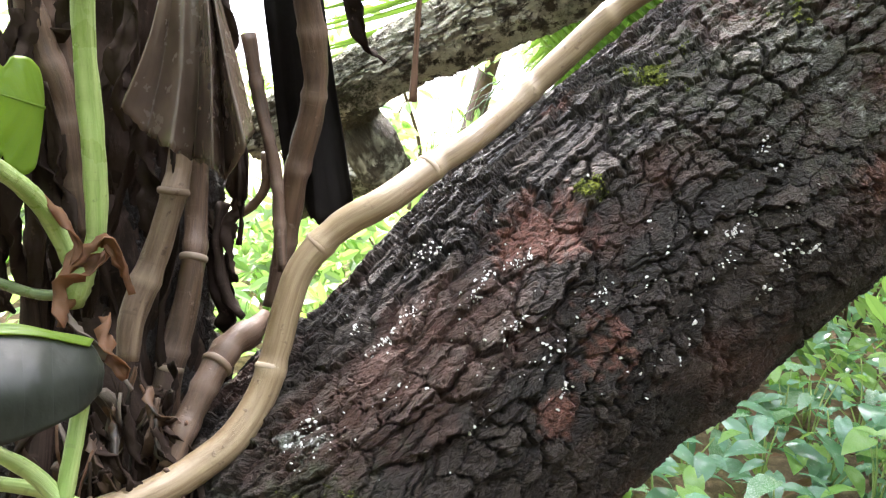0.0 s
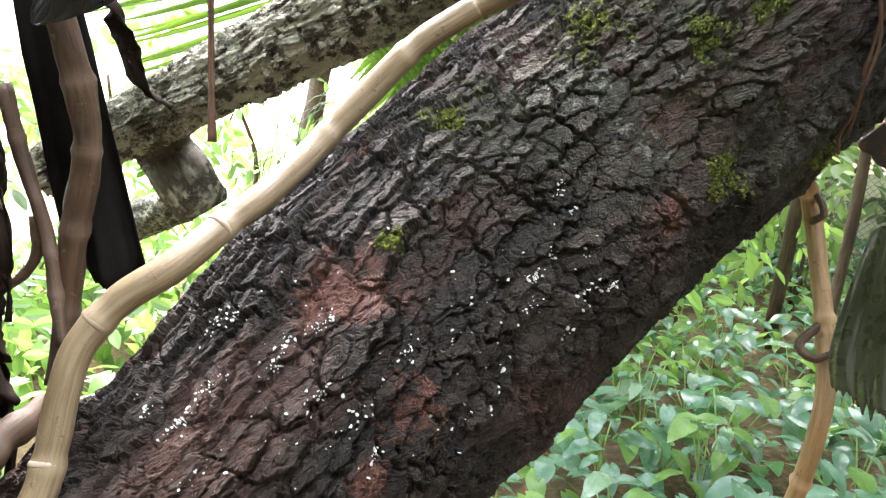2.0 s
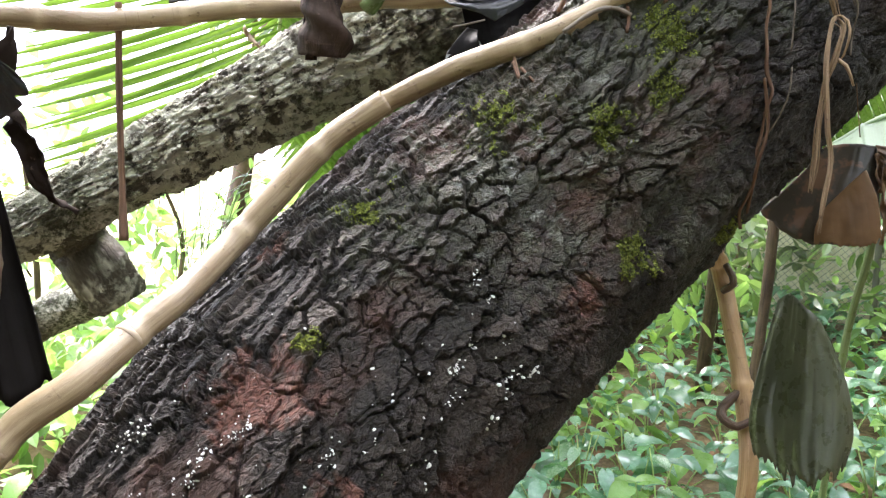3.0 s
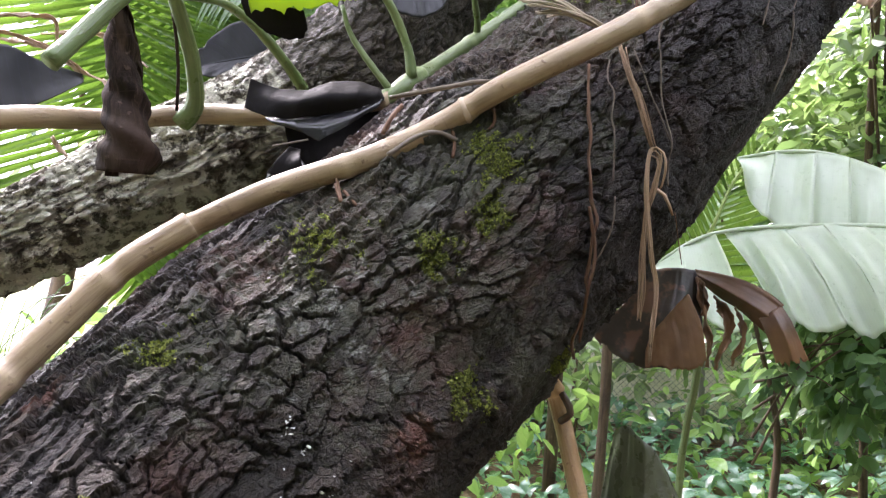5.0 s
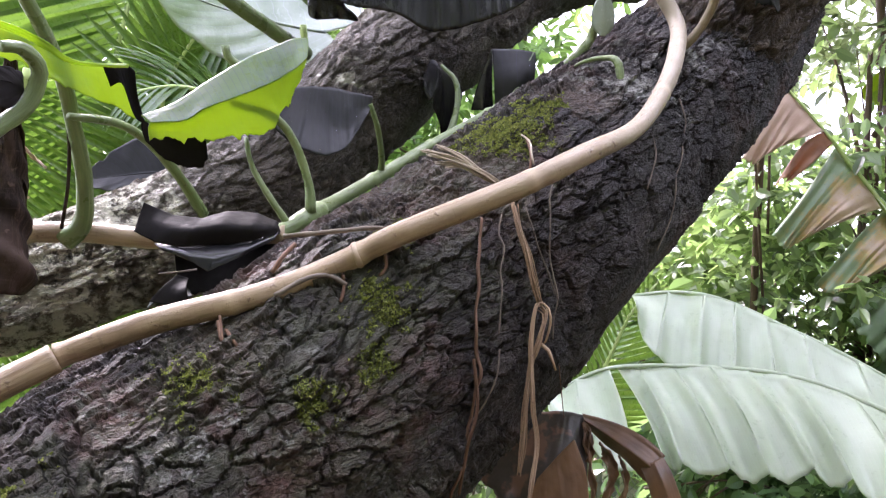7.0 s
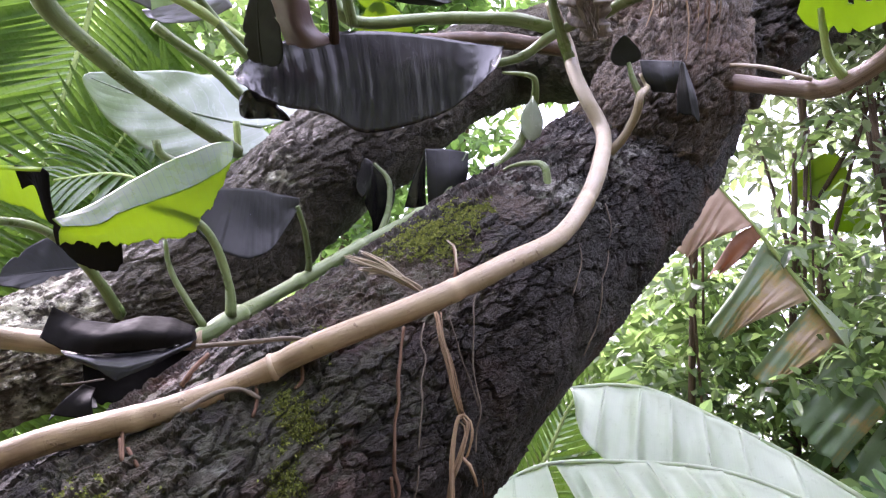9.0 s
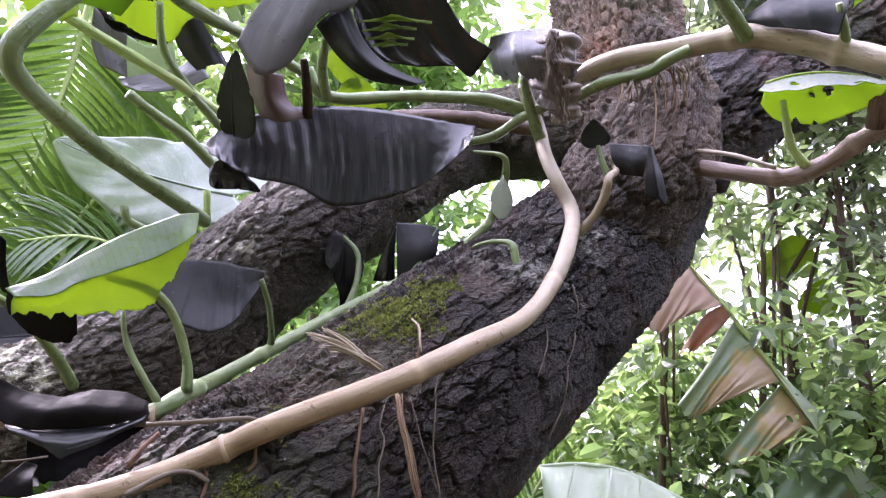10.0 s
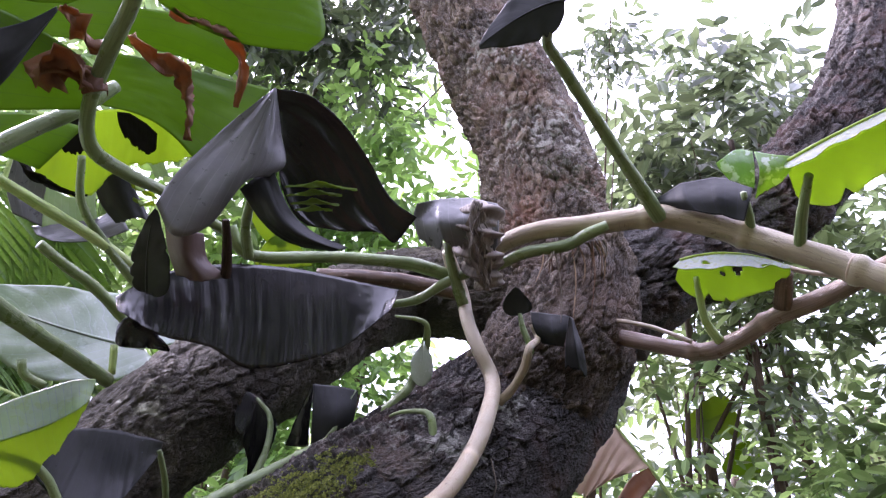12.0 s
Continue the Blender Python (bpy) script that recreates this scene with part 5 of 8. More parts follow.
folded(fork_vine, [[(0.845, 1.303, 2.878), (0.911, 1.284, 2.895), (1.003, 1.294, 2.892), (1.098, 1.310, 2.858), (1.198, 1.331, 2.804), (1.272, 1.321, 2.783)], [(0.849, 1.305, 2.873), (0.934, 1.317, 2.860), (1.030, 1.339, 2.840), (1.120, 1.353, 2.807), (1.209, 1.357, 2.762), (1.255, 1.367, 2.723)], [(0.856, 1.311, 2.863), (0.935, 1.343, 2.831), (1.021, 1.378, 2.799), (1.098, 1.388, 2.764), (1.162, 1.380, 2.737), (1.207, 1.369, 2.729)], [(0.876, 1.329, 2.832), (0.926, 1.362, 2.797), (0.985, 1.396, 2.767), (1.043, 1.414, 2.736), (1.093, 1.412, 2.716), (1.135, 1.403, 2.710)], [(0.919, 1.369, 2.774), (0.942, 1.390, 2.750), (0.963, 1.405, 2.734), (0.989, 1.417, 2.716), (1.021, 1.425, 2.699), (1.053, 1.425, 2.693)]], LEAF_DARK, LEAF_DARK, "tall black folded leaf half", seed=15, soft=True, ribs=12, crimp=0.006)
# Thin strips stand in for slits with a backlit leaf behind.
for streak in (
    [(0.953, 1.377, 2.724), (1.026, 1.353, 2.757), (1.103, 1.332, 2.777)],
    [(0.965, 1.382, 2.709), (1.023, 1.366, 2.742), (1.078, 1.350, 2.756)],
    [(0.982, 1.391, 2.702), (1.032, 1.374, 2.725), (1.082, 1.361, 2.738)],
    [(0.995, 1.391, 2.692), (1.038, 1.379, 2.713), (1.075, 1.374, 2.726)],
):
    torn_strip(fork_vine, streak, 0.006, "yellow-green strip standing in for a slit lit from behind", 33, LEAF_UNDER)
stalk(fork_vine, [(1.045, 1.660, 2.695), (0.991, 1.600, 2.733), (0.938, 1.485, 2.749), (0.919, 1.415, 2.766)], [0.014, 0.012, 0.01, 0.008])
stalk(fork_vine, [(0.964, 1.578, 2.578), (0.931, 1.533, 2.618), (0.897, 1.498, 2.660)], [0.012, 0.011, 0.008], HUSK, "", "dead_stalk")
blade(fork_vine, (0.838, 1.661, 2.511), (0.788, 1.589, 2.572), (0.762, 1.539, 2.636), (0.772, 1.622, 2.564), (0.832, 1.565, 2.544), LEAF_GREY, LEAF_GREY, "narrow grey leaf", seed=16, lobe=0)
folded(fork_vine, [[(0.809, 1.604, 2.658), (0.841, 1.622, 2.605), (0.876, 1.632, 2.563)], [(0.843, 1.557, 2.633), (0.868, 1.576, 2.584), (0.911, 1.580, 2.544)], [(0.886, 1.569, 2.648), (0.917, 1.583, 2.601), (0.963, 1.574, 2.579)]], LEAF_DUSK, LEAF_DUSK, "dusky brown withered leaf", seed=17, soft=True, ribs=8, fray=0.05)
# leaves on the right of the fork
blade(fork_vine, (1.663, 0.611, 2.827), (1.638, 0.472, 2.830), (1.590, 0.289, 2.803), (1.768, 0.511, 2.775), (1.600, 0.477, 2.777), LEAF_WET, LEAF_UNDER, "broad green leaf seen from below", arch=0.04, seed=18, power=0.5, lobe=0.05)
stalk(fork_vine, [(1.842, 0.685, 2.727), (1.781, 0.645, 2.769), (1.693, 0.587, 2.797)], [0.014, 0.012, 0.009], STEM_GREEN)
folded(fork_vine, [[(1.591, 0.733, 2.839), (1.603, 0.730, 2.826), (1.621, 0.722, 2.808)], [(1.619, 0.700, 2.874), (1.614, 0.698, 2.831), (1.629, 0.701, 2.791)], [(1.636, 0.670, 2.867), (1.635, 0.671, 2.818), (1.652, 0.685, 2.787)]], LEAF_VARIEGATED, LEAF_VARIEGATED, "white-marbled curled leaf", seed=19, soft=True, ribs=10)
folded(fork_vine, [[(1.631, 0.665, 2.860), (1.625, 0.658, 2.803), (1.655, 0.686, 2.764)], [(1.652, 0.633, 2.848), (1.643, 0.641, 2.805), (1.666, 0.667, 2.778)], [(1.669, 0.604, 2.840), (1.672, 0.612, 2.814), (1.678, 0.637, 2.794)]], LEAF_VARIEGATED, LEAF_UNDER, "", seed=45, soft=True, ribs=10, fray=0.1)
folded(fork_vine, [[(1.707, 0.945, 2.902), (1.711, 0.944, 2.897), (1.719, 0.941, 2.890)], [(1.727, 0.888, 2.934), (1.711, 0.874, 2.876), (1.723, 0.855, 2.836)], [(1.753, 0.814, 2.931), (1.729, 0.805, 2.862), (1.739, 0.802, 2.813)], [(1.782, 0.734, 2.903), (1.751, 0.737, 2.837), (1.753, 0.759, 2.784)]], LEAF_GREY, LEAF_DARK, "folded dark grey leaf lying on the vine", seed=20, bow=0.04, ribs=8)
stalk(fork_vine, [(1.819, 0.776, 2.788), (1.781, 0.759, 2.817), (1.738, 0.746, 2.850)], [0.012, 0.011, 0.007])
blade(fork_vine, (1.867, 0.985, 2.817), (1.888, 0.859, 2.801), (1.907, 0.736, 2.731), (1.987, 0.898, 2.730), (1.856, 0.842, 2.743), LEAF_WET, LEAF_UNDER, "yellow-green leaf with small holes", arch=0.04, seed=21, lobe=0.1, power=0.6, holes=4)
stalk(fork_vine, [(2.018, 0.978, 2.645), (1.978, 0.990, 2.688), (1.929, 0.976, 2.744), (1.902, 0.965, 2.777)], [0.013, 0.011, 0.009, 0.007], STEM_LIME)
drops(folded(fork_vine, [[(1.662, 1.303, 2.686), (1.661, 1.290, 2.637), (1.688, 1.283, 2.602)], [(1.688, 1.261, 2.678), (1.677, 1.246, 2.623), (1.696, 1.246, 2.589)], [(1.713, 1.218, 2.669), (1.702, 1.217, 2.620), (1.716, 1.238, 2.591)]], LEAF_GREY, LEAF_DARK, "small folded black leaf with water drops", seed=22, ribs=5), 16, 16)
folded(fork_vine, [[(1.712, 1.220, 2.669), (1.724, 1.238, 2.600), (1.742, 1.253, 2.546)], [(1.718, 1.215, 2.666), (1.717, 1.203, 2.588), (1.742, 1.210, 2.532)], [(1.729, 1.218, 2.667), (1.754, 1.207, 2.590), (1.781, 1.214, 2.526)]], LEAF_GREY, LEAF_DARK, "folded flap of a black leaf", seed=26, ribs=8, fray=0.1)
stalk(fork_vine, [(1.668, 1.320, 2.555), (1.668, 1.303, 2.582), (1.644, 1.310, 2.636), (1.634, 1.312, 2.672)], [0.008, 0.009, 0.008, 0.005])
blade(fork_vine, (1.643, 1.320, 2.670), (1.616, 1.327, 2.702), (1.609, 1.308, 2.737), (1.605, 1.345, 2.694), (1.642, 1.292, 2.709), LEAF_GREY, LEAF_GREY, "tiny dark leaf", seed=23, lobe=0, rows=12, cols=4)
stalk(fork_vine, [(1.716, 0.946, 2.853), (1.604, 0.936, 2.895), (1.441, 0.920, 2.953), (1.270, 0.897, 3.002), (1.211, 0.883, 3.013), (1.159, 0.816, 3.021)], [0.02, 0.0165, 0.0145, 0.0135, 0.012, 0.008], STEM_GREEN, "long green leaf stalk")
blade(fork_vine, (1.164, 0.798, 3.028), (1.118, 0.861, 2.997), (1.080, 0.948, 2.938), (1.113, 0.859, 3.081), (1.145, 0.869, 2.945), LEAF_GREY, LEAF_GREY, "green leaf with a grey upper side", seed=24, lobe=0)

# ---- the upper left crown of large leaves ----
crown_vine = thing("leaf_crown", "crown of huge green vine leaves with torn brown edges", "vine")
folded(crown_vine, [[(0.557, 1.472, 2.879), (0.681, 1.490, 2.950), (0.803, 1.475, 2.985), (0.901, 1.447, 3.004)], [(0.571, 1.503, 2.835), (0.684, 1.508, 2.878), (0.783, 1.502, 2.898), (0.876, 1.474, 2.921)], [(0.589, 1.529, 2.795), (0.673, 1.529, 2.820), (0.748, 1.535, 2.817), (0.814, 1.530, 2.777)]], CROWN_UNDER, CROWN_UNDER, "huge green leaf with brown torn edges", seed=30, soft=True, ribs=9)
folded(crown_vine, [[(0.552, 1.293, 2.900), (0.650, 1.296, 2.902), (0.755, 1.275, 2.915), (0.874, 1.254, 2.972)], [(0.546, 1.253, 2.943), (0.667, 1.252, 2.955), (0.772, 1.239, 2.974), (0.887, 1.224, 3.023)], [(0.534, 1.196, 3.025), (0.672, 1.208, 3.036), (0.765, 1.181, 3.082), (0.835, 1.202, 3.092)]], CROWN_UNDER, CROWN_UNDER, "large green leaf hanging over", seed=31, soft=True, ribs=9)
folded(crown_vine, [[(0.287, 1.336, 2.723), (0.395, 1.342, 2.745), (0.517, 1.361, 2.750)], [(0.334, 1.379, 2.627), (0.424, 1.374, 2.664), (0.535, 1.387, 2.711)], [(0.373, 1.406, 2.563), (0.442, 1.397, 2.608), (0.546, 1.405, 2.683)]], CROWN_UNDER, CROWN_UNDER, "huge green leaf with brown torn edges", seed=32, soft=True, ribs=9)
folded(crown_vine, [[(0.421, 1.330, 2.657), (0.451, 1.310, 2.697), (0.497, 1.312, 2.719)], [(0.441, 1.330, 2.637), (0.474, 1.318, 2.665), (0.529, 1.330, 2.672)]], LEAF_DRY, LEAF_DRY, "brown dead patch torn out of the leaf", seed=46, ribs=30, fray=0.15, crimp=0.06)
folded(crown_vine, [[(0.271, 1.278, 2.793), (0.371, 1.272, 2.799), (0.486, 1.241, 2.821)], [(0.299, 1.318, 2.746), (0.380, 1.309, 2.755), (0.439, 1.286, 2.777)]], CROWN_UNDER, CROWN_UNDER, "large green leaf hanging over", seed=47, ribs=9)
blade(crown_vine, (0.438, 1.555, 2.640), (0.372, 1.539, 2.617), (0.284, 1.543, 2.577), (0.360, 1.532, 2.684), (0.406, 1.556, 2.545), LEAF_UNDER, LEAF_UNDER, "yellowing leaf lit from behind", seed=39, ragged=0.2)
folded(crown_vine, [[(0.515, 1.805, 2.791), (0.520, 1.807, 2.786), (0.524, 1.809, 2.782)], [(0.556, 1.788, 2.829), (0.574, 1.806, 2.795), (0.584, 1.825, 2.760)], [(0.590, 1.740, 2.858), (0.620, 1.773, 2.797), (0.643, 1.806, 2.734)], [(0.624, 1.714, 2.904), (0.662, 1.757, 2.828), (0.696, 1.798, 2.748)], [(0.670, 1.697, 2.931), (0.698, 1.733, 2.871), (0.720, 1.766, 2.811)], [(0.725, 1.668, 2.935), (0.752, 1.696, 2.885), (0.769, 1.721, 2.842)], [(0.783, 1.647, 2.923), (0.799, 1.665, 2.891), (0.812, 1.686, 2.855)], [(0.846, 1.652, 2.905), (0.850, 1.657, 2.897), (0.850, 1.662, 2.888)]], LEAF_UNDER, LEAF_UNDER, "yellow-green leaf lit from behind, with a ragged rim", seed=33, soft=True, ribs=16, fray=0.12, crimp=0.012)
folded(crown_vine, [[(0.527, 1.756, 2.792), (0.542, 1.755, 2.790), (0.570, 1.745, 2.800)], [(0.556, 1.731, 2.825), (0.580, 1.738, 2.807), (0.602, 1.743, 2.793)], [(0.580, 1.708, 2.854), (0.607, 1.723, 2.824), (0.630, 1.735, 2.798)], [(0.606, 1.697, 2.862), (0.629, 1.713, 2.833), (0.648, 1.724, 2.809)]], LEAF_BLACK, LEAF_BLACK, "black dead part of a leaf", seed=41, soft=True, ribs=10, fray=0.2)
folded(crown_vine, [[(0.656, 1.663, 2.896), (0.666, 1.671, 2.881), (0.679, 1.678, 2.868)], [(0.680, 1.653, 2.902), (0.695, 1.669, 2.875), (0.714, 1.684, 2.846)], [(0.721, 1.648, 2.894), (0.733, 1.666, 2.865), (0.746, 1.681, 2.837)], [(0.750, 1.648, 2.883), (0.757, 1.656, 2.868), (0.764, 1.664, 2.854)]], LEAF_BLACK, LEAF_OLD, "black dead part of a leaf", seed=42, ribs=10, fray=0.25)
torn_strip(crown_vine, [(0.510, 1.791, 2.777), (0.563, 1.802, 2.746), (0.617, 1.802, 2.730), (0.687, 1.782, 2.738)], 0.01, "black rotten leaf rim", 43, LEAF_BLACK)
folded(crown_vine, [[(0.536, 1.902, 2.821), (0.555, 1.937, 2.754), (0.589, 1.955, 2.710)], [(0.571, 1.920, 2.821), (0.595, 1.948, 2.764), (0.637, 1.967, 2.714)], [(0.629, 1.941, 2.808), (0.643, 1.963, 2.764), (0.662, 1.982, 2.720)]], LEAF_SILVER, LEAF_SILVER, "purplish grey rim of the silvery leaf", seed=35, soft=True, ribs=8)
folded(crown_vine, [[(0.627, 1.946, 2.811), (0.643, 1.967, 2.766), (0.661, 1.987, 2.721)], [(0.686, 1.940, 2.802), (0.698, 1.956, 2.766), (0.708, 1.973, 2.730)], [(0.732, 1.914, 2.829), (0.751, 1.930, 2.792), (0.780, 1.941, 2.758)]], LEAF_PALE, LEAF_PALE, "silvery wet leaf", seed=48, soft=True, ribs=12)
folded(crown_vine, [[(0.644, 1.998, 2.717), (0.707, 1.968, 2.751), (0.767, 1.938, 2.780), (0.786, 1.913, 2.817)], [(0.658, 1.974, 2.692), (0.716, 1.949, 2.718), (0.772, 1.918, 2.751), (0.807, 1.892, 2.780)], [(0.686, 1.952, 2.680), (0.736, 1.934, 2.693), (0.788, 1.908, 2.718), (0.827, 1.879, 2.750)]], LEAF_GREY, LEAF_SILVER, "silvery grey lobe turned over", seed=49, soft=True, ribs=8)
folded(crown_vine, [[(0.692, 1.822, 2.809), (0.733, 1.839, 2.763), (0.780, 1.843, 2.735)], [(0.714, 1.779, 2.812), (0.759, 1.796, 2.765), (0.797, 1.803, 2.733)], [(0.745, 1.772, 2.830), (0.781, 1.784, 2.795), (0.823, 1.798, 2.750)], [(0.789, 1.797, 2.809), (0.825, 1.804, 2.778), (0.863, 1.812, 2.745)]], LEAF_GREY, LEAF_DARK, "dark folded leaf", seed=36, soft=True, ribs=10, fray=0.1, crimp=0.01)
torn_strip(crown_vine, [(0.751, 1.759, 2.809), (0.786, 1.756, 2.798), (0.827, 1.751, 2.786)], 0.008, "yellow-green streak in the black leaf", 44, LEAF_UNDER)
torn_strip(crown_vine, [(0.778, 1.765, 2.767), (0.802, 1.757, 2.769), (0.827, 1.749, 2.769)], 0.008, "yellow-green streak in the black leaf", 44, LEAF_UNDER)
folded(crown_vine, [[(0.760, 1.739, 2.875), (0.783, 1.742, 2.860), (0.808, 1.750, 2.836)], [(0.808, 1.725, 2.873), (0.823, 1.731, 2.858), (0.836, 1.734, 2.847)]], LEAF_PALE, LEAF_PALE, "scrap of a silvery leaf", seed=59, ribs=6, fray=0.15)
blade(crown_vine, (1.167, 1.739, 2.845), (1.115, 1.750, 2.869), (1.070, 1.765, 2.880), (1.113, 1.727, 2.902), (1.118, 1.772, 2.835), LEAF_UNDER, LEAF_UNDER, "yellow-green backlit leaf", seed=43)
blade(crown_vine, (1.146, 1.798, 2.770), (1.182, 1.752, 2.813), (1.257, 1.722, 2.791), (1.167, 1.739, 2.845), (1.214, 1.762, 2.769), LEAF_UNDER, LEAF_UNDER, "yellow-green backlit leaf", seed=44)
stalk(crown_vine, [(0.483, 1.090, 2.831), (0.514, 1.201, 2.785), (0.530, 1.313, 2.728), (0.553, 1.406, 2.680), (0.598, 1.473, 2.657), (0.691, 1.533, 2.679), (0.792, 1.573, 2.702), (0.959, 1.627, 2.712)], [0.016, 0.015, 0.0145, 0.014, 0.0145, 0.0135, 0.0125, 0.012], STEM_GREEN, "thick curved green leaf stalk", sides=14)
stalk(crown_vine, [(0.451, 1.673, 2.637), (0.577, 1.714, 2.635), (0.735, 1.761, 2.632), (0.890, 1.814, 2.617), (0.969, 1.846, 2.611)], [0.011, 0.0125, 0.0125, 0.012, 0.011], STEM_LIME)
stalk(crown_vine, [(0.626, 1.684, 2.765), (0.669, 1.726, 2.681), (0.759, 1.767, 2.630), (0.866, 1.787, 2.571)], [0.008, 0.0095, 0.0105, 0.011])
stalk(crown_vine, [(0.586, 1.429, 2.782), (0.542, 1.438, 2.700), (0.455, 1.442, 2.571), (0.392, 1.446, 2.456), (0.378, 1.461, 2.407), (0.404, 1.493, 2.383), (0.500, 1.576, 2.372), (0.640, 1.692, 2.372), (0.867, 1.820, 2.359)], [0.012, 0.014, 0.016, 0.0175, 0.019, 0.0185, 0.0175, 0.017, 0.016], STEM_GREEN, "long green leaf stalk with a bend", sides=14)
stalk(crown_vine, [(0.650, 1.877, 2.627), (0.710, 1.893, 2.612), (0.807, 1.912, 2.590), (0.916, 1.952, 2.552)], [0.012, 0.013, 0.014, 0.014], STEM_GREEN)
stalk(crown_vine, [(0.751, 2.100, 2.439), (0.768, 2.107, 2.408), (0.820, 2.099, 2.392)], [0.011, 0.011, 0.01], STEM_GREEN)
stalk(crown_vine, [(0.908, 1.977, 2.500), (0.929, 1.995, 2.434)], 0.009, STEM_LIME)
blade(crown_vine, (1.051, 2.173, 2.590), (0.814, 2.196, 2.579), (0.566, 2.140, 2.569), (0.930, 2.211, 2.728), (0.742, 2.187, 2.443), LEAF_PALE, LEAF_PALE, "large pale green leaf with sheen put into its colour", seed=37, pleat=0.006)
folded(crown_vine, [[(0.344, 1.199, 2.572), (0.386, 1.186, 2.619), (0.415, 1.172, 2.666)], [(0.360, 1.202, 2.531), (0.398, 1.193, 2.592), (0.418, 1.174, 2.663)], [(0.387, 1.249, 2.494), (0.404, 1.221, 2.553), (0.419, 1.177, 2.660)]], LEAF_GREY, LEAF_GREY, "grey folded leaf edge", seed=38, soft=True, ribs=8)

folded(crown_vine, [[(0.237, 1.472, 2.903), (0.379, 1.438, 2.944), (0.538, 1.385, 3.011)], [(0.269, 1.500, 2.836), (0.409, 1.463, 2.881), (0.543, 1.419, 2.944)], [(0.302, 1.526, 2.767), (0.423, 1.479, 2.826), (0.537, 1.451, 2.876)]], CROWN_UNDER, CROWN_UNDER, "large green leaf hanging over", seed=80, soft=True, ribs=8)
folded(crown_vine, [[(0.552, 1.551, 3.067), (0.688, 1.508, 3.111), (0.847, 1.499, 3.110)], [(0.578, 1.598, 3.007), (0.696, 1.569, 3.042), (0.841, 1.546, 3.062)]], CROWN_UNDER, CROWN_UNDER, "", seed=81, ribs=10, bow=0.05)
folded(crown_vine, [[(0.364, 1.700, 2.716), (0.487, 1.654, 2.777), (0.602, 1.642, 2.806)], [(0.399, 1.720, 2.636), (0.477, 1.689, 2.681), (0.562, 1.693, 2.696)]], CROWN_UNDER, CROWN_UNDER, "large green leaf hanging over", seed=83, ribs=8, bow=0.05)

torn_strip(crown_vine, [(0.571, 1.388, 2.882), (0.634, 1.411, 2.868), (0.688, 1.415, 2.879), (0.732, 1.431, 2.842), (0.761, 1.462, 2.772)], 0.022, "curled brown torn leaf edge", 1)
torn_strip(crown_vine, [(0.435, 1.335, 2.648), (0.473, 1.318, 2.683), (0.525, 1.332, 2.704), (0.542, 1.351, 2.708)], 0.04, "curled brown torn leaf edge", 2)
torn_strip(crown_vine, [(0.433, 1.291, 2.772), (0.485, 1.317, 2.764), (0.531, 1.332, 2.769)], 0.02, "curled brown torn leaf edge", 3)
torn_strip(crown_vine, [(0.600, 1.305, 2.906), (0.649, 1.287, 2.911), (0.707, 1.285, 2.924), (0.763, 1.315, 2.901), (0.802, 1.370, 2.837)], 0.014, "curled brown torn leaf edge", 4)

# ---- the dead stump of the old shoot at the fork ----
stump = thing("dead_sheath", "grey wrinkled dead leaf sheath standing in the fork", "dead leaf")
attach("sheath", tube("sheath", [(1.559, 1.348, 2.733), (1.509, 1.330, 2.779), (1.470, 1.316, 2.822), (1.447, 1.302, 2.864), (1.421, 1.300, 2.892)], [0.032, 0.048, 0.056, 0.058, 0.03], 48, 0.004, 0.19, seed=7), SHEATH, stump)
for k in range(7):
    torn_strip(stump, [np.array((1.410, 1.252, 2.866)) + [0.006 * k - 0.02, 0, 0], np.array((1.445, 1.279, 2.779)) + [0.008 * k - 0.03, 0.004 * (k % 3), 0], np.array((1.515, 1.312, 2.711)) + [0.005 * k - 0.02, 0, -0.01 * (k % 3)]], 0.012, "", 60 + k, SHEATH)
folded(stump, [[(1.331, 1.399, 2.888), (1.346, 1.424, 2.863), (1.380, 1.434, 2.816)], [(1.375, 1.360, 2.908), (1.358, 1.337, 2.825), (1.394, 1.345, 2.777)], [(1.435, 1.310, 2.921), (1.409, 1.268, 2.831), (1.445, 1.279, 2.779)], [(1.495, 1.272, 2.916), (1.487, 1.258, 2.849), (1.497, 1.271, 2.785)]], LEAF_SILVER, LEAF_SLATE, "grey curled leaf base", seed=40, crimp=0.035, ribs=7, bow=0.06, fray=0.25)

# ---- the thicket of stems beside the trunk ----
thicket = thing("stem_thicket", "dense clump of upright brown vine stems, husks and green stalks", "vine")
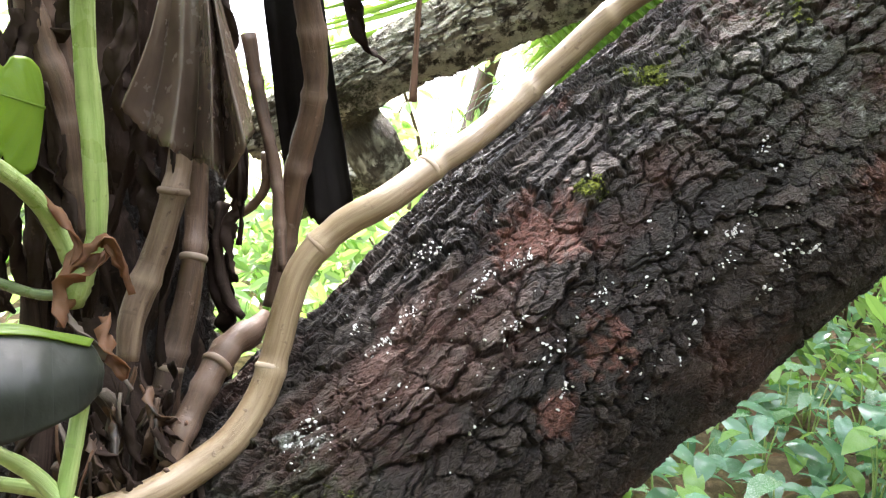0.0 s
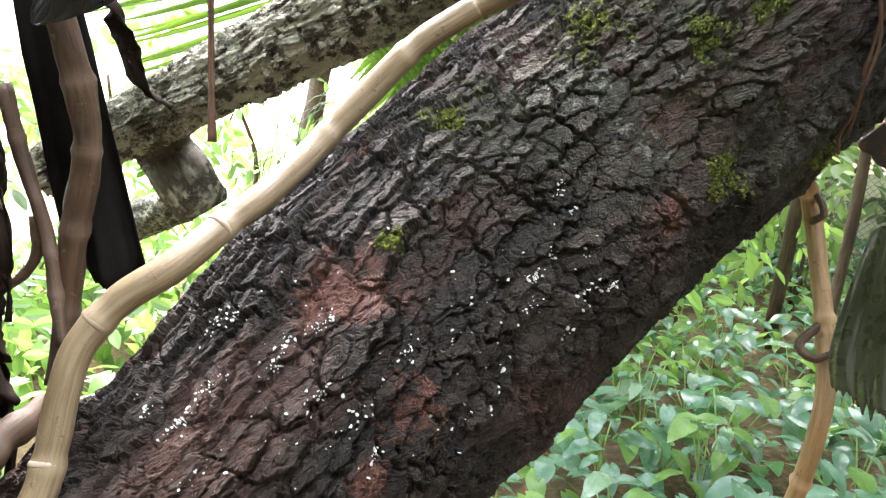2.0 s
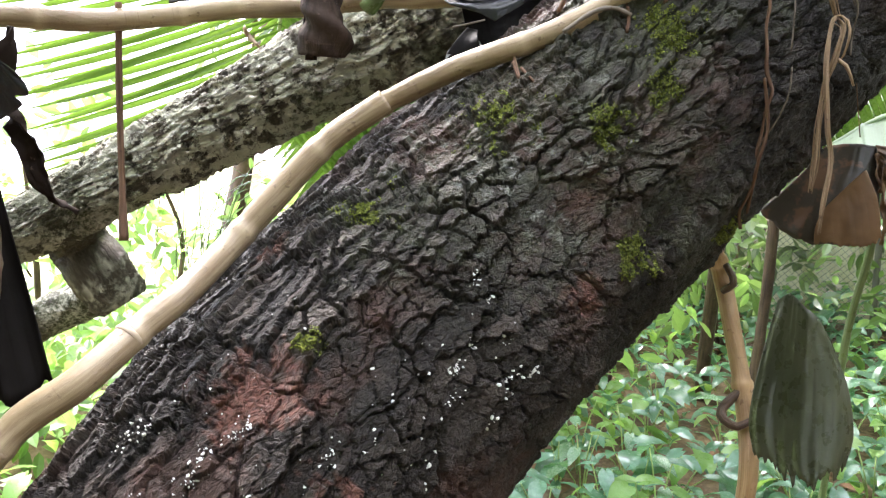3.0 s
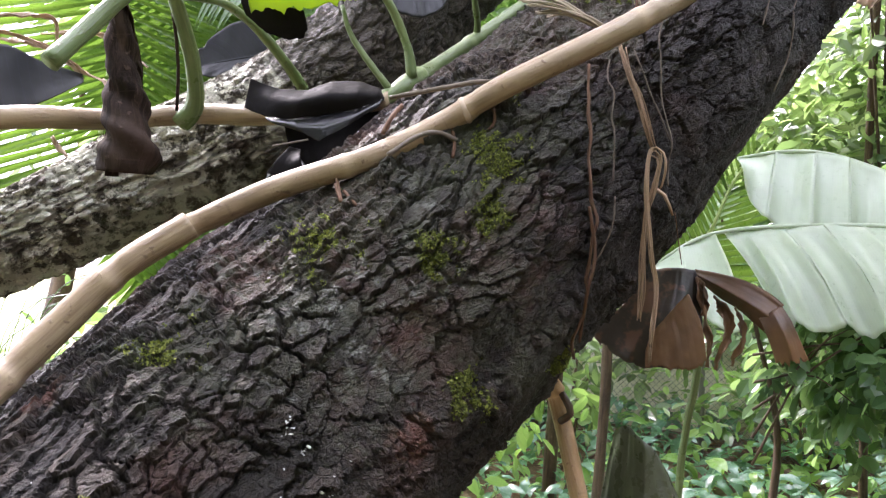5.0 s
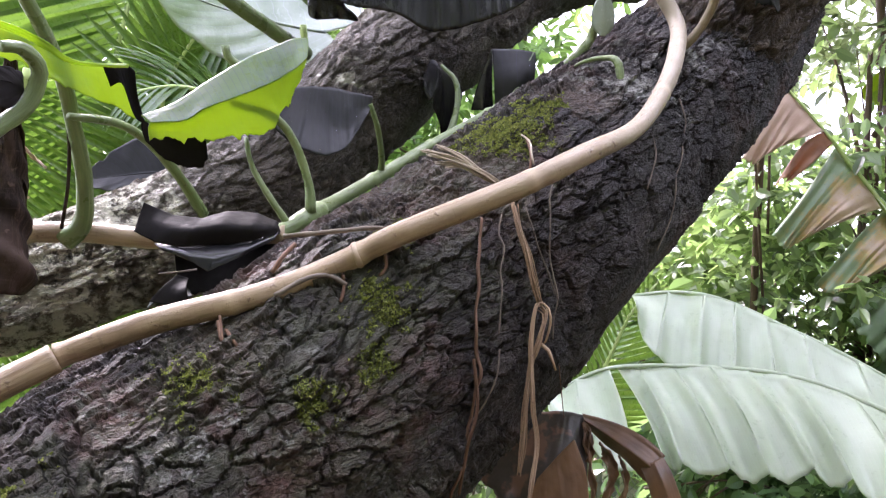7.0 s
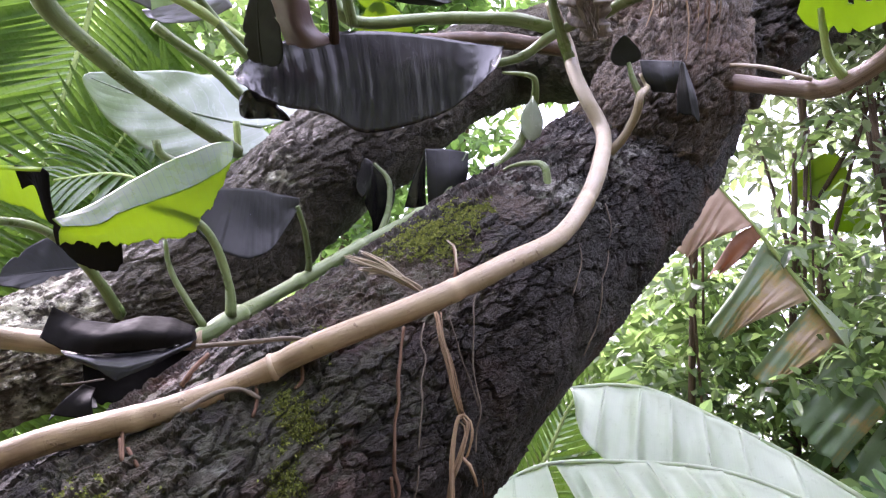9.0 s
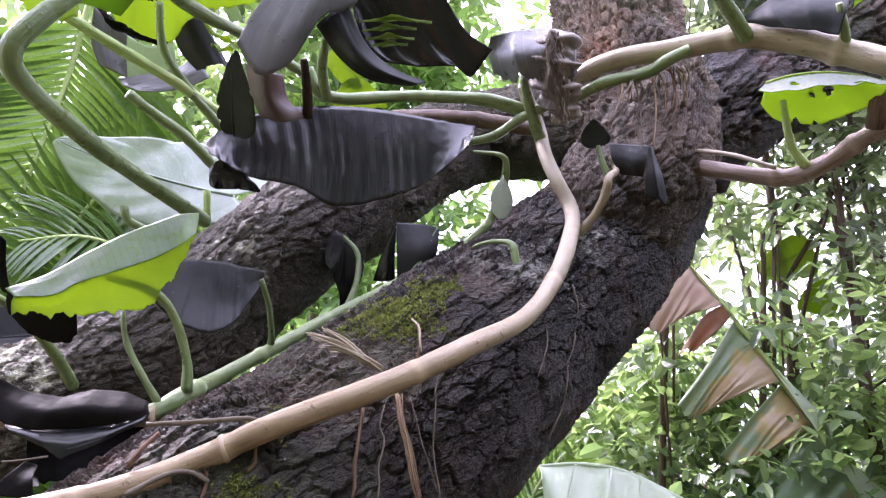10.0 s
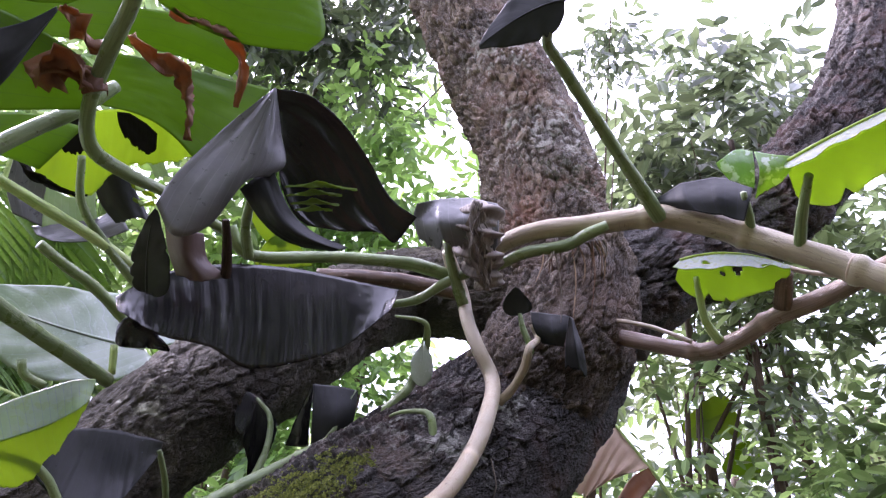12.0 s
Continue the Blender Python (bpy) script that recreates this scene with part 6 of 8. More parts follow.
STEMS = [
    ([(-0.388, 1.021, 1.053), (-0.388, 1.042, 1.109), (-0.368, 1.075, 1.189), (-0.350, 1.100, 1.273), (-0.346, 1.122, 1.341), (-0.335, 1.152, 1.604)], [0.015, 0.0185, 0.0185, 0.0175, 0.016, 0.016], STEM_TAN, "ringed brown stem"),
    ([(-0.349, 1.060, 0.903), (-0.365, 1.097, 0.990), (-0.354, 1.137, 1.082), (-0.347, 1.164, 1.162), (-0.354, 1.205, 1.265), (-0.354, 1.242, 1.601)], [0.022, 0.02, 0.02, 0.018, 0.016, 0.016], STEM_BROWN, "ringed brown stem"),
    ([(-0.450, 1.045, 1.214), (-0.465, 1.052, 1.288), (-0.477, 1.057, 1.389), (-0.502, 1.045, 1.485), (-0.511, 1.034, 1.562)], [0.018, 0.018, 0.02, 0.018, 0.018], STEM_BROWN, "ringed brown stem"),
    ([(-0.485, 1.091, 1.194), (-0.494, 1.110, 1.325), (-0.512, 1.108, 1.452), (-0.513, 1.101, 1.572)], [0.022, 0.022, 0.024, 0.024], STEM_BROWN, "ringed brown stem"),
]
STEMS += [
    ([(-0.256, 1.270, 1.061), (-0.242, 1.302, 1.164), (-0.226, 1.306, 1.278), (-0.199, 1.301, 1.398), (-0.199, 1.292, 1.484), (-0.221, 1.277, 1.614)], [0.014, 0.018, 0.021, 0.02, 0.021, 0.021], STEM_BROWN, "brown stem"),
    ([(-0.313, 0.968, 0.930), (-0.303, 1.024, 0.984), (-0.278, 1.095, 1.049), (-0.257, 1.139, 1.061), (-0.245, 1.190, 1.072)], [0.015, 0.018, 0.021, 0.02, 0.012], STEM_BROWN, "old cut stem"),
    ([(-0.472, 0.926, 0.886), (-0.490, 0.987, 1.012), (-0.513, 1.029, 1.152), (-0.517, 1.060, 1.298), (-0.523, 1.064, 1.546)], [0.02, 0.018, 0.015, 0.015, 0.015], HUSK, "dark stem"),
    ([(-0.424, 1.040, 0.820), (-0.460, 1.165, 1.029), (-0.504, 1.233, 1.279), (-0.482, 1.249, 1.580)], [0.06, 0.06, 0.065, 0.07], HUSK, "dark fibrous husk"),
]
STEMS += [
    ([(-0.368, 1.105, 0.785), (-0.418, 1.223, 1.012), (-0.451, 1.300, 1.274), (-0.445, 1.328, 1.592)], [0.05, 0.05, 0.06, 0.06], HUSK, "dark fibrous husk"),
    ([(-0.308, 1.317, 1.496), (-0.285, 1.302, 1.392), (-0.254, 1.280, 1.288), (-0.241, 1.258, 1.202), (-0.230, 1.233, 1.134)], [0.012, 0.011, 0.01, 0.01, 0.008], STEM_BROWN, ""),
    ([(-0.272, 1.289, 1.314), (-0.273, 1.292, 1.258), (-0.302, 1.298, 1.218), (-0.341, 1.303, 1.196)], [0.008, 0.008, 0.007, 0.006], STEM_BROWN, ""),
    ([(-0.341, 1.288, 1.227), (-0.340, 1.255, 1.168), (-0.319, 1.230, 1.092), (-0.286, 1.208, 1.063)], [0.01, 0.008, 0.01, 0.006], HUSK, ""),
]
STEMS += [
    ([(-0.190, 0.800, 0.837), (-0.207, 0.845, 0.865), (-0.233, 0.892, 0.887), (-0.250, 0.929, 0.894)], [0.005, 0.006, 0.006, 0.005], ROOT, "hanging root"),
    ([(-0.247, 0.760, 0.845), (-0.293, 0.801, 0.883), (-0.320, 0.832, 0.903), (-0.343, 0.869, 0.915)], [0.006, 0.0065, 0.006, 0.005], ROOT, "hanging root"),
]
for pts, rad, mat, lab in STEMS:
    stalk(thicket, pts, rad, mat, lab, "stem", sides=14, nodes=() if mat in (ROOT, HUSK) else (0.2, 0.42, 0.63, 0.8), swell=0.14, wobble=0.05 if mat is not HUSK else 0.2, seed=int(rad[0] * 9000) + len(pts))
rings(thicket, [(-0.349, 1.060, 0.903), (-0.365, 1.097, 0.990), (-0.354, 1.137, 1.082), (-0.347, 1.164, 1.162), (-0.354, 1.205, 1.265), (-0.354, 1.242, 1.601)], 0.0195, (0.17, 0.39), OLD_NODE, 11)
rings(thicket, [(-0.388, 1.021, 1.053), (-0.388, 1.042, 1.109), (-0.368, 1.075, 1.189), (-0.350, 1.100, 1.273), (-0.346, 1.122, 1.341), (-0.335, 1.152, 1.604)], 0.0205, (0.42,), OLD_NODE, 12)
rings(thicket, [(-0.313, 0.968, 0.930), (-0.303, 1.024, 0.984), (-0.278, 1.095, 1.049), (-0.257, 1.139, 1.061), (-0.245, 1.190, 1.072)], 0.022, (0.55,), OLD_NODE, 13)
STALKS = [
    ([(-0.429, 0.963, 1.176), (-0.410, 0.984, 1.215), (-0.404, 0.986, 1.258), (-0.406, 0.988, 1.348), (-0.408, 0.982, 1.447), (-0.397, 0.959, 1.558)], [0.012, 0.012, 0.013, 0.0145, 0.0135, 0.0125], STEM_LIME),
    ([(-0.433, 0.979, 1.193), (-0.449, 0.962, 1.253), (-0.456, 0.920, 1.299), (-0.477, 0.856, 1.349)], [0.011, 0.011, 0.011, 0.01], STEM_LIME),
    ([(-0.359, 0.787, 0.979), (-0.360, 0.820, 1.034), (-0.360, 0.835, 1.064), (-0.354, 0.837, 1.087)], [0.01, 0.0095, 0.009, 0.007], STEM_LIME),
    ([(-0.354, 0.789, 0.978), (-0.389, 0.792, 1.014), (-0.421, 0.786, 1.038), (-0.449, 0.778, 1.056)], [0.009, 0.009, 0.008, 0.008], STEM_LIME),
]
STALKS += [
    ([(-0.359, 0.834, 0.951), (-0.409, 0.823, 0.978), (-0.467, 0.798, 0.998)], 0.008, STEM_LIME),
    ([(-0.433, 0.990, 1.153), (-0.487, 0.983, 1.152), (-0.563, 0.969, 1.180)], 0.007, STEM_GREEN),
]
for pts, rad, mat in STALKS:
    stalk(thicket, pts, rad, mat, "", "petiole", sides=14)
attach("node", tube("node", [(-0.431, 0.965, 1.146), (-0.426, 0.964, 1.172), (-0.417, 0.978, 1.205)], [0.014, 0.022, 0.016], 12, 0.006, 0.06), STEM_LIME, thicket)
torn_strip(thicket, [(-0.427, 0.934, 1.191), (-0.410, 0.951, 1.219), (-0.386, 0.966, 1.235), (-0.367, 0.968, 1.207), (-0.352, 0.963, 1.166)], 0.011, "curled dry brown sheath", 7)
torn_strip(thicket, [(-0.376, 0.944, 1.142), (-0.358, 0.917, 1.109), (-0.340, 0.912, 1.077)], 0.012, "", 8)
folded(thicket, [[(-0.330, 1.041, 1.567), (-0.344, 1.010, 1.472), (-0.366, 0.977, 1.391)], [(-0.321, 1.044, 1.568), (-0.339, 1.045, 1.453), (-0.355, 1.023, 1.358)], [(-0.310, 1.048, 1.569), (-0.309, 1.024, 1.448), (-0.310, 0.985, 1.343)], [(-0.297, 1.052, 1.570), (-0.296, 1.049, 1.449), (-0.301, 1.040, 1.325)], [(-0.290, 1.055, 1.571), (-0.270, 1.016, 1.456), (-0.261, 0.990, 1.325)], [(-0.289, 1.055, 1.571), (-0.273, 1.057, 1.443), (-0.264, 1.049, 1.302)], [(-0.286, 1.056, 1.571), (-0.255, 1.021, 1.464), (-0.221, 0.994, 1.351)], [(-0.284, 1.057, 1.572), (-0.252, 1.053, 1.465), (-0.227, 1.057, 1.366)]], LEAF_UMBER, LEAF_UMBER, "black wet pleated leaf hanging down", seed=50, ribs=6, fray=0.02)
folded(thicket, [[(-0.307, 1.360, 1.681), (-0.280, 1.366, 1.419), (-0.257, 1.361, 1.279)], [(-0.243, 1.334, 1.679), (-0.213, 1.328, 1.378), (-0.190, 1.308, 1.190)], [(-0.219, 1.349, 1.683), (-0.168, 1.357, 1.388), (-0.134, 1.344, 1.226)]], LEAF_BLACK, LEAF_BLACK, "black leaf hanging down to a point", seed=51, bow=0.03, ribs=8, fray=0.05, crimp=0.012)
folded(thicket, [[(-0.443, 0.774, 1.177), (-0.409, 0.717, 1.141), (-0.404, 0.702, 1.080)], [(-0.397, 0.801, 1.173), (-0.369, 0.752, 1.134), (-0.368, 0.740, 1.083)], [(-0.369, 0.825, 1.161), (-0.347, 0.788, 1.130), (-0.345, 0.768, 1.088)], [(-0.350, 0.842, 1.148), (-0.335, 0.815, 1.122), (-0.335, 0.800, 1.090)], [(-0.337, 0.848, 1.120), (-0.331, 0.836, 1.112), (-0.332, 0.829, 1.097)]], LEAF_SLATE, LEAF_SLATE, "wet dark grey leaf with a green rim", seed=52, soft=True, ribs=4)
folded(thicket, [[(-0.444, 0.776, 1.184), (-0.393, 0.805, 1.175), (-0.345, 0.845, 1.149)], [(-0.437, 0.765, 1.178), (-0.387, 0.794, 1.170), (-0.344, 0.832, 1.145)]], LEAF_UNDER, LEAF_UNDER, "green rim of the grey leaf", seed=55, soft=True, ribs=4, name="leaf_rim")
blade(thicket, (-0.452, 0.968, 1.386), (-0.471, 0.923, 1.400), (-0.511, 0.863, 1.422), (-0.475, 0.946, 1.443), (-0.471, 0.915, 1.325), LEAF_UNDER, LEAF_UNDER, "bright green backlit leaf", seed=53, lobe=0, power=0.9, bites=6, pleat=0.012)
blade(thicket, (-0.151, 1.192, 1.683), (-0.179, 1.188, 1.635), (-0.219, 1.178, 1.574), (-0.206, 1.179, 1.653), (-0.132, 1.223, 1.612), LEAF_DARK, LEAF_DARK, "black leaf", seed=54, lobe=0, pleat=0.011)
torn_strip(thicket, [(-0.164, 1.389, 1.738), (-0.175, 1.395, 1.659), (-0.157, 1.403, 1.562), (-0.137, 1.406, 1.502), (-0.096, 1.412, 1.467)], 0.016, "ragged black dead strip", 9, HUSK)
stalk(thicket, [(-0.049, 1.604, 1.813), (-0.058, 1.622, 1.643), (-0.061, 1.621, 1.492), (-0.062, 1.613, 1.395)], [0.006, 0.006, 0.006, 0.009], ROOT, "hanging dry strand", "dry_strand")

MASS = [(-0.396, 0.859, 0.486)+(0.17,), (-0.462, 1.018, 0.642)+(0.16,), (-0.502, 1.187, 0.832)+(0.15,), (-0.501, 1.307, 1.097)+(0.14,), (-0.515, 1.365, 1.311)+(0.14,), (-0.510, 1.393, 1.544)+(0.14,), (-0.497, 1.396, 1.720)+(0.13,)]
me, *_ = bark_tube("root_mass", MASS, 0.007, 150, plate=(0.12, 0.012), depth=0.02, seed=51, crack_width=0.006, lump=0.05)
attach("root_mass", me, BARK, thicket, "dark mass of matted old roots and husks")
rg = random.Random(37)
for k in range(46):
    b0 = np.array((-0.494, 0.899, 0.944)) + (np.array((-0.286, 0.990, 0.931)) - np.array((-0.494, 0.899, 0.944))) * rg.random()
    b0 = b0 + np.array([0, rg.uniform(-0.09, 0.12), rg.uniform(-0.25, 0.12)])
    w = [np.array([rg.uniform(-0.05, 0.05), rg.uniform(-0.03, 0.03), rg.uniform(-0.13, -0.02)]) for _ in range(3)]
    stalk(thicket, [b0, b0 + w[0], b0 + w[0] + w[1], b0 + w[0] + w[1] + w[2]], [0.006 * rg.uniform(0.5, 1.3)] * 3 + [0.002], rg.choice([ROOT, ROOT_GREY, HUSK, STEM_BROWN]), "", "root", sides=7, step=0.014, wobble=0.15, seed=k)
rg = random.Random(31)
for k in range(34):
    x, d = rg.uniform(20, 430), rg.uniform(1.05, 1.35)
    y0 = rg.uniform(-0.2, 0.5)
    top = np.array((-0.573, 1.095, 1.512)) + (np.array((-0.265, 1.222, 1.541)) - np.array((-0.573, 1.095, 1.512))) * (x / 460)
    top = top + np.array([0, (d - 1.2) * 1.2, -y0 * 0.45])
    L = rg.uniform(0.15, 0.45)
    sw = rg.uniform(-0.06, 0.06)
    torn_strip(thicket, [top, top + [sw * 0.3, 0.01, -L * 0.4], top + [sw, -0.01, -L * 0.7], top + [sw * 0.7, 0, -L]], rg.uniform(0.008, 0.02), "", 100 + k, HUSK)
# torn husks and roots before the foot of the thicket
rg = random.Random(91)
CLUTTER = [np.array(p) for p in ((-0.475, 0.894, 1.077), (-0.320, 1.057, 1.040), (-0.390, 0.725, 0.870), (-0.227, 0.810, 0.831))]
for k in range(110):
    u, q = rg.random(), rg.random()
    if u > 0.55 and q > 0.3:
        continue
    p = (CLUTTER[0] * (1 - u) + CLUTTER[1] * u) * (1 - q) + (CLUTTER[2] * (1 - u) + CLUTTER[3] * u) * q + np.array([0, rg.uniform(-0.02, 0.03), 0])
    L, sw, tw = rg.uniform(0.05, 0.17), rg.uniform(-0.07, 0.07), rg.uniform(-0.02, 0.02)
    pts = [p, p + [sw * 0.4, tw, -L * 0.35], p + [sw * 0.8, -tw, -L * 0.7], p + [sw * 0.7, 0, -L]]
    if k % 3:
        torn_strip(thicket, pts, rg.uniform(0.004, 0.011), "", 300 + k, rg.choice([HUSK, HUSK, HUSK, STEM_BROWN, LEAF_OLD]))
    else:
        stalk(thicket, pts, [rg.uniform(0.0015, 0.0035)] * 3 + [0.001], rg.choice([ROOT, STEM_BROWN, HUSK, ROOT_GREY]), "", "root", sides=6, step=0.014, wobble=0.15, seed=k)
torn_strip(thicket, [(-0.383, 0.973, 1.212), (-0.408, 0.957, 1.193), (-0.422, 0.939, 1.162), (-0.422, 0.928, 1.130)], 0.016, "curled dry brown sheath", 14)
torn_strip(thicket, [(-0.456, 0.943, 1.296), (-0.429, 0.951, 1.263), (-0.411, 0.953, 1.229), (-0.415, 0.944, 1.203)], 0.007, "", 15)
torn_strip(thicket, [(-0.431, 0.944, 1.153), (-0.405, 0.944, 1.118), (-0.372, 0.946, 1.083), (-0.347, 0.943, 1.049)], 0.006, "", 16, ROOT_GREY)
# ---- roots and fibres hanging on the trunk ----
def wavy(pts, amp, seed):
    """The line with small irregular bends."""
    line, s = along(spline(np.asarray(pts, float)), 0.03)
    return line + amp * np.random.RandomState(seed).normal(size=line.shape)


for k, (pts, rad, mat, lab) in enumerate([
    ([(0.972, 1.231, 1.911), (0.952, 1.202, 1.835), (0.947, 1.189, 1.788), (0.942, 1.183, 1.724), (0.949, 1.182, 1.662), (0.953, 1.186, 1.618), (0.954, 1.197, 1.591), (0.955, 1.206, 1.545), (0.953, 1.226, 1.480), (0.956, 1.240, 1.432)], 0.0027, ROOT, "thin reddish aerial root hanging down the trunk"),
    ([(1.008, 1.226, 1.925), (0.996, 1.199, 1.867), (0.987, 1.181, 1.809), (0.986, 1.176, 1.763), (0.984, 1.176, 1.722)], 0.0013, ROOT_GREY, "thin grey aerial root on the trunk"),
    ([(0.987, 1.176, 1.700), (0.983, 1.181, 1.664), (0.979, 1.192, 1.627), (0.967, 1.212, 1.572)], 0.0013, ROOT_GREY, "thin grey aerial root on the trunk"),
    ([(1.116, 1.217, 2.008), (1.100, 1.203, 1.929), (1.097, 1.195, 1.869), (1.105, 1.187, 1.812), (1.114, 1.193, 1.770), (1.119, 1.202, 1.718)], 0.0013, ROOT_GREY, "thin grey aerial root on the trunk"),
    ([(1.053, 1.211, 1.943), (1.064, 1.193, 1.884), (1.090, 1.188, 1.837), (1.107, 1.188, 1.798)], 0.0012, ROOT_GREY, "thin grey aerial root on the trunk"),
    ([(1.142, 1.212, 1.671), (1.154, 1.215, 1.632), (1.166, 1.218, 1.587)], 0.0008, ROOT, "thin dark aerial root under the trunk"),
    ([(1.523, 1.284, 2.272), (1.509, 1.257, 2.161), (1.466, 1.246, 2.065), (1.465, 1.253, 1.995), (1.435, 1.262, 1.922)], 0.0016, ROOT_GREY, "thin grey aerial root on the trunk"),
    ([(1.401, 1.253, 2.155), (1.397, 1.237, 2.110), (1.364, 1.228, 2.032)], 0.0016, ROOT_GREY, "thin grey aerial root on the trunk"),
]):
    ob = new("aerial_root", tube("aerial_root", wavy(pts, 0.0022, k), rad, 7, 0.006, 0.2, seed=len(pts)))
    ob.data.materials.append(mat)
    tagged(ob, lab, "root", "aerial roots on the trunk")
bundle = thing("fibre_bundle", "dry brown fibre bundle hanging in a knot from the vine", "dry fibre")
rg = random.Random(4)


def strands(parent, pts, many, spread, radius, material):
    """Loose fibres that follow one line."""
    for _ in range(many):
        off = np.array([rg.uniform(-1, 1) for _ in range(3)]) * spread
        line = [np.array(p) + off * rg.uniform(0.4, 1.3) + [rg.uniform(-1, 1) * spread * 0.35 for _ in range(3)] for p in pts]
        stalk(parent, line, [radius * rg.uniform(0.7, 1.3)] * (len(pts) - 1) + [radius * 0.5], material, "", "fibre", sides=6)


strands(bundle, [(1.036, 1.224, 1.945), (1.033, 1.201, 1.900), (1.038, 1.182, 1.856), (1.047, 1.177, 1.814), (1.069, 1.184, 1.778)], 11, 0.0055, 0.0013, FIBRE)
strands(bundle, [(1.071, 1.183, 1.775), (1.055, 1.178, 1.764), (1.047, 1.172, 1.703), (1.052, 1.172, 1.639), (1.062, 1.176, 1.593), (1.073, 1.178, 1.546), (1.065, 1.177, 1.482), (1.064, 1.182, 1.429)], 7, 0.0035, 0.0013, FIBRE)
strands(bundle, [(1.074, 1.181, 1.771), (1.074, 1.170, 1.756), (1.064, 1.170, 1.713), (1.056, 1.181, 1.667), (1.056, 1.188, 1.602), (1.060, 1.195, 1.545), (1.058, 1.198, 1.498)], 8, 0.0055, 0.0012, FIBRE)
strands(bundle, [(1.068, 1.185, 1.778), (1.071, 1.164, 1.773), (1.075, 1.157, 1.750), (1.075, 1.167, 1.718), (1.073, 1.177, 1.706)], 2, 0.002, 0.0016, FIBRE)
stalk(bundle, [(1.068, 1.174, 1.710), (1.076, 1.161, 1.697), (1.092, 1.162, 1.668)], [0.003, 0.003, 0.002], FIBRE, "", "fibre", sides=6)
tuft = thing("dry_fibre_tuft", "splayed tuft of pale dry fibres on the trunk", "dry fibre")
strands(tuft, [(1.021, 1.260, 1.989), (0.988, 1.261, 1.999), (0.950, 1.298, 2.024), (0.913, 1.340, 2.039)], 4, 0.0045, 0.0021, VINE_PALE)
strands(tuft, [(1.021, 1.260, 1.989), (0.988, 1.261, 1.999), (0.956, 1.295, 2.020), (0.926, 1.334, 2.032)], 4, 0.0045, 0.0021, VINE_PALE)
strands(tuft, [(1.021, 1.260, 1.989), (0.988, 1.261, 1.999), (0.962, 1.293, 2.014), (0.939, 1.331, 2.019)], 4, 0.0045, 0.0021, VINE_PALE)
strands(tuft, [(1.021, 1.260, 1.989), (0.988, 1.261, 1.999), (0.970, 1.288, 2.012), (0.956, 1.322, 2.014)], 4, 0.0045, 0.0021, VINE_PALE)
strands(tuft, [(1.021, 1.260, 1.989), (0.988, 1.261, 1.999), (0.960, 1.289, 2.028), (0.935, 1.323, 2.047)], 4, 0.0045, 0.0021, VINE_PALE)
stalk(tuft, [(1.103, 1.299, 2.101), (1.100, 1.269, 2.081), (1.089, 1.249, 2.054), (1.085, 1.236, 2.028)], 0.0018, VINE_PALE, "", "fibre", sides=6)
# short clasping roots under the vine
for k, pts in enumerate([
    [(0.812, 1.258, 1.833), (0.813, 1.254, 1.810), (0.803, 1.255, 1.796)], [(0.751, 1.280, 1.800), (0.752, 1.272, 1.773), (0.744, 1.262, 1.750)],
    [(0.651, 1.297, 1.751), (0.694, 1.286, 1.781), (0.728, 1.281, 1.789), (0.756, 1.272, 1.778)], [(0.587, 1.353, 1.708), (0.587, 1.326, 1.679)],
    [(0.594, 1.332, 1.696), (0.605, 1.304, 1.672)], [(1.126, 1.311, 2.100), (1.099, 1.262, 2.054), (1.090, 1.252, 2.013)],
    [(0.681, 1.363, 1.853), (0.736, 1.311, 1.862), (0.797, 1.275, 1.874), (0.822, 1.260, 1.871)], [(0.658, 1.336, 1.789), (0.673, 1.335, 1.817), (0.701, 1.362, 1.842)],
    [(0.591, 1.360, 1.717), (0.588, 1.324, 1.678)], [(0.935, 1.173, 1.677), (0.952, 1.180, 1.603), (0.947, 1.192, 1.544), (0.978, 1.254, 1.459)],
]):
    ob = new("clasping_root", tube("clasping_root", pts, 0.0038 if k in (2, 6, 7) else 0.0028, 7, 0.006, 0.1, seed=k))
    ob.data.materials.append(ROOT_GREY if k in (2, 6) else ROOT)
    tagged(ob, "short curling root under the vine stem", "root", "clasping roots")

# ---- the stem and withered leaves to the right of the trunk ----
right_vine = thing("hanging_stem", "tan jointed stem hanging behind the trunk with a withered dark leaf", "vine")
RS = [(0.963, 1.364, 1.425), (1.059, 1.440, 1.336), (1.060, 1.388, 1.222), (1.050, 1.322, 1.086), (1.018, 1.260, 0.960), (1.004, 1.296, 0.720), (0.960, 1.275, 0.637), (0.838, 1.227, 0.401)]
attach("stem", tube("stem", RS, 0.017, 14, 0.008, 0.02, (0.12, 0.33, 0.6), 0.3, 9), STEM_ORANGE, right_vine)
folded(right_vine, [[(1.064, 1.266, 1.300), (1.035, 1.268, 1.190), (1.007, 1.252, 1.092), (1.002, 1.231, 1.038)], [(1.060, 1.233, 1.318), (1.045, 1.221, 1.192), (1.023, 1.197, 1.091), (1.017, 1.169, 1.022)], [(1.058, 1.197, 1.305), (1.055, 1.172, 1.196), (1.038, 1.147, 1.098), (1.026, 1.118, 1.022)], [(1.074, 1.182, 1.288), (1.083, 1.146, 1.192), (1.073, 1.119, 1.106), (1.053, 1.102, 1.038)], [(1.106, 1.187, 1.249), (1.117, 1.148, 1.169), (1.111, 1.124, 1.100), (1.091, 1.116, 1.047)]], LEAF_OLIVE, LEAF_OLIVE, "withered olive leaf hanging from the stem", seed=60, soft=True, ribs=10, crimp=0.008, fray=0.1)

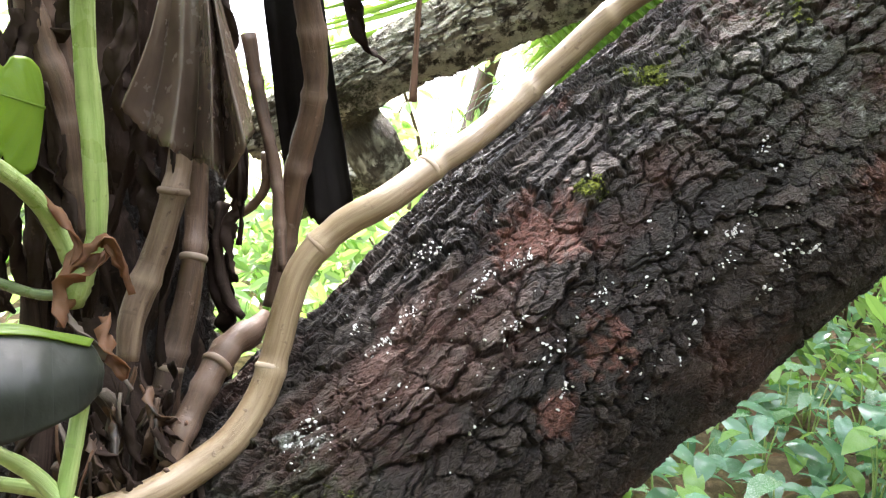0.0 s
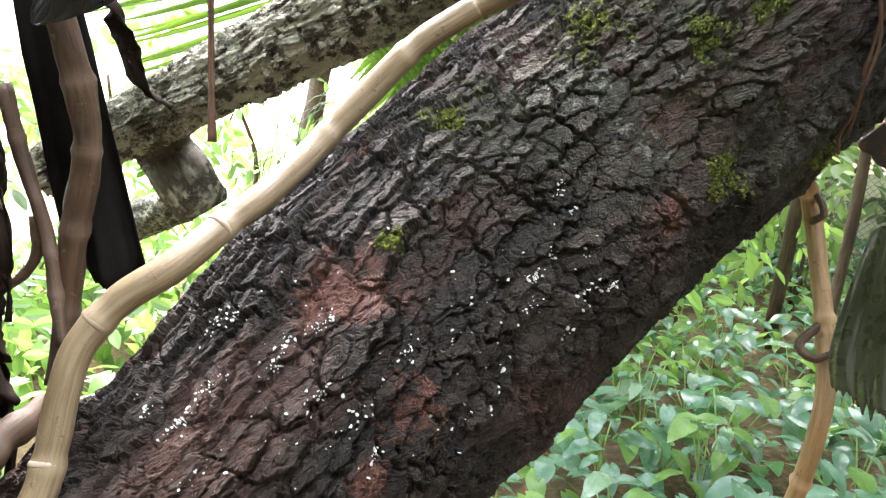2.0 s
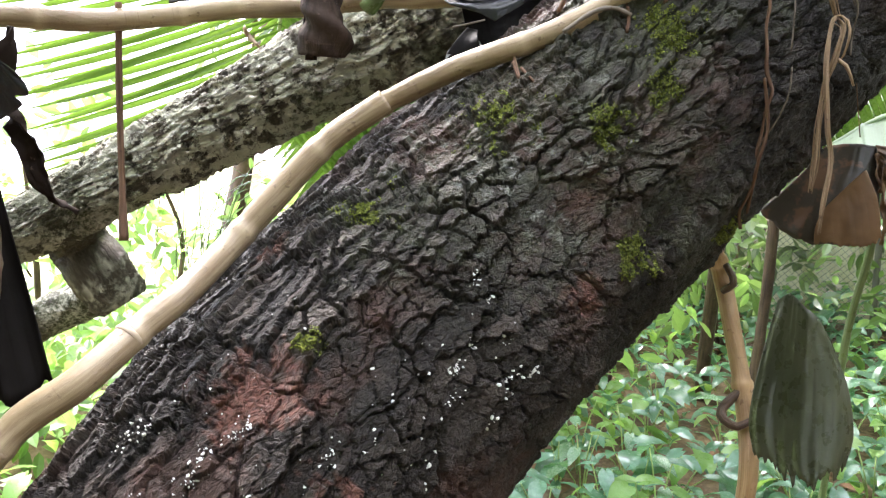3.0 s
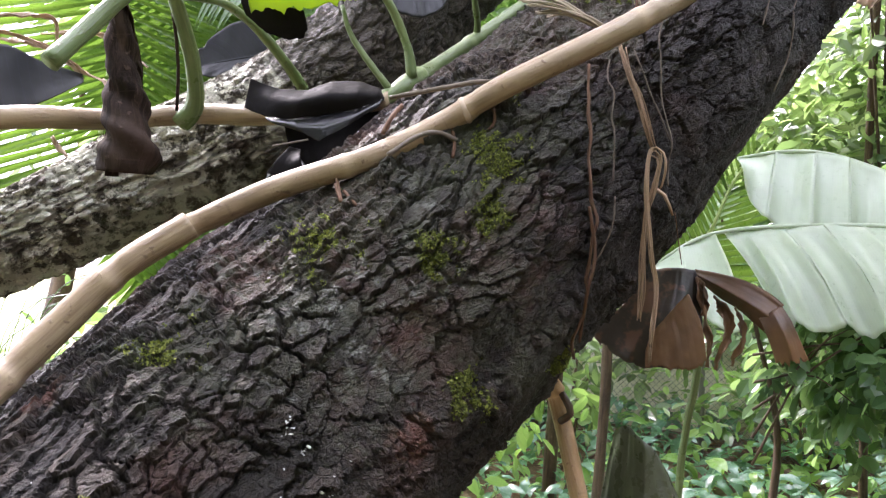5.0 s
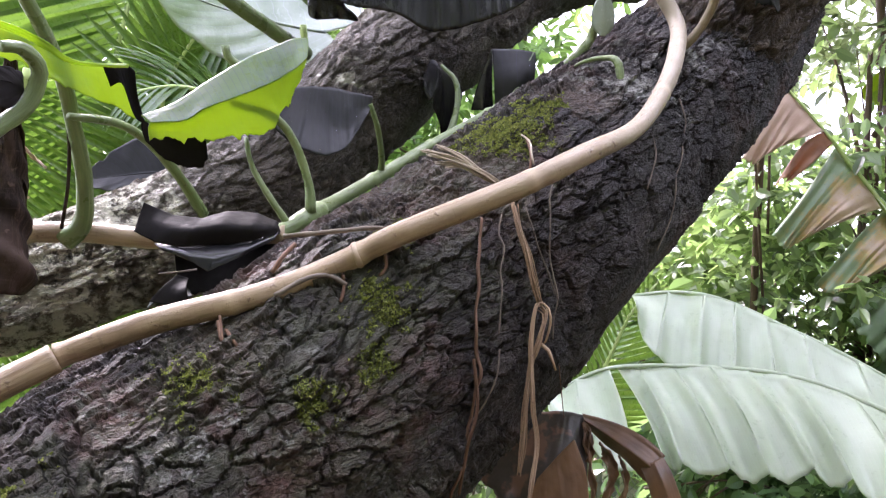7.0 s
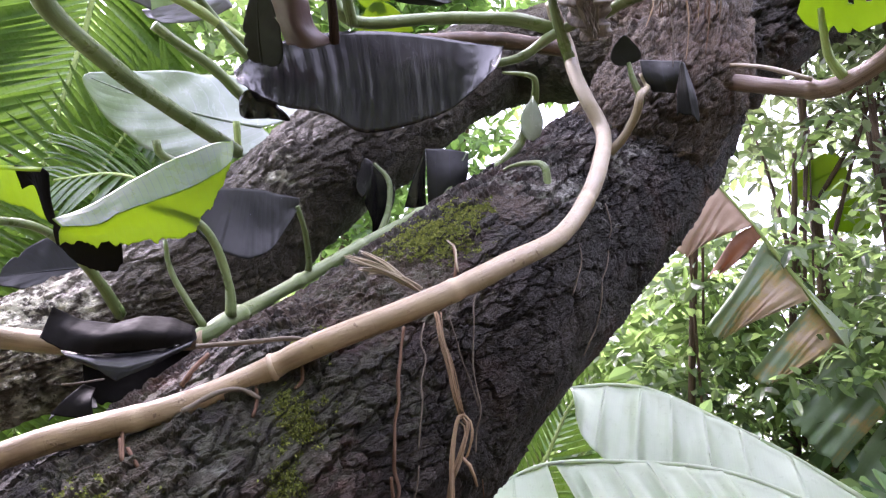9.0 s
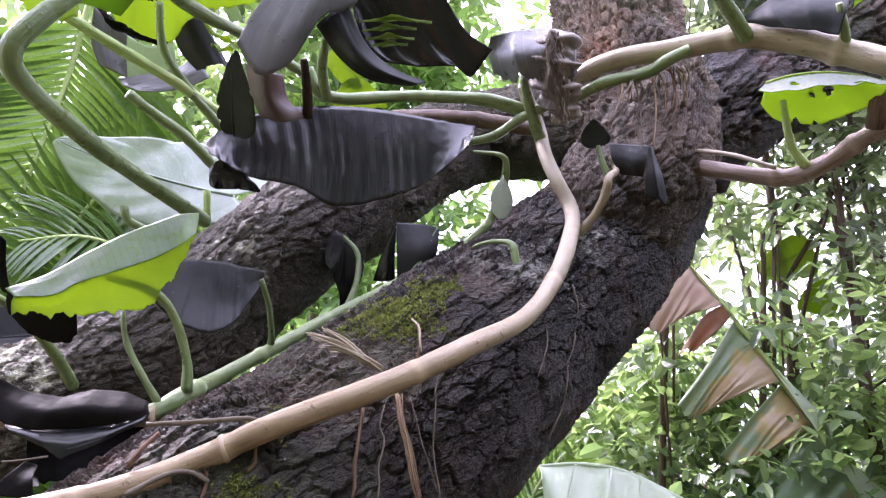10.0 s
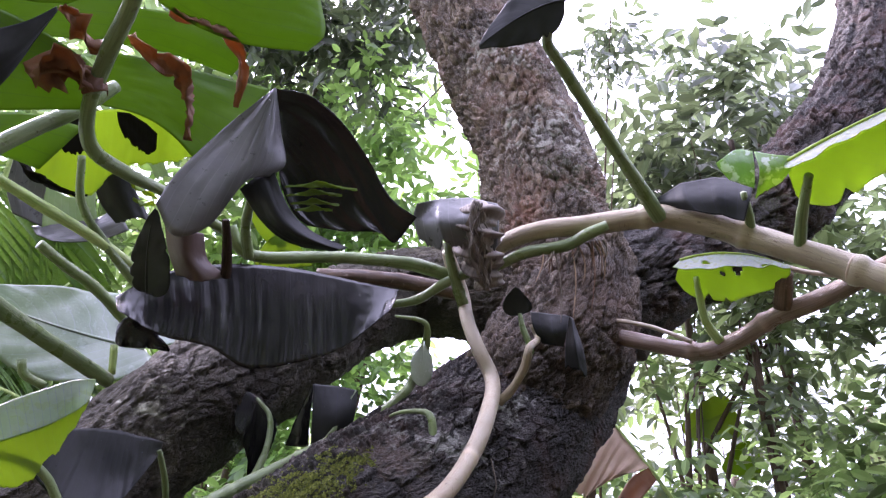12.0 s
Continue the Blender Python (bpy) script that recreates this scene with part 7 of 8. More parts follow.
stalk(right_vine, [(1.049, 1.334, 1.115), (1.002, 1.328, 1.077), (1.008, 1.291, 1.062), (1.033, 1.278, 1.076)], [0.009, 0.009, 0.008, 0.006], STEM_BROWN)
stalk(right_vine, [(1.052, 1.411, 1.290), (1.058, 1.386, 1.311), (1.059, 1.416, 1.340)], 0.007, STEM_BROWN, "", "dry_ring")
dry = thing("withered_leaf", "dark withered leaf with a torn brown tip hanging on its stalk", "dead leaf")
folded(dry, [[(1.429, 1.599, 1.570), (1.363, 1.596, 1.503), (1.283, 1.623, 1.424)], [(1.459, 1.573, 1.575), (1.390, 1.544, 1.473), (1.330, 1.550, 1.365)], [(1.483, 1.552, 1.575), (1.431, 1.507, 1.464), (1.395, 1.494, 1.357)], [(1.515, 1.535, 1.569), (1.481, 1.488, 1.466), (1.460, 1.462, 1.366)]], LEAF_OLD, LEAF_OLD, "", seed=61, soft=True, ribs=8, crimp=0.012, fray=0.04)
folded(dry, [[(1.357, 1.510, 1.434), (1.345, 1.514, 1.397), (1.341, 1.511, 1.364)], [(1.398, 1.493, 1.484), (1.385, 1.483, 1.424), (1.384, 1.473, 1.361)], [(1.424, 1.479, 1.516), (1.425, 1.455, 1.438), (1.425, 1.442, 1.364)], [(1.433, 1.478, 1.520), (1.441, 1.449, 1.457), (1.443, 1.434, 1.379)]], LEAF_TORN, LEAF_TORN, "browning lower half", seed=66, soft=True, ribs=10, crimp=0.01, fray=0.08)
folded(dry, [[(1.510, 1.539, 1.573), (1.541, 1.494, 1.564), (1.565, 1.439, 1.548), (1.582, 1.389, 1.522), (1.591, 1.360, 1.498)], [(1.498, 1.522, 1.561), (1.512, 1.464, 1.536), (1.531, 1.414, 1.508), (1.548, 1.378, 1.485), (1.569, 1.359, 1.467)], [(1.515, 1.532, 1.547), (1.531, 1.486, 1.511), (1.543, 1.442, 1.487), (1.547, 1.406, 1.462), (1.557, 1.385, 1.442)]], LEAF_SHINE, LEAF_TORN, "shiny dead rim of the leaf curling over", seed=62, ribs=9, crimp=0.012, fray=0.1)
folded(dry, [[(1.586, 1.366, 1.500), (1.589, 1.343, 1.468), (1.593, 1.325, 1.430), (1.604, 1.312, 1.389)], [(1.559, 1.366, 1.488), (1.553, 1.339, 1.457), (1.559, 1.325, 1.421), (1.565, 1.318, 1.383)], [(1.548, 1.391, 1.471), (1.547, 1.373, 1.444), (1.553, 1.362, 1.411), (1.556, 1.351, 1.375)]], LEAF_TORN, LEAF_TORN, "torn brown leaf tip", seed=63, ribs=14, crimp=0.02, fray=0.14)
torn_strip(dry, [(1.496, 1.523, 1.551), (1.485, 1.489, 1.502), (1.484, 1.468, 1.435), (1.465, 1.459, 1.362)], 0.009, "", 10, LEAF_TORN)
torn_strip(dry, [(1.517, 1.486, 1.515), (1.518, 1.455, 1.486), (1.506, 1.444, 1.424), (1.480, 1.444, 1.357)], 0.012, "", 11, LEAF_TORN)
torn_strip(dry, [(1.532, 1.440, 1.493), (1.533, 1.421, 1.464), (1.519, 1.414, 1.415), (1.504, 1.421, 1.366)], 0.009, "", 12, LEAF_TORN)
torn_strip(dry, [(1.498, 1.522, 1.552), (1.498, 1.492, 1.521), (1.482, 1.488, 1.471)], 0.012, "", 13, LEAF_TORN)
stalk(dry, [(1.509, 1.523, 1.532), (1.536, 1.555, 1.343), (1.537, 1.589, 1.203), (1.536, 1.611, 1.062), (1.489, 1.594, 0.678)], 0.009, STEM_GREEN)




fork_roots = thing("root_fringe", "fringe of thin pale roots hanging below the thick vine", "root")
rg = random.Random(77)
for k in range(22):
    x = 960 + 110 * rg.random()
    b0 = np.array((1.609, 1.220, 2.818)) + (np.array((1.680, 1.081, 2.824)) - np.array((1.609, 1.220, 2.818))) * ((x - 960) / 110)
    L = rg.uniform(0.03, 0.11) if k > 2 else 0.2
    sw = rg.uniform(-0.03, 0.03)
    stalk(fork_roots, [b0, b0 + [sw * 0.5, -0.01, -L * 0.5], b0 + [sw, 0.0, -L]], [0.0026, 0.002, 0.001], rg.choice([ROOT, ROOT_GREY, FIBRE]), "", "root", sides=6, step=0.012, wobble=0.1, seed=k)

# ---- ground ----
n = 150
gx = np.concatenate([-np.geomspace(60, 0.15, n // 2), np.geomspace(0.15, 60, n // 2)])
X, Y = np.meshgrid(gx + 1.0, gx + 3.0, indexing="ij")
Z = 0.06 * (value_noise(X * 1.3 + 90, Y * 1.3 + 90, 50) - 0.5) + 0.25 * (value_noise(X * 0.2 + 90, Y * 0.2 + 90, 51) - 0.5)
op = np.clip((np.hypot(X - 0.5, Y - 1) - 4.5) / 2.5, 0, 1) * np.clip((1.2 - X) / 1.5, 0, 1)
i, j = np.meshgrid(np.arange(n - 1), np.arange(n - 1), indexing="ij")
f = np.stack([i * n + j, (i + 1) * n + j, (i + 1) * n + j + 1, i * n + j + 1], -1).reshape(-1, 4)
ground = attach("ground", mesh_np("ground", np.stack([X, Y, Z - 0.03], -1).reshape(-1, 3), f, True, {"open": op.ravel()}), SOIL)
tagged(ground, "brown soil with leaf litter under ground-cover plants", "ground", "", "structure")


def scatter_leaves(centres, normals, size, rs, narrow=0.42, droop=0.3, jitter=0.35, fold=0.25, along_axis=None):
    """Many small oval leaves folded at the midrib; centres and normals are rows."""
    m = len(centres)
    d = unit(rs.normal(size=(m, 3))) if along_axis is None else along_axis
    nn = unit(normals + jitter * rs.normal(size=(m, 3)))
    ax = unit(d - (d * nn).sum(1, keepdims=True) * nn)
    ax[:, 2] -= droop
    ax = unit(ax)
    sd = unit(np.cross(nn, ax))
    nn = np.cross(ax, sd)
    L = size * (0.65 + 0.7 * rs.rand(m, 1))
    w = L * narrow * 0.5
    rim = []
    for k, (q, u) in enumerate([(-0.5, 0), (-0.26, 0.82), (0.08, 1.0), (0.33, 0.55), (0.5, 0), (0.33, -0.55), (0.08, -1.0), (-0.26, -0.82), (-0.2, 0), (0.22, 0)]):
        rim.append(centres + ax * L * q + sd * w * u + nn * (w * abs(u) * fold - L * (0.1 * (q + 0.5) ** 2)))
    v = np.stack(rim, 1).reshape(-1, 3)
    k = np.arange(m)[:, None] * 10
    cuts = [[0, 1, 8], [0, 8, 7], [9, 3, 4], [9, 4, 5], [8, 1, 2, 9], [9, 2, 3], [7, 8, 9, 6], [6, 9, 5]]
    faces = [row for cut in cuts for row in (k + [cut]).tolist()]
    return v, faces


def leafy_mass(name, blobs, count, size, material, seed, narrow=0.42, droop=0.3, clump=0.3, spray=9):
    """Foliage on twigs: leaves in two rows along each twig, the twigs gathered in clumps inside blobs (centre, radii)."""
    rs = np.random.RandomState(seed)
    w = np.array([np.prod(r) for _, r in blobs]) ** (2 / 3)
    heaps = max(5, count // 110)
    pick = rs.choice(len(blobs), heaps, p=w / w.sum())
    bc, br = np.array([b[0] for b in blobs], float), np.array([b[1] for b in blobs], float)
    heart = bc[pick] + unit(rs.normal(size=(heaps, 3))) * (rs.rand(heaps, 1) ** 0.4) * br[pick]
    tilt = unit(rs.normal(size=(heaps, 3)) * 0.45 + [0, 0, 1.0])
    m = count // spray
    h = rs.randint(heaps, size=m)
    base = heart[h] + rs.normal(size=(m, 3)) * (br[pick][h] * clump)
    out = unit(unit(base - bc[pick][h]) * 0.8 + rs.normal(size=(m, 3)) * 0.6 - [0, 0, 0.25])
    nn = unit(tilt[h] + 0.35 * rs.normal(size=(m, 3)))
    out = unit(out - (out * nn).sum(1, keepdims=True) * nn * 0.7)
    side = unit(np.cross(nn, out))
    j = np.arange(spray)
    sg = np.where(j % 2 == 0, 1.0, -1.0) * (j < spray - 1)
    step = size * 0.42 * j
    ax = unit(out[:, None] * 0.62 + side[:, None] * sg[None, :, None] * 0.85).reshape(-1, 3)
    cent = (base[:, None] + out[:, None] * step[None, :, None]).reshape(-1, 3) + ax * size * 0.5 + rs.normal(size=(m * spray, 3)) * size * 0.12
    v, f = scatter_leaves(cent, np.repeat(nn, spray, 0), size, rs, narrow, droop, 0.3, 0.25, ax)
    return mesh_np(name, v, f, False)


# ---- trees behind ----
def place(bearing, rise, away):
    """A place by its bearing from the path, clockwise from y, its height over the eye's level, both in degrees, and its distance."""
    a, e = radians(bearing), radians(rise)
    return np.array([0.28 + away * math.cos(e) * math.sin(a), 0.16 + away * math.cos(e) * math.cos(a), 1.75 + away * math.sin(e)])


def back_tree(label, base, top, radius, blobs, count, size, material, seed, limbs=4, narrow=0.42, **kw):
    base, top = np.array(base, float), np.array(top, float)
    t = thing("background_tree", label, "tree", "trees behind", at=tuple(base))
    rs = np.random.RandomState(seed)
    mid = (base + top) / 2 + rs.normal(size=3) * 0.12 * np.array([1, 1, 0])
    o = -base
    line = np.array([base - [0, 0, 0.1], mid, top])
    attach("trunk", tube("trunk", line + o, [radius * 1.2, radius, radius * 0.5], 12, 0.08, 0.06, seed=seed), STEM_BROWN, t)
    for b in range(limbs):
        c, r = blobs[b % len(blobs)]
        s = base + (top - base) * (0.45 + 0.5 * b / max(limbs, 1))
        e = np.array(c) + rs.normal(size=3) * np.array(r) * 0.3
        attach("limb", tube("limb", np.array([s, (s + e) / 2 + [0, 0, 0.12], e]) + o, [radius * 0.4, radius * 0.25, radius * 0.08], 8, 0.08, 0.06, seed=b), STEM_BROWN, t)
    me = leafy_mass("crown", [(np.array(c) + o, r) for c, r in blobs], count, size, material, seed, narrow, **kw)
    attach("crown", me, material, t)["kind"] = "stuff"
    return t


def foot(bearing, away):
    return (*place(bearing, 0, away)[:2], 0.0)


def ball(bearing, rise, away, r):
    return place(bearing, rise, away), (r, r, r * 0.85)


back_tree("tall leafy tree behind, its shaded crown coloured darker", foot(68, 5.9), place(67, 38, 5.6), 0.04,
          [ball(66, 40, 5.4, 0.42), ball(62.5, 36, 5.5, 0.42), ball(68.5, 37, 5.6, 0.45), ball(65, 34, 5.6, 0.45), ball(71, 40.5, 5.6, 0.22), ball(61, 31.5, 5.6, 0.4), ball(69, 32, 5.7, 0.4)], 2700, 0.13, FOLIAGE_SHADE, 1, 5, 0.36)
back_tree("glossy-leaved tree behind the fork, shade put into its leaf colour", foot(60.5, 5.2), place(62, 27, 5.2), 0.045,
          [ball(61, 27, 5.2, 0.5), ball(66, 28, 5.2, 0.5), ball(57, 24.5, 5.3, 0.4), ball(71, 28, 5.2, 0.55), ball(76, 28, 5.2, 0.55), ball(62, 22.5, 5.4, 0.42), ball(68, 22, 5.2, 0.45), ball(75, 22, 5.2, 0.5), ball(55.5, 19.5, 5.3, 0.38), ball(80, 25, 5.2, 0.5)], 4600, 0.105, FOLIAGE_DARK, 7, 5, 0.38)
back_tree("slender dark-stemmed sapling among the trees", foot(62.3, 4.9), place(61.5, 21, 4.9), 0.028, [ball(61.5, 21.5, 4.9, 0.2)], 120, 0.12, FOLIAGE, 8, 3)
back_tree("slender dark-stemmed sapling among the trees", foot(67.5, 5.0), place(66.5, 25, 5.0), 0.036, [ball(66.5, 25, 5.0, 0.25)], 120, 0.12, FOLIAGE_DARK, 9, 3)
back_tree("green shrubby tree beside the banana plant", foot(63, 5.0), place(64, 13, 5.0), 0.03,
          [ball(54, 11, 4.9, 0.5), ball(60, 12.5, 4.8, 0.42), ball(67, 13, 4.8, 0.45), ball(74, 14, 4.8, 0.5), ball(51, 6.5, 5.0, 0.45), ball(58, 5.5, 4.8, 0.5), ball(66, 6, 4.8, 0.5), ball(74, 6, 4.8, 0.5), ball(56, 15, 5.2, 0.35), ball(48, 9, 5.2, 0.4)], 7400, 0.1, FOLIAGE, 4, 4, 0.44)
back_tree("bright green leafy tree behind the fork", foot(33, 4.9), place(38, 33, 4.6), 0.035,
          [ball(31, 33, 4.4, 0.5), ball(36, 32, 4.4, 0.45), ball(41, 30, 4.5, 0.42), ball(33.5, 38, 4.6, 0.4), ball(28, 28, 4.6, 0.55), ball(38, 26, 4.6, 0.5), ball(30, 22, 4.6, 0.5), ball(43.5, 36.5, 4.6, 0.25)], 6200, 0.085, FOLIAGE_LIGHT, 2, 4, 0.4)
back_tree("tree reaching over the fork, its silhouette put into the leaf colour", foot(26, 5.6), place(29, 43, 5.2), 0.05,
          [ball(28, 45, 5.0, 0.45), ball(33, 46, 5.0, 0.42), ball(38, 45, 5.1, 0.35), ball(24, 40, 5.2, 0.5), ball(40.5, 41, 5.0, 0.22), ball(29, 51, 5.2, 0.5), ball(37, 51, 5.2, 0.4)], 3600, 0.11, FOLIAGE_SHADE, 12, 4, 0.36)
back_tree("young tree with light green leaves", foot(36, 4.0), place(34, 16, 3.9), 0.025,
          [ball(33, 15, 3.9, 0.38), ball(30, 11, 3.8, 0.38), ball(36, 19, 3.9, 0.3), ball(28, 17, 4.0, 0.35), ball(24, 12, 4.2, 0.4)], 3600, 0.075, FOLIAGE_LIGHT, 3)
back_tree("glossy broad-leaved shrub in the undergrowth", foot(47, 4.0), place(47, -6, 4.0), 0.018,
          [ball(51.5, -5, 4.3, 0.4), ball(56, -5, 4.2, 0.45), ball(62, -3, 4.2, 0.5), ball(56, -12, 4.2, 0.35), ball(61, -11, 4.2, 0.4), ball(52, 1, 4.7, 0.45)], 3400, 0.115, FOLIAGE_BROAD, 14, 5, 0.62, spray=7)
back_tree("leafy green tree at the edge of the clearing", (-0.080, 7.032, 0), (0.779, 6.280, 3.889), 0.08,
          [((0.570, 5.839, 3.678), (1.0, 0.8, 0.7)), ((1.365, 5.654, 3.888), (0.8, 0.8, 0.7)), ((1.196, 4.161, 4.656), (1.0, 0.8, 0.8)), ((1.871, 3.819, 5.597), (0.8, 0.8, 0.7)), ((1.362, 4.761, 3.421), (0.9, 0.7, 0.6)), ((1.604, 4.230, 3.977), (0.8, 0.7, 0.6)), ((1.280, 5.066, 1.935), (1.0, 0.8, 0.6)), ((0.9, 4.6, 2.9), (0.7, 0.5, 0.5))], 11000, 0.11, FOLIAGE, 6)
back_tree("slender tree with fine leaves against the sky", foot(54, 5.0), place(56, 36, 4.6), 0.02,
          [ball(52, 44, 4.5, 0.2), ball(55.5, 46, 4.5, 0.2), ball(58, 43, 4.5, 0.15), ball(53, 50, 4.5, 0.25), ball(57.5, 50, 4.6, 0.2)], 420, 0.075, FOLIAGE_SHADE, 15, 5, 0.36)
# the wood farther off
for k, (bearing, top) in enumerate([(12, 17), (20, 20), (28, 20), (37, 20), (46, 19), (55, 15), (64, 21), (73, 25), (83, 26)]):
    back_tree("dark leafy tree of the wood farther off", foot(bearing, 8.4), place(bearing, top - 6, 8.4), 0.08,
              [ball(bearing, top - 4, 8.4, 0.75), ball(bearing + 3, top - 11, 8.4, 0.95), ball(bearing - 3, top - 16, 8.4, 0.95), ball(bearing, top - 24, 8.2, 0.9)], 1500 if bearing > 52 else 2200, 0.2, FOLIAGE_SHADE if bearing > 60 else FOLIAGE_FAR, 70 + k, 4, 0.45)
for k, (bearing, away) in enumerate([(-32, 5.6), (-24, 6.2), (-15, 5.8), (-7, 6.4)]):
    back_tree("pale green sapling at the far edge of the clearing", foot(bearing, away), place(bearing, -3, away), 0.02,
              [ball(bearing, -5, away, 0.4), ball(bearing + 2, -10, away, 0.4)], 420, 0.13, FOLIAGE_LIGHT, 90 + k, 3, 0.4)
# unseen trees behind the camera, added to keep light off the trunk's front
for k, (x, y, high) in enumerate([(-2.7, -1.6, 5.4), (-1.0, -2.9, 5.0), (1.6, -3.0, 4.2), (4.4, -2.2, 3.6), (-4.0, 1.0, 5.0), (6.6, -0.4, 3.4)]):
    back_tree("unseen tree behind the camera, added to block light on the trunk", (x, y, 0), (x, y, 3.6), 0.09, [((x, y, 0.9), (1.3, 1.2, 1.0)), ((x * 0.92, y * 0.92, 2.4), (1.4, 1.3, 1.0)), ((x * 0.86, y * 0.82, 0.75 * high), (1.4, 1.3, 0.7)), ((x * 0.85, y * 0.8, high), (1.3, 1.2, 0.6))], 4200, 0.26, FOLIAGE_DARK, 20 + k)
for x, y, z, r, n0, mat, lab in [
    (-1.6, 4.4, 0.35, 0.8, 900, FOLIAGE_LIGHT, "light green bush at the edge of the clearing"), (-0.2, 4.8, 0.35, 0.9, 800, FOLIAGE_LIGHT, "light green bush at the edge of the clearing"), (1.2, 4.6, 0.9, 0.9, 1500, FOLIAGE_LIGHT, "leafy green bush behind the trunk"),
    (2.4, 4.5, 0.7, 0.7, 380, FOLIAGE_LIGHT, "leafy green bush behind the trunk"), (-3.0, 5.0, 1.0, 1.2, 1200, FOLIAGE, "leafy green bush at the clearing"), (3.6, 5.0, 1.2, 1.0, 1600, FOLIAGE, "leafy green bush behind the trunk"),
    (5.2, 4.2, 0.9, 0.9, 1400, FOLIAGE_LIGHT, "light green bush by the banana plant"), (6.0, 3.0, 1.2, 1.0, 1500, FOLIAGE, "leafy green bush by the banana plant"),
]:
    bush = thing("bush", lab, "bush", "bushes round the clearing", at=(x, y, 0))
    for q in range(4):
        a = q * 1.6 + x
        attach("twig", tube("twig", [(0, 0, -0.05), (0.2 * math.cos(a) * r, 0.2 * math.sin(a) * r, z * 0.6), (0.5 * math.cos(a) * r, 0.5 * math.sin(a) * r, z + r * 0.3)], [0.015, 0.01, 0.004], 6, 0.08, 0.05), STEM_BROWN, bush)
    attach("foliage", leafy_mass("foliage", [((0, 0, z), (r, r, z * 0.9)), ((0.3 * r, 0.1, z * 1.2), (r * 0.7, r * 0.7, z * 0.7))], n0, 0.12, mat, int(x * 10) + 60), mat, bush)["kind"] = "stuff"


# ---- palm fronds ----
# ---- a wire fence, and a pale wall added for the bright area beyond it ----
WIRE = Mat("fence_wire", 0.5, 0.5).color((0.16, 0.15, 0.13)).m
PALE_WALL = Mat("pale_wall_for_bright_area", 0.9, 0.2).color((0.78, 0.71, 0.58)).m
f0, f1 = np.array(foot(33, 7.0)), np.array(foot(56, 6.6))
fence = thing("wire_fence", "grey chain-link fence standing among the undergrowth", "fence", at=tuple(f0))
run = np.linalg.norm(f1 - f0)
fx = (f1 - f0) / run
fy = np.array([-fx[1], fx[0], 0.0])
wire_v, wire_f = [], []
for lean in (1, -1):
    for q in np.arange(-1.5, run + 1.5, 0.055):
        lo, hi = np.array([q, 0.0]), np.array([q + lean * 1.4, 1.4])
        cut = [t for t in np.linspace(0, 1, 57) if 0 <= q + lean * 1.4 * t <= run]
        if len(cut) < 2:
            continue
        a0, a1 = lo + (hi - lo) * cut[0], lo + (hi - lo) * cut[-1]
        for p in (a0, a1):
            c0 = fx * p[0] + np.array([0, 0, p[1]])
            wire_v += [c0 + fx * 0.0025, c0 + fy * 0.0025 + fy * 0.002 * lean, c0 - fx * 0.0025, c0 - fy * 0.0025 + fy * 0.002 * lean]
        n0 = len(wire_v) - 8
        wire_f += [[n0 + j, n0 + (j + 1) % 4, n0 + 4 + (j + 1) % 4, n0 + 4 + j] for j in range(4)]
attach("wire_netting", mesh_np("wire_netting", np.array(wire_v), wire_f, False), WIRE, fence)
for q in (0.0, run / 2, run):
    attach("post", tube("post", [fx * q + [0, 0, -0.1], fx * q + [0, 0, 1.45]], 0.025, 10, 0.2, 0.01), WIRE, fence)
w0, w1 = np.array(foot(30, 8.0)), np.array(foot(58, 7.4))
bank = thing("low_wall", "pale wall added for the bright area behind the fence", "wall", at=tuple(w0))
side = unit(w1 - w0)
thickness = np.array([-side[1], side[0], 0.0]) * 0.2
gx = np.linspace(0, np.linalg.norm(w1 - w0), 60)
crest = 0.78 + 0.1 * value_noise(gx * 2.1, gx * 0, 5)
foot_line = side * gx[:, None]
rows = [foot_line - [0, 0, 0.2], foot_line + crest[:, None] * [0, 0, 1.0], foot_line + thickness + crest[:, None] * [0, 0, 0.97], foot_line + thickness - [0, 0, 0.2]]
v = np.stack(rows, 1).reshape(-1, 3)
f = [[4 * i + j, 4 * i + j + 1, 4 * i + j + 5, 4 * i + j + 4] for i in range(59) for j in range(3)]
attach("wall_body", mesh_np("wall_body", v, f + [[0, 1, 2, 3], [239, 238, 237, 236]], False), PALE_WALL, bank)


def leaflet_mesh():
    s = np.linspace(0, 1, 7)
    w = 0.034 * np.sin(np.pi * np.clip(s * 0.94 + 0.05, 0, 1)) ** 0.6
    z = -0.28 * s**2.2
    v = np.concatenate([np.stack([s, w, z + 0.012], 1), np.stack([s, 0 * s, z], 1), np.stack([s, -w, z + 0.012], 1)])
    f = [[r * 7 + i, r * 7 + i + 1, r * 7 + 8 + i, r * 7 + 7 + i] for r in (0, 1) for i in range(6)]
    return mesh_np("leaflet", v, f, True, {"rib": np.tile(s * 0.02, 3)})


LEAFLET = leaflet_mesh()
LEAFLET.materials.append(PALM)


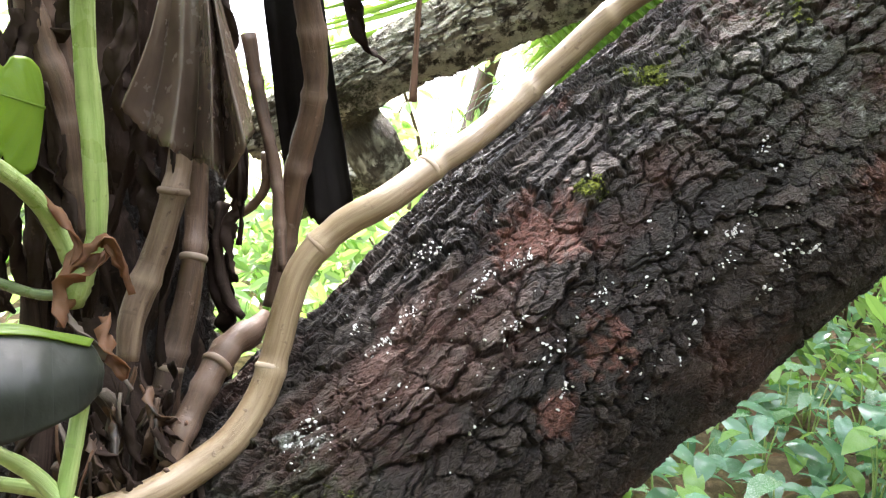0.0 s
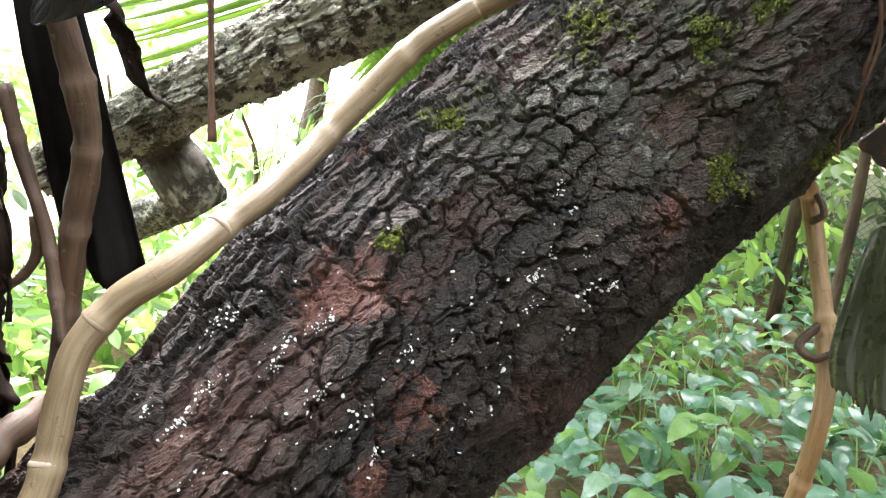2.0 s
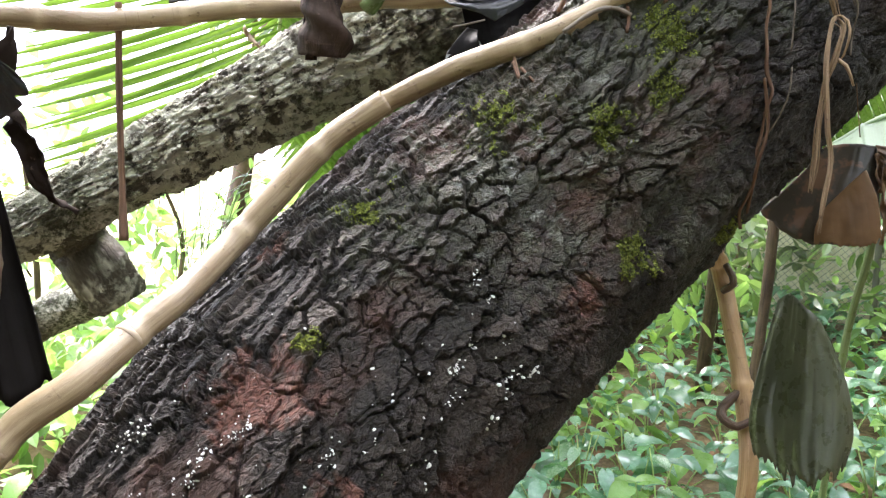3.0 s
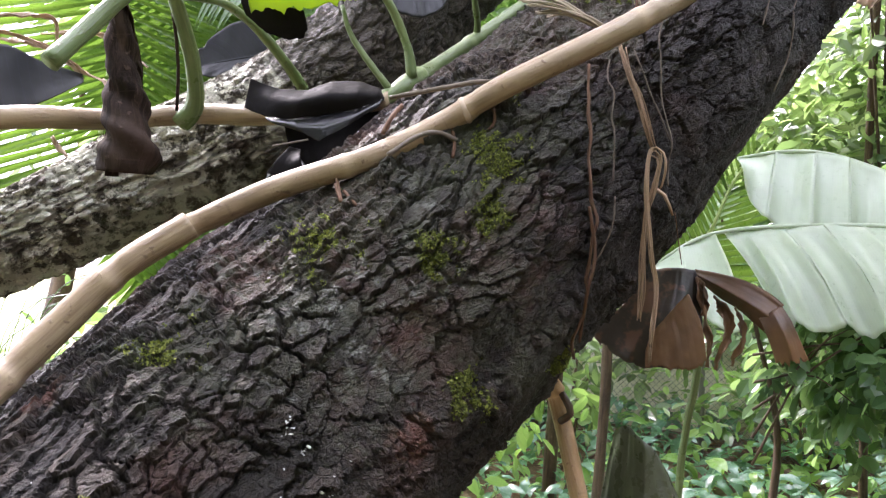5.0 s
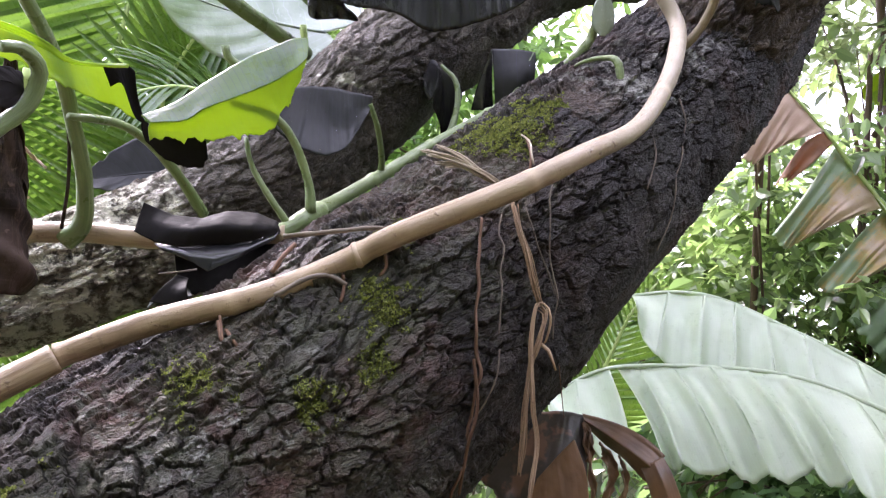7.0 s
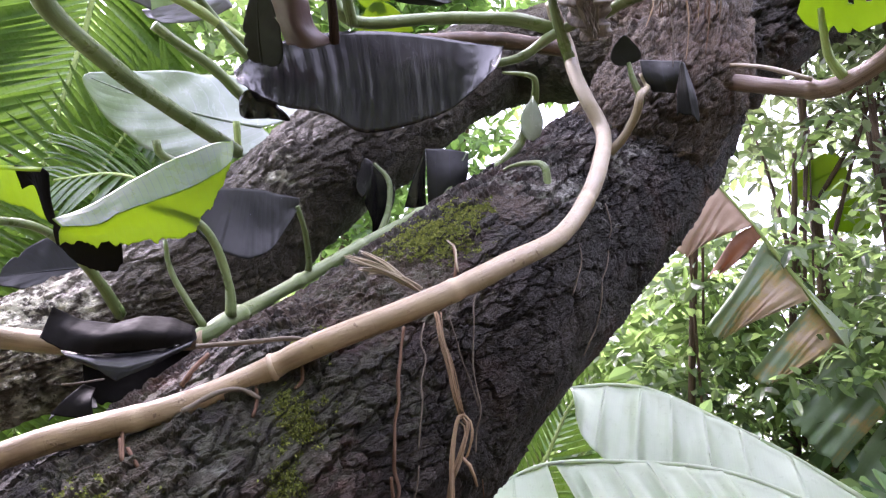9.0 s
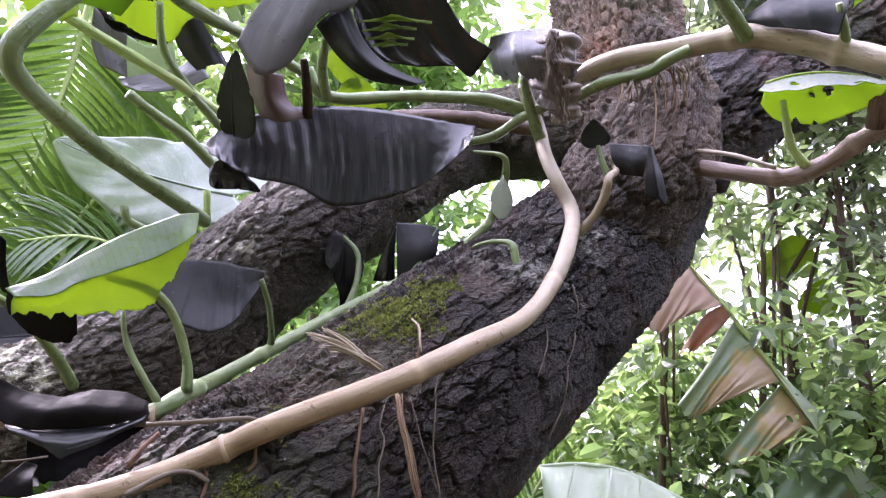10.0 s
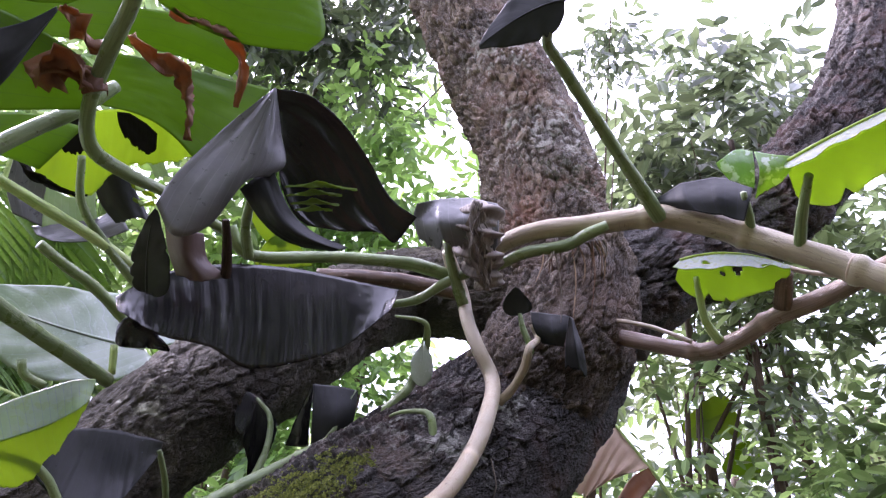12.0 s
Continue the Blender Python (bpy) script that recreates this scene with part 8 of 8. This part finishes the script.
def palm_frond(pts, length, pairs, up=(0, 0, 1), seed=0, tip=0.4, lean=0.45, slim=1.0):
    th = thing("palm_frond", "arching green palm frond with narrow leaflets", "palm frond", "palm fronds")
    line, s = along(spline(np.asarray(pts, float)), 0.03)
    attach("rachis", tube("rachis", pts, np.linspace(0.014, 0.004, len(pts)), 8, 0.04, 0.02), STEM_LIME, th)
    t, b, nn = frames_of(line, up)
    rg = random.Random(seed)
    for i in range(pairs):
        q = 0.06 + 0.93 * i / pairs
        k = min(int(q * (len(line) - 1)), len(line) - 1)
        for sgn in (-1, 1):
            L = length * (1 - (1 - tip) * q**2) * rg.uniform(0.88, 1.08)
            ax = unit(sgn * nn[k] * 0.9 + t[k] * (lean + 0.5 * q) + b[k] * rg.uniform(-0.05, 0.22))
            z = unit(b[k] - (b[k] @ ax) * ax)
            y = np.cross(z, ax)
            ob = new("leaflet", LEAFLET)
            ob.parent = th
            m = Matrix([[*(c * L)] for c in (ax, y * slim, z)]).transposed().to_4x4()
            m.translation = Vector(line[k])
            ob.matrix_basis = m
    return th


palm_frond([(0.695, 3.189, 3.658), (0.709, 3.327, 3.308), (0.687, 3.418, 2.978), (0.678, 3.534, 2.618), (0.702, 3.604, 2.264), (0.74, 3.66, 1.95), (0.8, 3.7, 1.62)], 0.74, 62, (0, -0.8, 0.5), 1, 0.75)
palm_frond([(1.070, 3.659, 2.205), (0.888, 3.494, 2.644), (0.938, 3.338, 2.907), (1.050, 3.160, 3.121)], 0.5, 34, (0, -0.8, 0.5), 2)
palm_frond([(0.364, 3.159, 2.589), (0.359, 3.276, 2.371), (0.340, 3.378, 2.144), (0.308, 3.463, 1.914), (0.259, 3.532, 1.664)], 1.15, 30, (0, -0.8, 0.5), 3, 0.9, 0.2, 0.38)
grass = thing("grass_clump", "clump of long arching green grass blades behind the limb", "grass", at=(-0.08, 3.4, 0))
rg = random.Random(15)
for k in range(44):
    r0 = np.array([rg.uniform(-0.12, 0.16), rg.uniform(-0.12, 0.12), -0.02])
    lean, reach = rg.uniform(-0.08, 0.5), rg.uniform(0.9, 1.45)
    top = np.array([lean * 0.55, rg.uniform(-0.15, 0.1), reach])
    tip = top + [lean * 0.7 + 0.1, rg.uniform(-0.2, 0.05), rg.uniform(-0.05, 0.22)]
    stalk(grass, [r0, r0 * 0.7 + top * [0.2, 0.4, 0.5], top, (top + tip) / 2 + [0, 0, 0.05], tip], [0.005, 0.007, 0.007, 0.005, 0.001], PALM, "", "blade", sides=6, step=0.05, wobble=0, flat=0.25, seed=k)
palm_frond([(1.244, 3.132, 2.484), (1.024, 3.056, 2.598), (0.845, 2.989, 2.600), (0.663, 3.036, 2.541)], 0.4, 28, (0, -0.6, 0.7), 6)
palm_frond([(2.621, 2.883, 1.358), (2.768, 2.763, 1.673), (2.842, 2.672, 1.935), (2.912, 2.574, 2.091)], 0.45, 26, (0, -0.8, 0.5), 7)
palm_frond([(0.994, 3.262, 2.985), (1.131, 3.293, 2.802), (1.173, 3.339, 2.596), (1.192, 3.377, 2.391)], 0.4, 26, (0, -0.8, 0.5), 8)


dead_frond = thing("dead_palm_frond", "bent straw-coloured dead palm leaflets", "palm frond")
for k, pts in enumerate([
    [(-0.124, 2.809, 2.258), (-0.035, 2.765, 2.268), (0.083, 2.719, 2.278), (0.172, 2.721, 2.277), (0.184, 2.738, 2.212)],
    [(-0.083, 2.816, 2.249), (0.051, 2.779, 2.237), (0.157, 2.743, 2.190), (0.266, 2.755, 2.137), (0.404, 2.760, 2.076)],
    [(0.003, 2.830, 2.227), (0.110, 2.787, 2.216), (0.203, 2.747, 2.175), (0.258, 2.760, 2.115)],
    [(0.140, 2.830, 2.256), (0.266, 2.776, 2.266), (0.352, 2.730, 2.227), (0.435, 2.738, 2.168)],
    [(0.306, 2.757, 2.119), (0.360, 2.716, 2.056), (0.406, 2.675, 1.976)],
    [(-0.096, 2.804, 2.290), (0.007, 2.781, 2.218), (0.032, 2.739, 2.186)],
    [(0.174, 2.690, 1.928), (0.212, 2.696, 1.881), (0.243, 2.700, 1.841)],
]):
    torn_strip(dead_frond, pts, 0.009, "", 500 + k, LEAF_TAN)

# ---- banana leaves ----
def pale_banana(rib, *halves):
    pale = thing("banana_leaf", "pale green banana leaf torn into panels", "banana leaf", "banana leaves")
    attach("midrib", tube("midrib", rib, np.linspace(0.006, 0.013, len(rib)), 10, 0.03, 0.02), BANANA, pale)
    for k, lines in enumerate(halves):
        for i in range(len(lines) - 1):
            folded(pale, lines[i : i + 2], BANANA, BANANA, "", 3 + k + 5 * i, bow=0.12, fray=0.03, crimp=0.006, ribs=46, name="panel", thick=0.002)


RIB = [(2.197, 2.469, 1.562), (2.365, 2.313, 1.690), (2.644, 2.021, 1.717), (2.811, 1.834, 1.697), (2.953, 1.692, 1.635), (3.130, 1.437, 1.505)]
TORN_END = [[(2.197, 2.469, 1.562), (1.995, 2.219, 1.539)], [(2.275, 2.400, 1.635), (2.082, 2.134, 1.452)], [(2.365, 2.313, 1.690), (2.264, 2.128, 1.531), (2.193, 2.009, 1.359)]]
BLADE = [[(2.386, 2.292, 1.694), (2.309, 2.080, 1.545), (2.259, 1.941, 1.399)], [(2.438, 2.237, 1.700), (2.346, 2.038, 1.558), (2.293, 1.902, 1.403)], [(2.521, 2.142, 1.708), (2.432, 1.936, 1.567), (2.380, 1.789, 1.399)], [(2.601, 2.044, 1.716), (2.506, 1.838, 1.575), (2.448, 1.693, 1.399)], [(2.680, 1.938, 1.712), (2.580, 1.730, 1.566), (2.519, 1.587, 1.426)], [(2.752, 1.832, 1.703), (2.640, 1.633, 1.556), (2.567, 1.501, 1.408)], [(2.865, 1.644, 1.636), (2.729, 1.464, 1.486), (2.636, 1.357, 1.355)], [(2.992, 1.378, 1.511), (2.814, 1.261, 1.380), (2.693, 1.200, 1.259)]]
pale_banana(RIB, TORN_END, BLADE)
RIB = [(2.622, 2.451, 1.998), (2.737, 2.319, 2.018), (2.867, 2.194, 1.995), (3.057, 1.991, 1.876), (3.214, 1.835, 1.772), (3.408, 1.555, 1.572)]
BLADE = [[(2.622, 2.451, 1.998), (2.458, 2.269, 1.935)], [(2.716, 2.345, 2.015), (2.600, 2.269, 1.876), (2.520, 2.219, 1.749)], [(2.807, 2.237, 2.006), (2.694, 2.158, 1.859), (2.617, 2.105, 1.695)], [(2.880, 2.146, 1.981), (2.770, 2.063, 1.820), (2.694, 2.005, 1.650)], [(2.955, 2.049, 1.921), (2.850, 1.953, 1.762), (2.780, 1.882, 1.598)], [(3.029, 1.943, 1.862), (2.927, 1.836, 1.686), (2.858, 1.753, 1.511)], [(3.126, 1.787, 1.768), (3.022, 1.668, 1.597), (2.950, 1.576, 1.435)], [(3.270, 1.496, 1.575), (3.143, 1.395, 1.437), (3.042, 1.341, 1.290)]]
pale_banana(RIB, BLADE)
drying = thing("banana_leaf", "drying banana leaf, green and brown, split along its ribs", "banana leaf", "banana leaves")
DRY_RIB = [(3.505, 2.328, 3.097), (3.660, 2.240, 2.904), (3.805, 2.184, 2.740), (4.016, 2.084, 2.473), (4.256, 1.936, 2.057), (4.413, 1.707, 1.572)]
attach("midrib", tube("midrib", DRY_RIB, [0.006, 0.009, 0.012, 0.015, 0.02, 0.024], 10, 0.03, 0.02), STEM_LIME, drying)
folded(drying, [[(3.520, 2.339, 3.103), (3.416, 2.350, 2.965), (3.350, 2.468, 2.727)], [(3.577, 2.302, 3.024), (3.472, 2.307, 2.893), (3.381, 2.438, 2.700)], [(3.628, 2.265, 2.951), (3.511, 2.265, 2.860), (3.421, 2.358, 2.756)], [(3.669, 2.234, 2.890), (3.542, 2.230, 2.837), (3.458, 2.275, 2.815)]], LEAF_TAN, LEAF_TAN, "", seed=1, ribs=20, crimp=0.055, fray=0.15, dry=(0, 0), name="panel", soft=True)
folded(drying, [[(3.666, 2.239, 2.890), (3.533, 2.263, 2.801), (3.466, 2.352, 2.619)], [(3.700, 2.213, 2.834), (3.579, 2.229, 2.725), (3.506, 2.284, 2.640)]], LEAF_DRY, LEAF_DRY, "", seed=2, ribs=20, crimp=0.055, fray=0.2, dry=(0, 0), name="panel", soft=True)
folded(drying, [[(3.751, 2.233, 2.825), (3.627, 2.304, 2.597), (3.535, 2.422, 2.386)], [(3.827, 2.169, 2.693), (3.682, 2.243, 2.526), (3.572, 2.386, 2.322)], [(3.871, 2.129, 2.610), (3.725, 2.187, 2.488), (3.619, 2.303, 2.364)], [(3.906, 2.095, 2.536), (3.744, 2.165, 2.461), (3.645, 2.250, 2.404)]], BANANA_DRY, BANANA_DRY, "", seed=3, ribs=24, crimp=0.04, fray=0.05, dry=(0.15, 0.55), name="panel", soft=True)
folded(drying, [[(3.982, 2.125, 2.540), (3.828, 2.191, 2.371), (3.732, 2.324, 2.161)], [(4.033, 2.068, 2.432), (3.875, 2.130, 2.291), (3.770, 2.272, 2.110)], [(4.072, 2.022, 2.337), (3.911, 2.073, 2.252), (3.836, 2.144, 2.185)]], BANANA_DRY, BANANA_DRY, "", seed=4, ribs=24, crimp=0.04, fray=0.05, dry=(0.22, 0.42), name="panel", soft=True)
folded(drying, [[(4.119, 2.041, 2.333), (3.961, 2.130, 2.160), (3.848, 2.237, 1.997)], [(4.170, 1.977, 2.189), (4.010, 2.061, 2.024), (3.903, 2.152, 1.872)], [(4.216, 1.907, 2.033), (4.065, 1.966, 1.888), (3.962, 2.045, 1.742)]], BANANA_DRY, BANANA_DRY, "", seed=5, ribs=24, crimp=0.04, fray=0.05, dry=(0.05, 0.25), name="panel", soft=True)
folded(drying, [[(4.283, 1.930, 2.027), (4.133, 1.988, 1.865), (4.039, 2.070, 1.693)], [(4.340, 1.819, 1.807), (4.179, 1.890, 1.649), (4.073, 1.982, 1.471)], [(4.385, 1.697, 1.573), (4.210, 1.785, 1.402), (4.090, 1.891, 1.232)]], BANANA_DRY, BANANA_DRY, "", seed=6, ribs=24, crimp=0.04, fray=0.05, dry=(0.05, 0.2), name="panel", soft=True)
folded(drying, [[(3.908, 2.127, 2.602), (4.009, 2.152, 2.611)], [(3.973, 2.062, 2.465), (4.115, 2.020, 2.420)], [(4.036, 1.991, 2.304), (4.127, 2.014, 2.366)]], BANANA, BANANA, "", seed=7, ribs=24, crimp=0.01, fray=0, dry=(0, 0), name="panel", soft=True)
folded(drying, [[(4.128, 2.030, 2.312), (4.235, 2.039, 2.314)], [(4.188, 1.950, 2.131), (4.310, 1.920, 2.142)], [(4.231, 1.881, 1.977), (4.358, 1.827, 2.039)]], BANANA, BANANA, "", seed=8, ribs=24, crimp=0.01, fray=0, dry=(0, 0), name="panel", soft=True)
wide = thing("broad_leaf", "broad bright green leaf among the trees", "leaf", "broad leaves behind")
blade(wide, (4.574, 2.194, 3.444), (4.535, 2.305, 3.401), (4.469, 2.481, 3.327), (4.487, 2.322, 3.504), (4.508, 2.236, 3.245), LEAF_UNDER, LEAF_UNDER, "", seed=70, lobe=0.04, power=0.45, wave=0.02)
blade(wide, (4.786, 2.365, 3.268), (4.830, 2.278, 3.266), (4.889, 2.235, 3.137), (4.840, 2.222, 3.312), (4.826, 2.365, 3.139), CROWN_UNDER, LEAF_UNDER, "", seed=71, lobe=0.04, power=0.5)

# ---- ground cover ----
def cover_leaf(seed, mat):
    me, *_ = leaf_mesh("leaf", (0, 0, 0), (0.5, 0, 0.06), (1, 0, -0.12), (0.48, 0.26, 0.1), (0.48, -0.26, 0.1), lobe=0.2, shape=0.66, rows=9, cols=3, wave=0.01, seed=seed, power=0.9)
    me.materials.append(mat)
    return me


COVER_LEAVES = [cover_leaf(i, m) for i, m in enumerate([COVER, COVER, COVER_SPOT, COVER, COVER_LIGHT])]


def cover_plant(seed):
    rg = random.Random(seed)
    th = thing("ground_plant", "low plant with bluish-green arrow-shaped leaves", "plant", "ground-cover plants", at=(0, 0, 0))
    m = rg.randint(5, 7)
    for i in range(m):
        a = 6.28 * i / m + rg.uniform(-0.5, 0.5)
        h = rg.uniform(0.14, 0.36)
        r = rg.uniform(0.03, 0.12)
        top = np.array([math.cos(a) * r, math.sin(a) * r, h])
        st = attach("leaf_stalk", tube("leaf_stalk", [(0, 0, -0.02), tuple(top * [0.4, 0.4, 0.6]), tuple(top)], [0.004, 0.0035, 0.003], 5, 0.05, 0), STEM_LIME, th)
        ob = new("leaf", COVER_LEAVES[rg.randrange(5)])
        ob.parent = th
        L = rg.uniform(0.08, 0.16)
        ob.matrix_basis = Matrix.LocRotScale(Vector(top), Euler((rg.uniform(-0.3, 0.3), rg.uniform(-0.1, 0.7), a + rg.uniform(-0.4, 0.4))), (L, L, L))
    return th


rg = random.Random(8)
kinds = [cover_plant(k) for k in range(6)]
spots = []
while len(spots) < 46:
    x, y = rg.uniform(0.5, 3.2), rg.uniform(1.7, 4.0)
    if y > 1.75 + 0.1 * x and all((x - a) ** 2 + (y - b) ** 2 > 0.03 for a, b in spots):
        spots.append((x, y))
for k, (x, y) in enumerate(spots):
    m = pose(x, y, 0, 0, 0, rg.uniform(0, 360))
    if k < 6:
        kinds[k].matrix_basis = m
    else:
        copy_thing(kinds[k % 6], m)
# the rest of the ground cover, joined
rs = np.random.RandomState(5)


def cover_field(count, area, seed, size, mat_list):
    rs = np.random.RandomState(seed)
    vs, fs, at = [], [], 0
    src = [np.array([v.co for v in COVER_LEAVES[k].vertices]) for k in range(5)]
    fsrc = [np.array([p.vertices[:] for p in COVER_LEAVES[k].polygons]) for k in range(5)]
    ribs = []
    for _ in range(count):
        x, y = area(rs)
        k = rs.randint(5)
        L = size * rs.uniform(0.6, 1.4)
        e = np.array(Euler((rs.uniform(-0.4, 0.4), rs.uniform(-0.2, 0.8), rs.uniform(0, 6.28))).to_matrix())
        v = src[k] * L @ e.T + [x, y, rs.uniform(0.04, 0.34)]
        vs.append(v), fs.append(fsrc[k] + at)
        ribs.append(np.linspace(0, 1, len(v)))
        at += len(v)
    return mesh_np("ground_cover", np.concatenate(vs), np.concatenate(fs), True, {"rib": np.concatenate(ribs)})


def near_area(rs):
    while True:
        x, y = rs.uniform(0.0, 6.5), 1.6 + 6.4 * rs.rand() ** 1.25
        if x > 0.25 * (y - 2) - 0.1:
            return x, y


def left_area(rs):
    return rs.uniform(-4.5, 0.8), rs.uniform(2.6, 6.5)


for name, mesh, mat, lab in [
    ("ground_cover", cover_field(3600, near_area, 1, 0.12, None), COVER, "dense carpet of bluish-green ground-cover leaves"),
    ("ground_cover", cover_field(1100, near_area, 2, 0.14, None), COVER_LIGHT, "lighter young leaves among the ground cover"),
    ("ground_cover", cover_field(900, left_area, 3, 0.15, None), COVER_LIGHT, "light green weeds at the edge of the clearing"),
]:
    mesh.materials.clear()
    tagged(attach(name, mesh, mat), lab, "ground cover", "", "stuff")
rs = np.random.RandomState(9)
m = 900
c = np.stack([rs.uniform(-0.5, 6, m), rs.uniform(1.2, 7, m), rs.uniform(0.01, 0.06, m)], 1)
v, f = scatter_leaves(c, np.tile([0, 0, 1.0], (m, 1)), 0.12, rs, 0.4, 0.0, 0.25)
tagged(attach("leaf_litter", mesh_np("leaf_litter", v, f, False), LITTER), "brown fallen leaves on the soil", "leaf litter", "", "stuff")
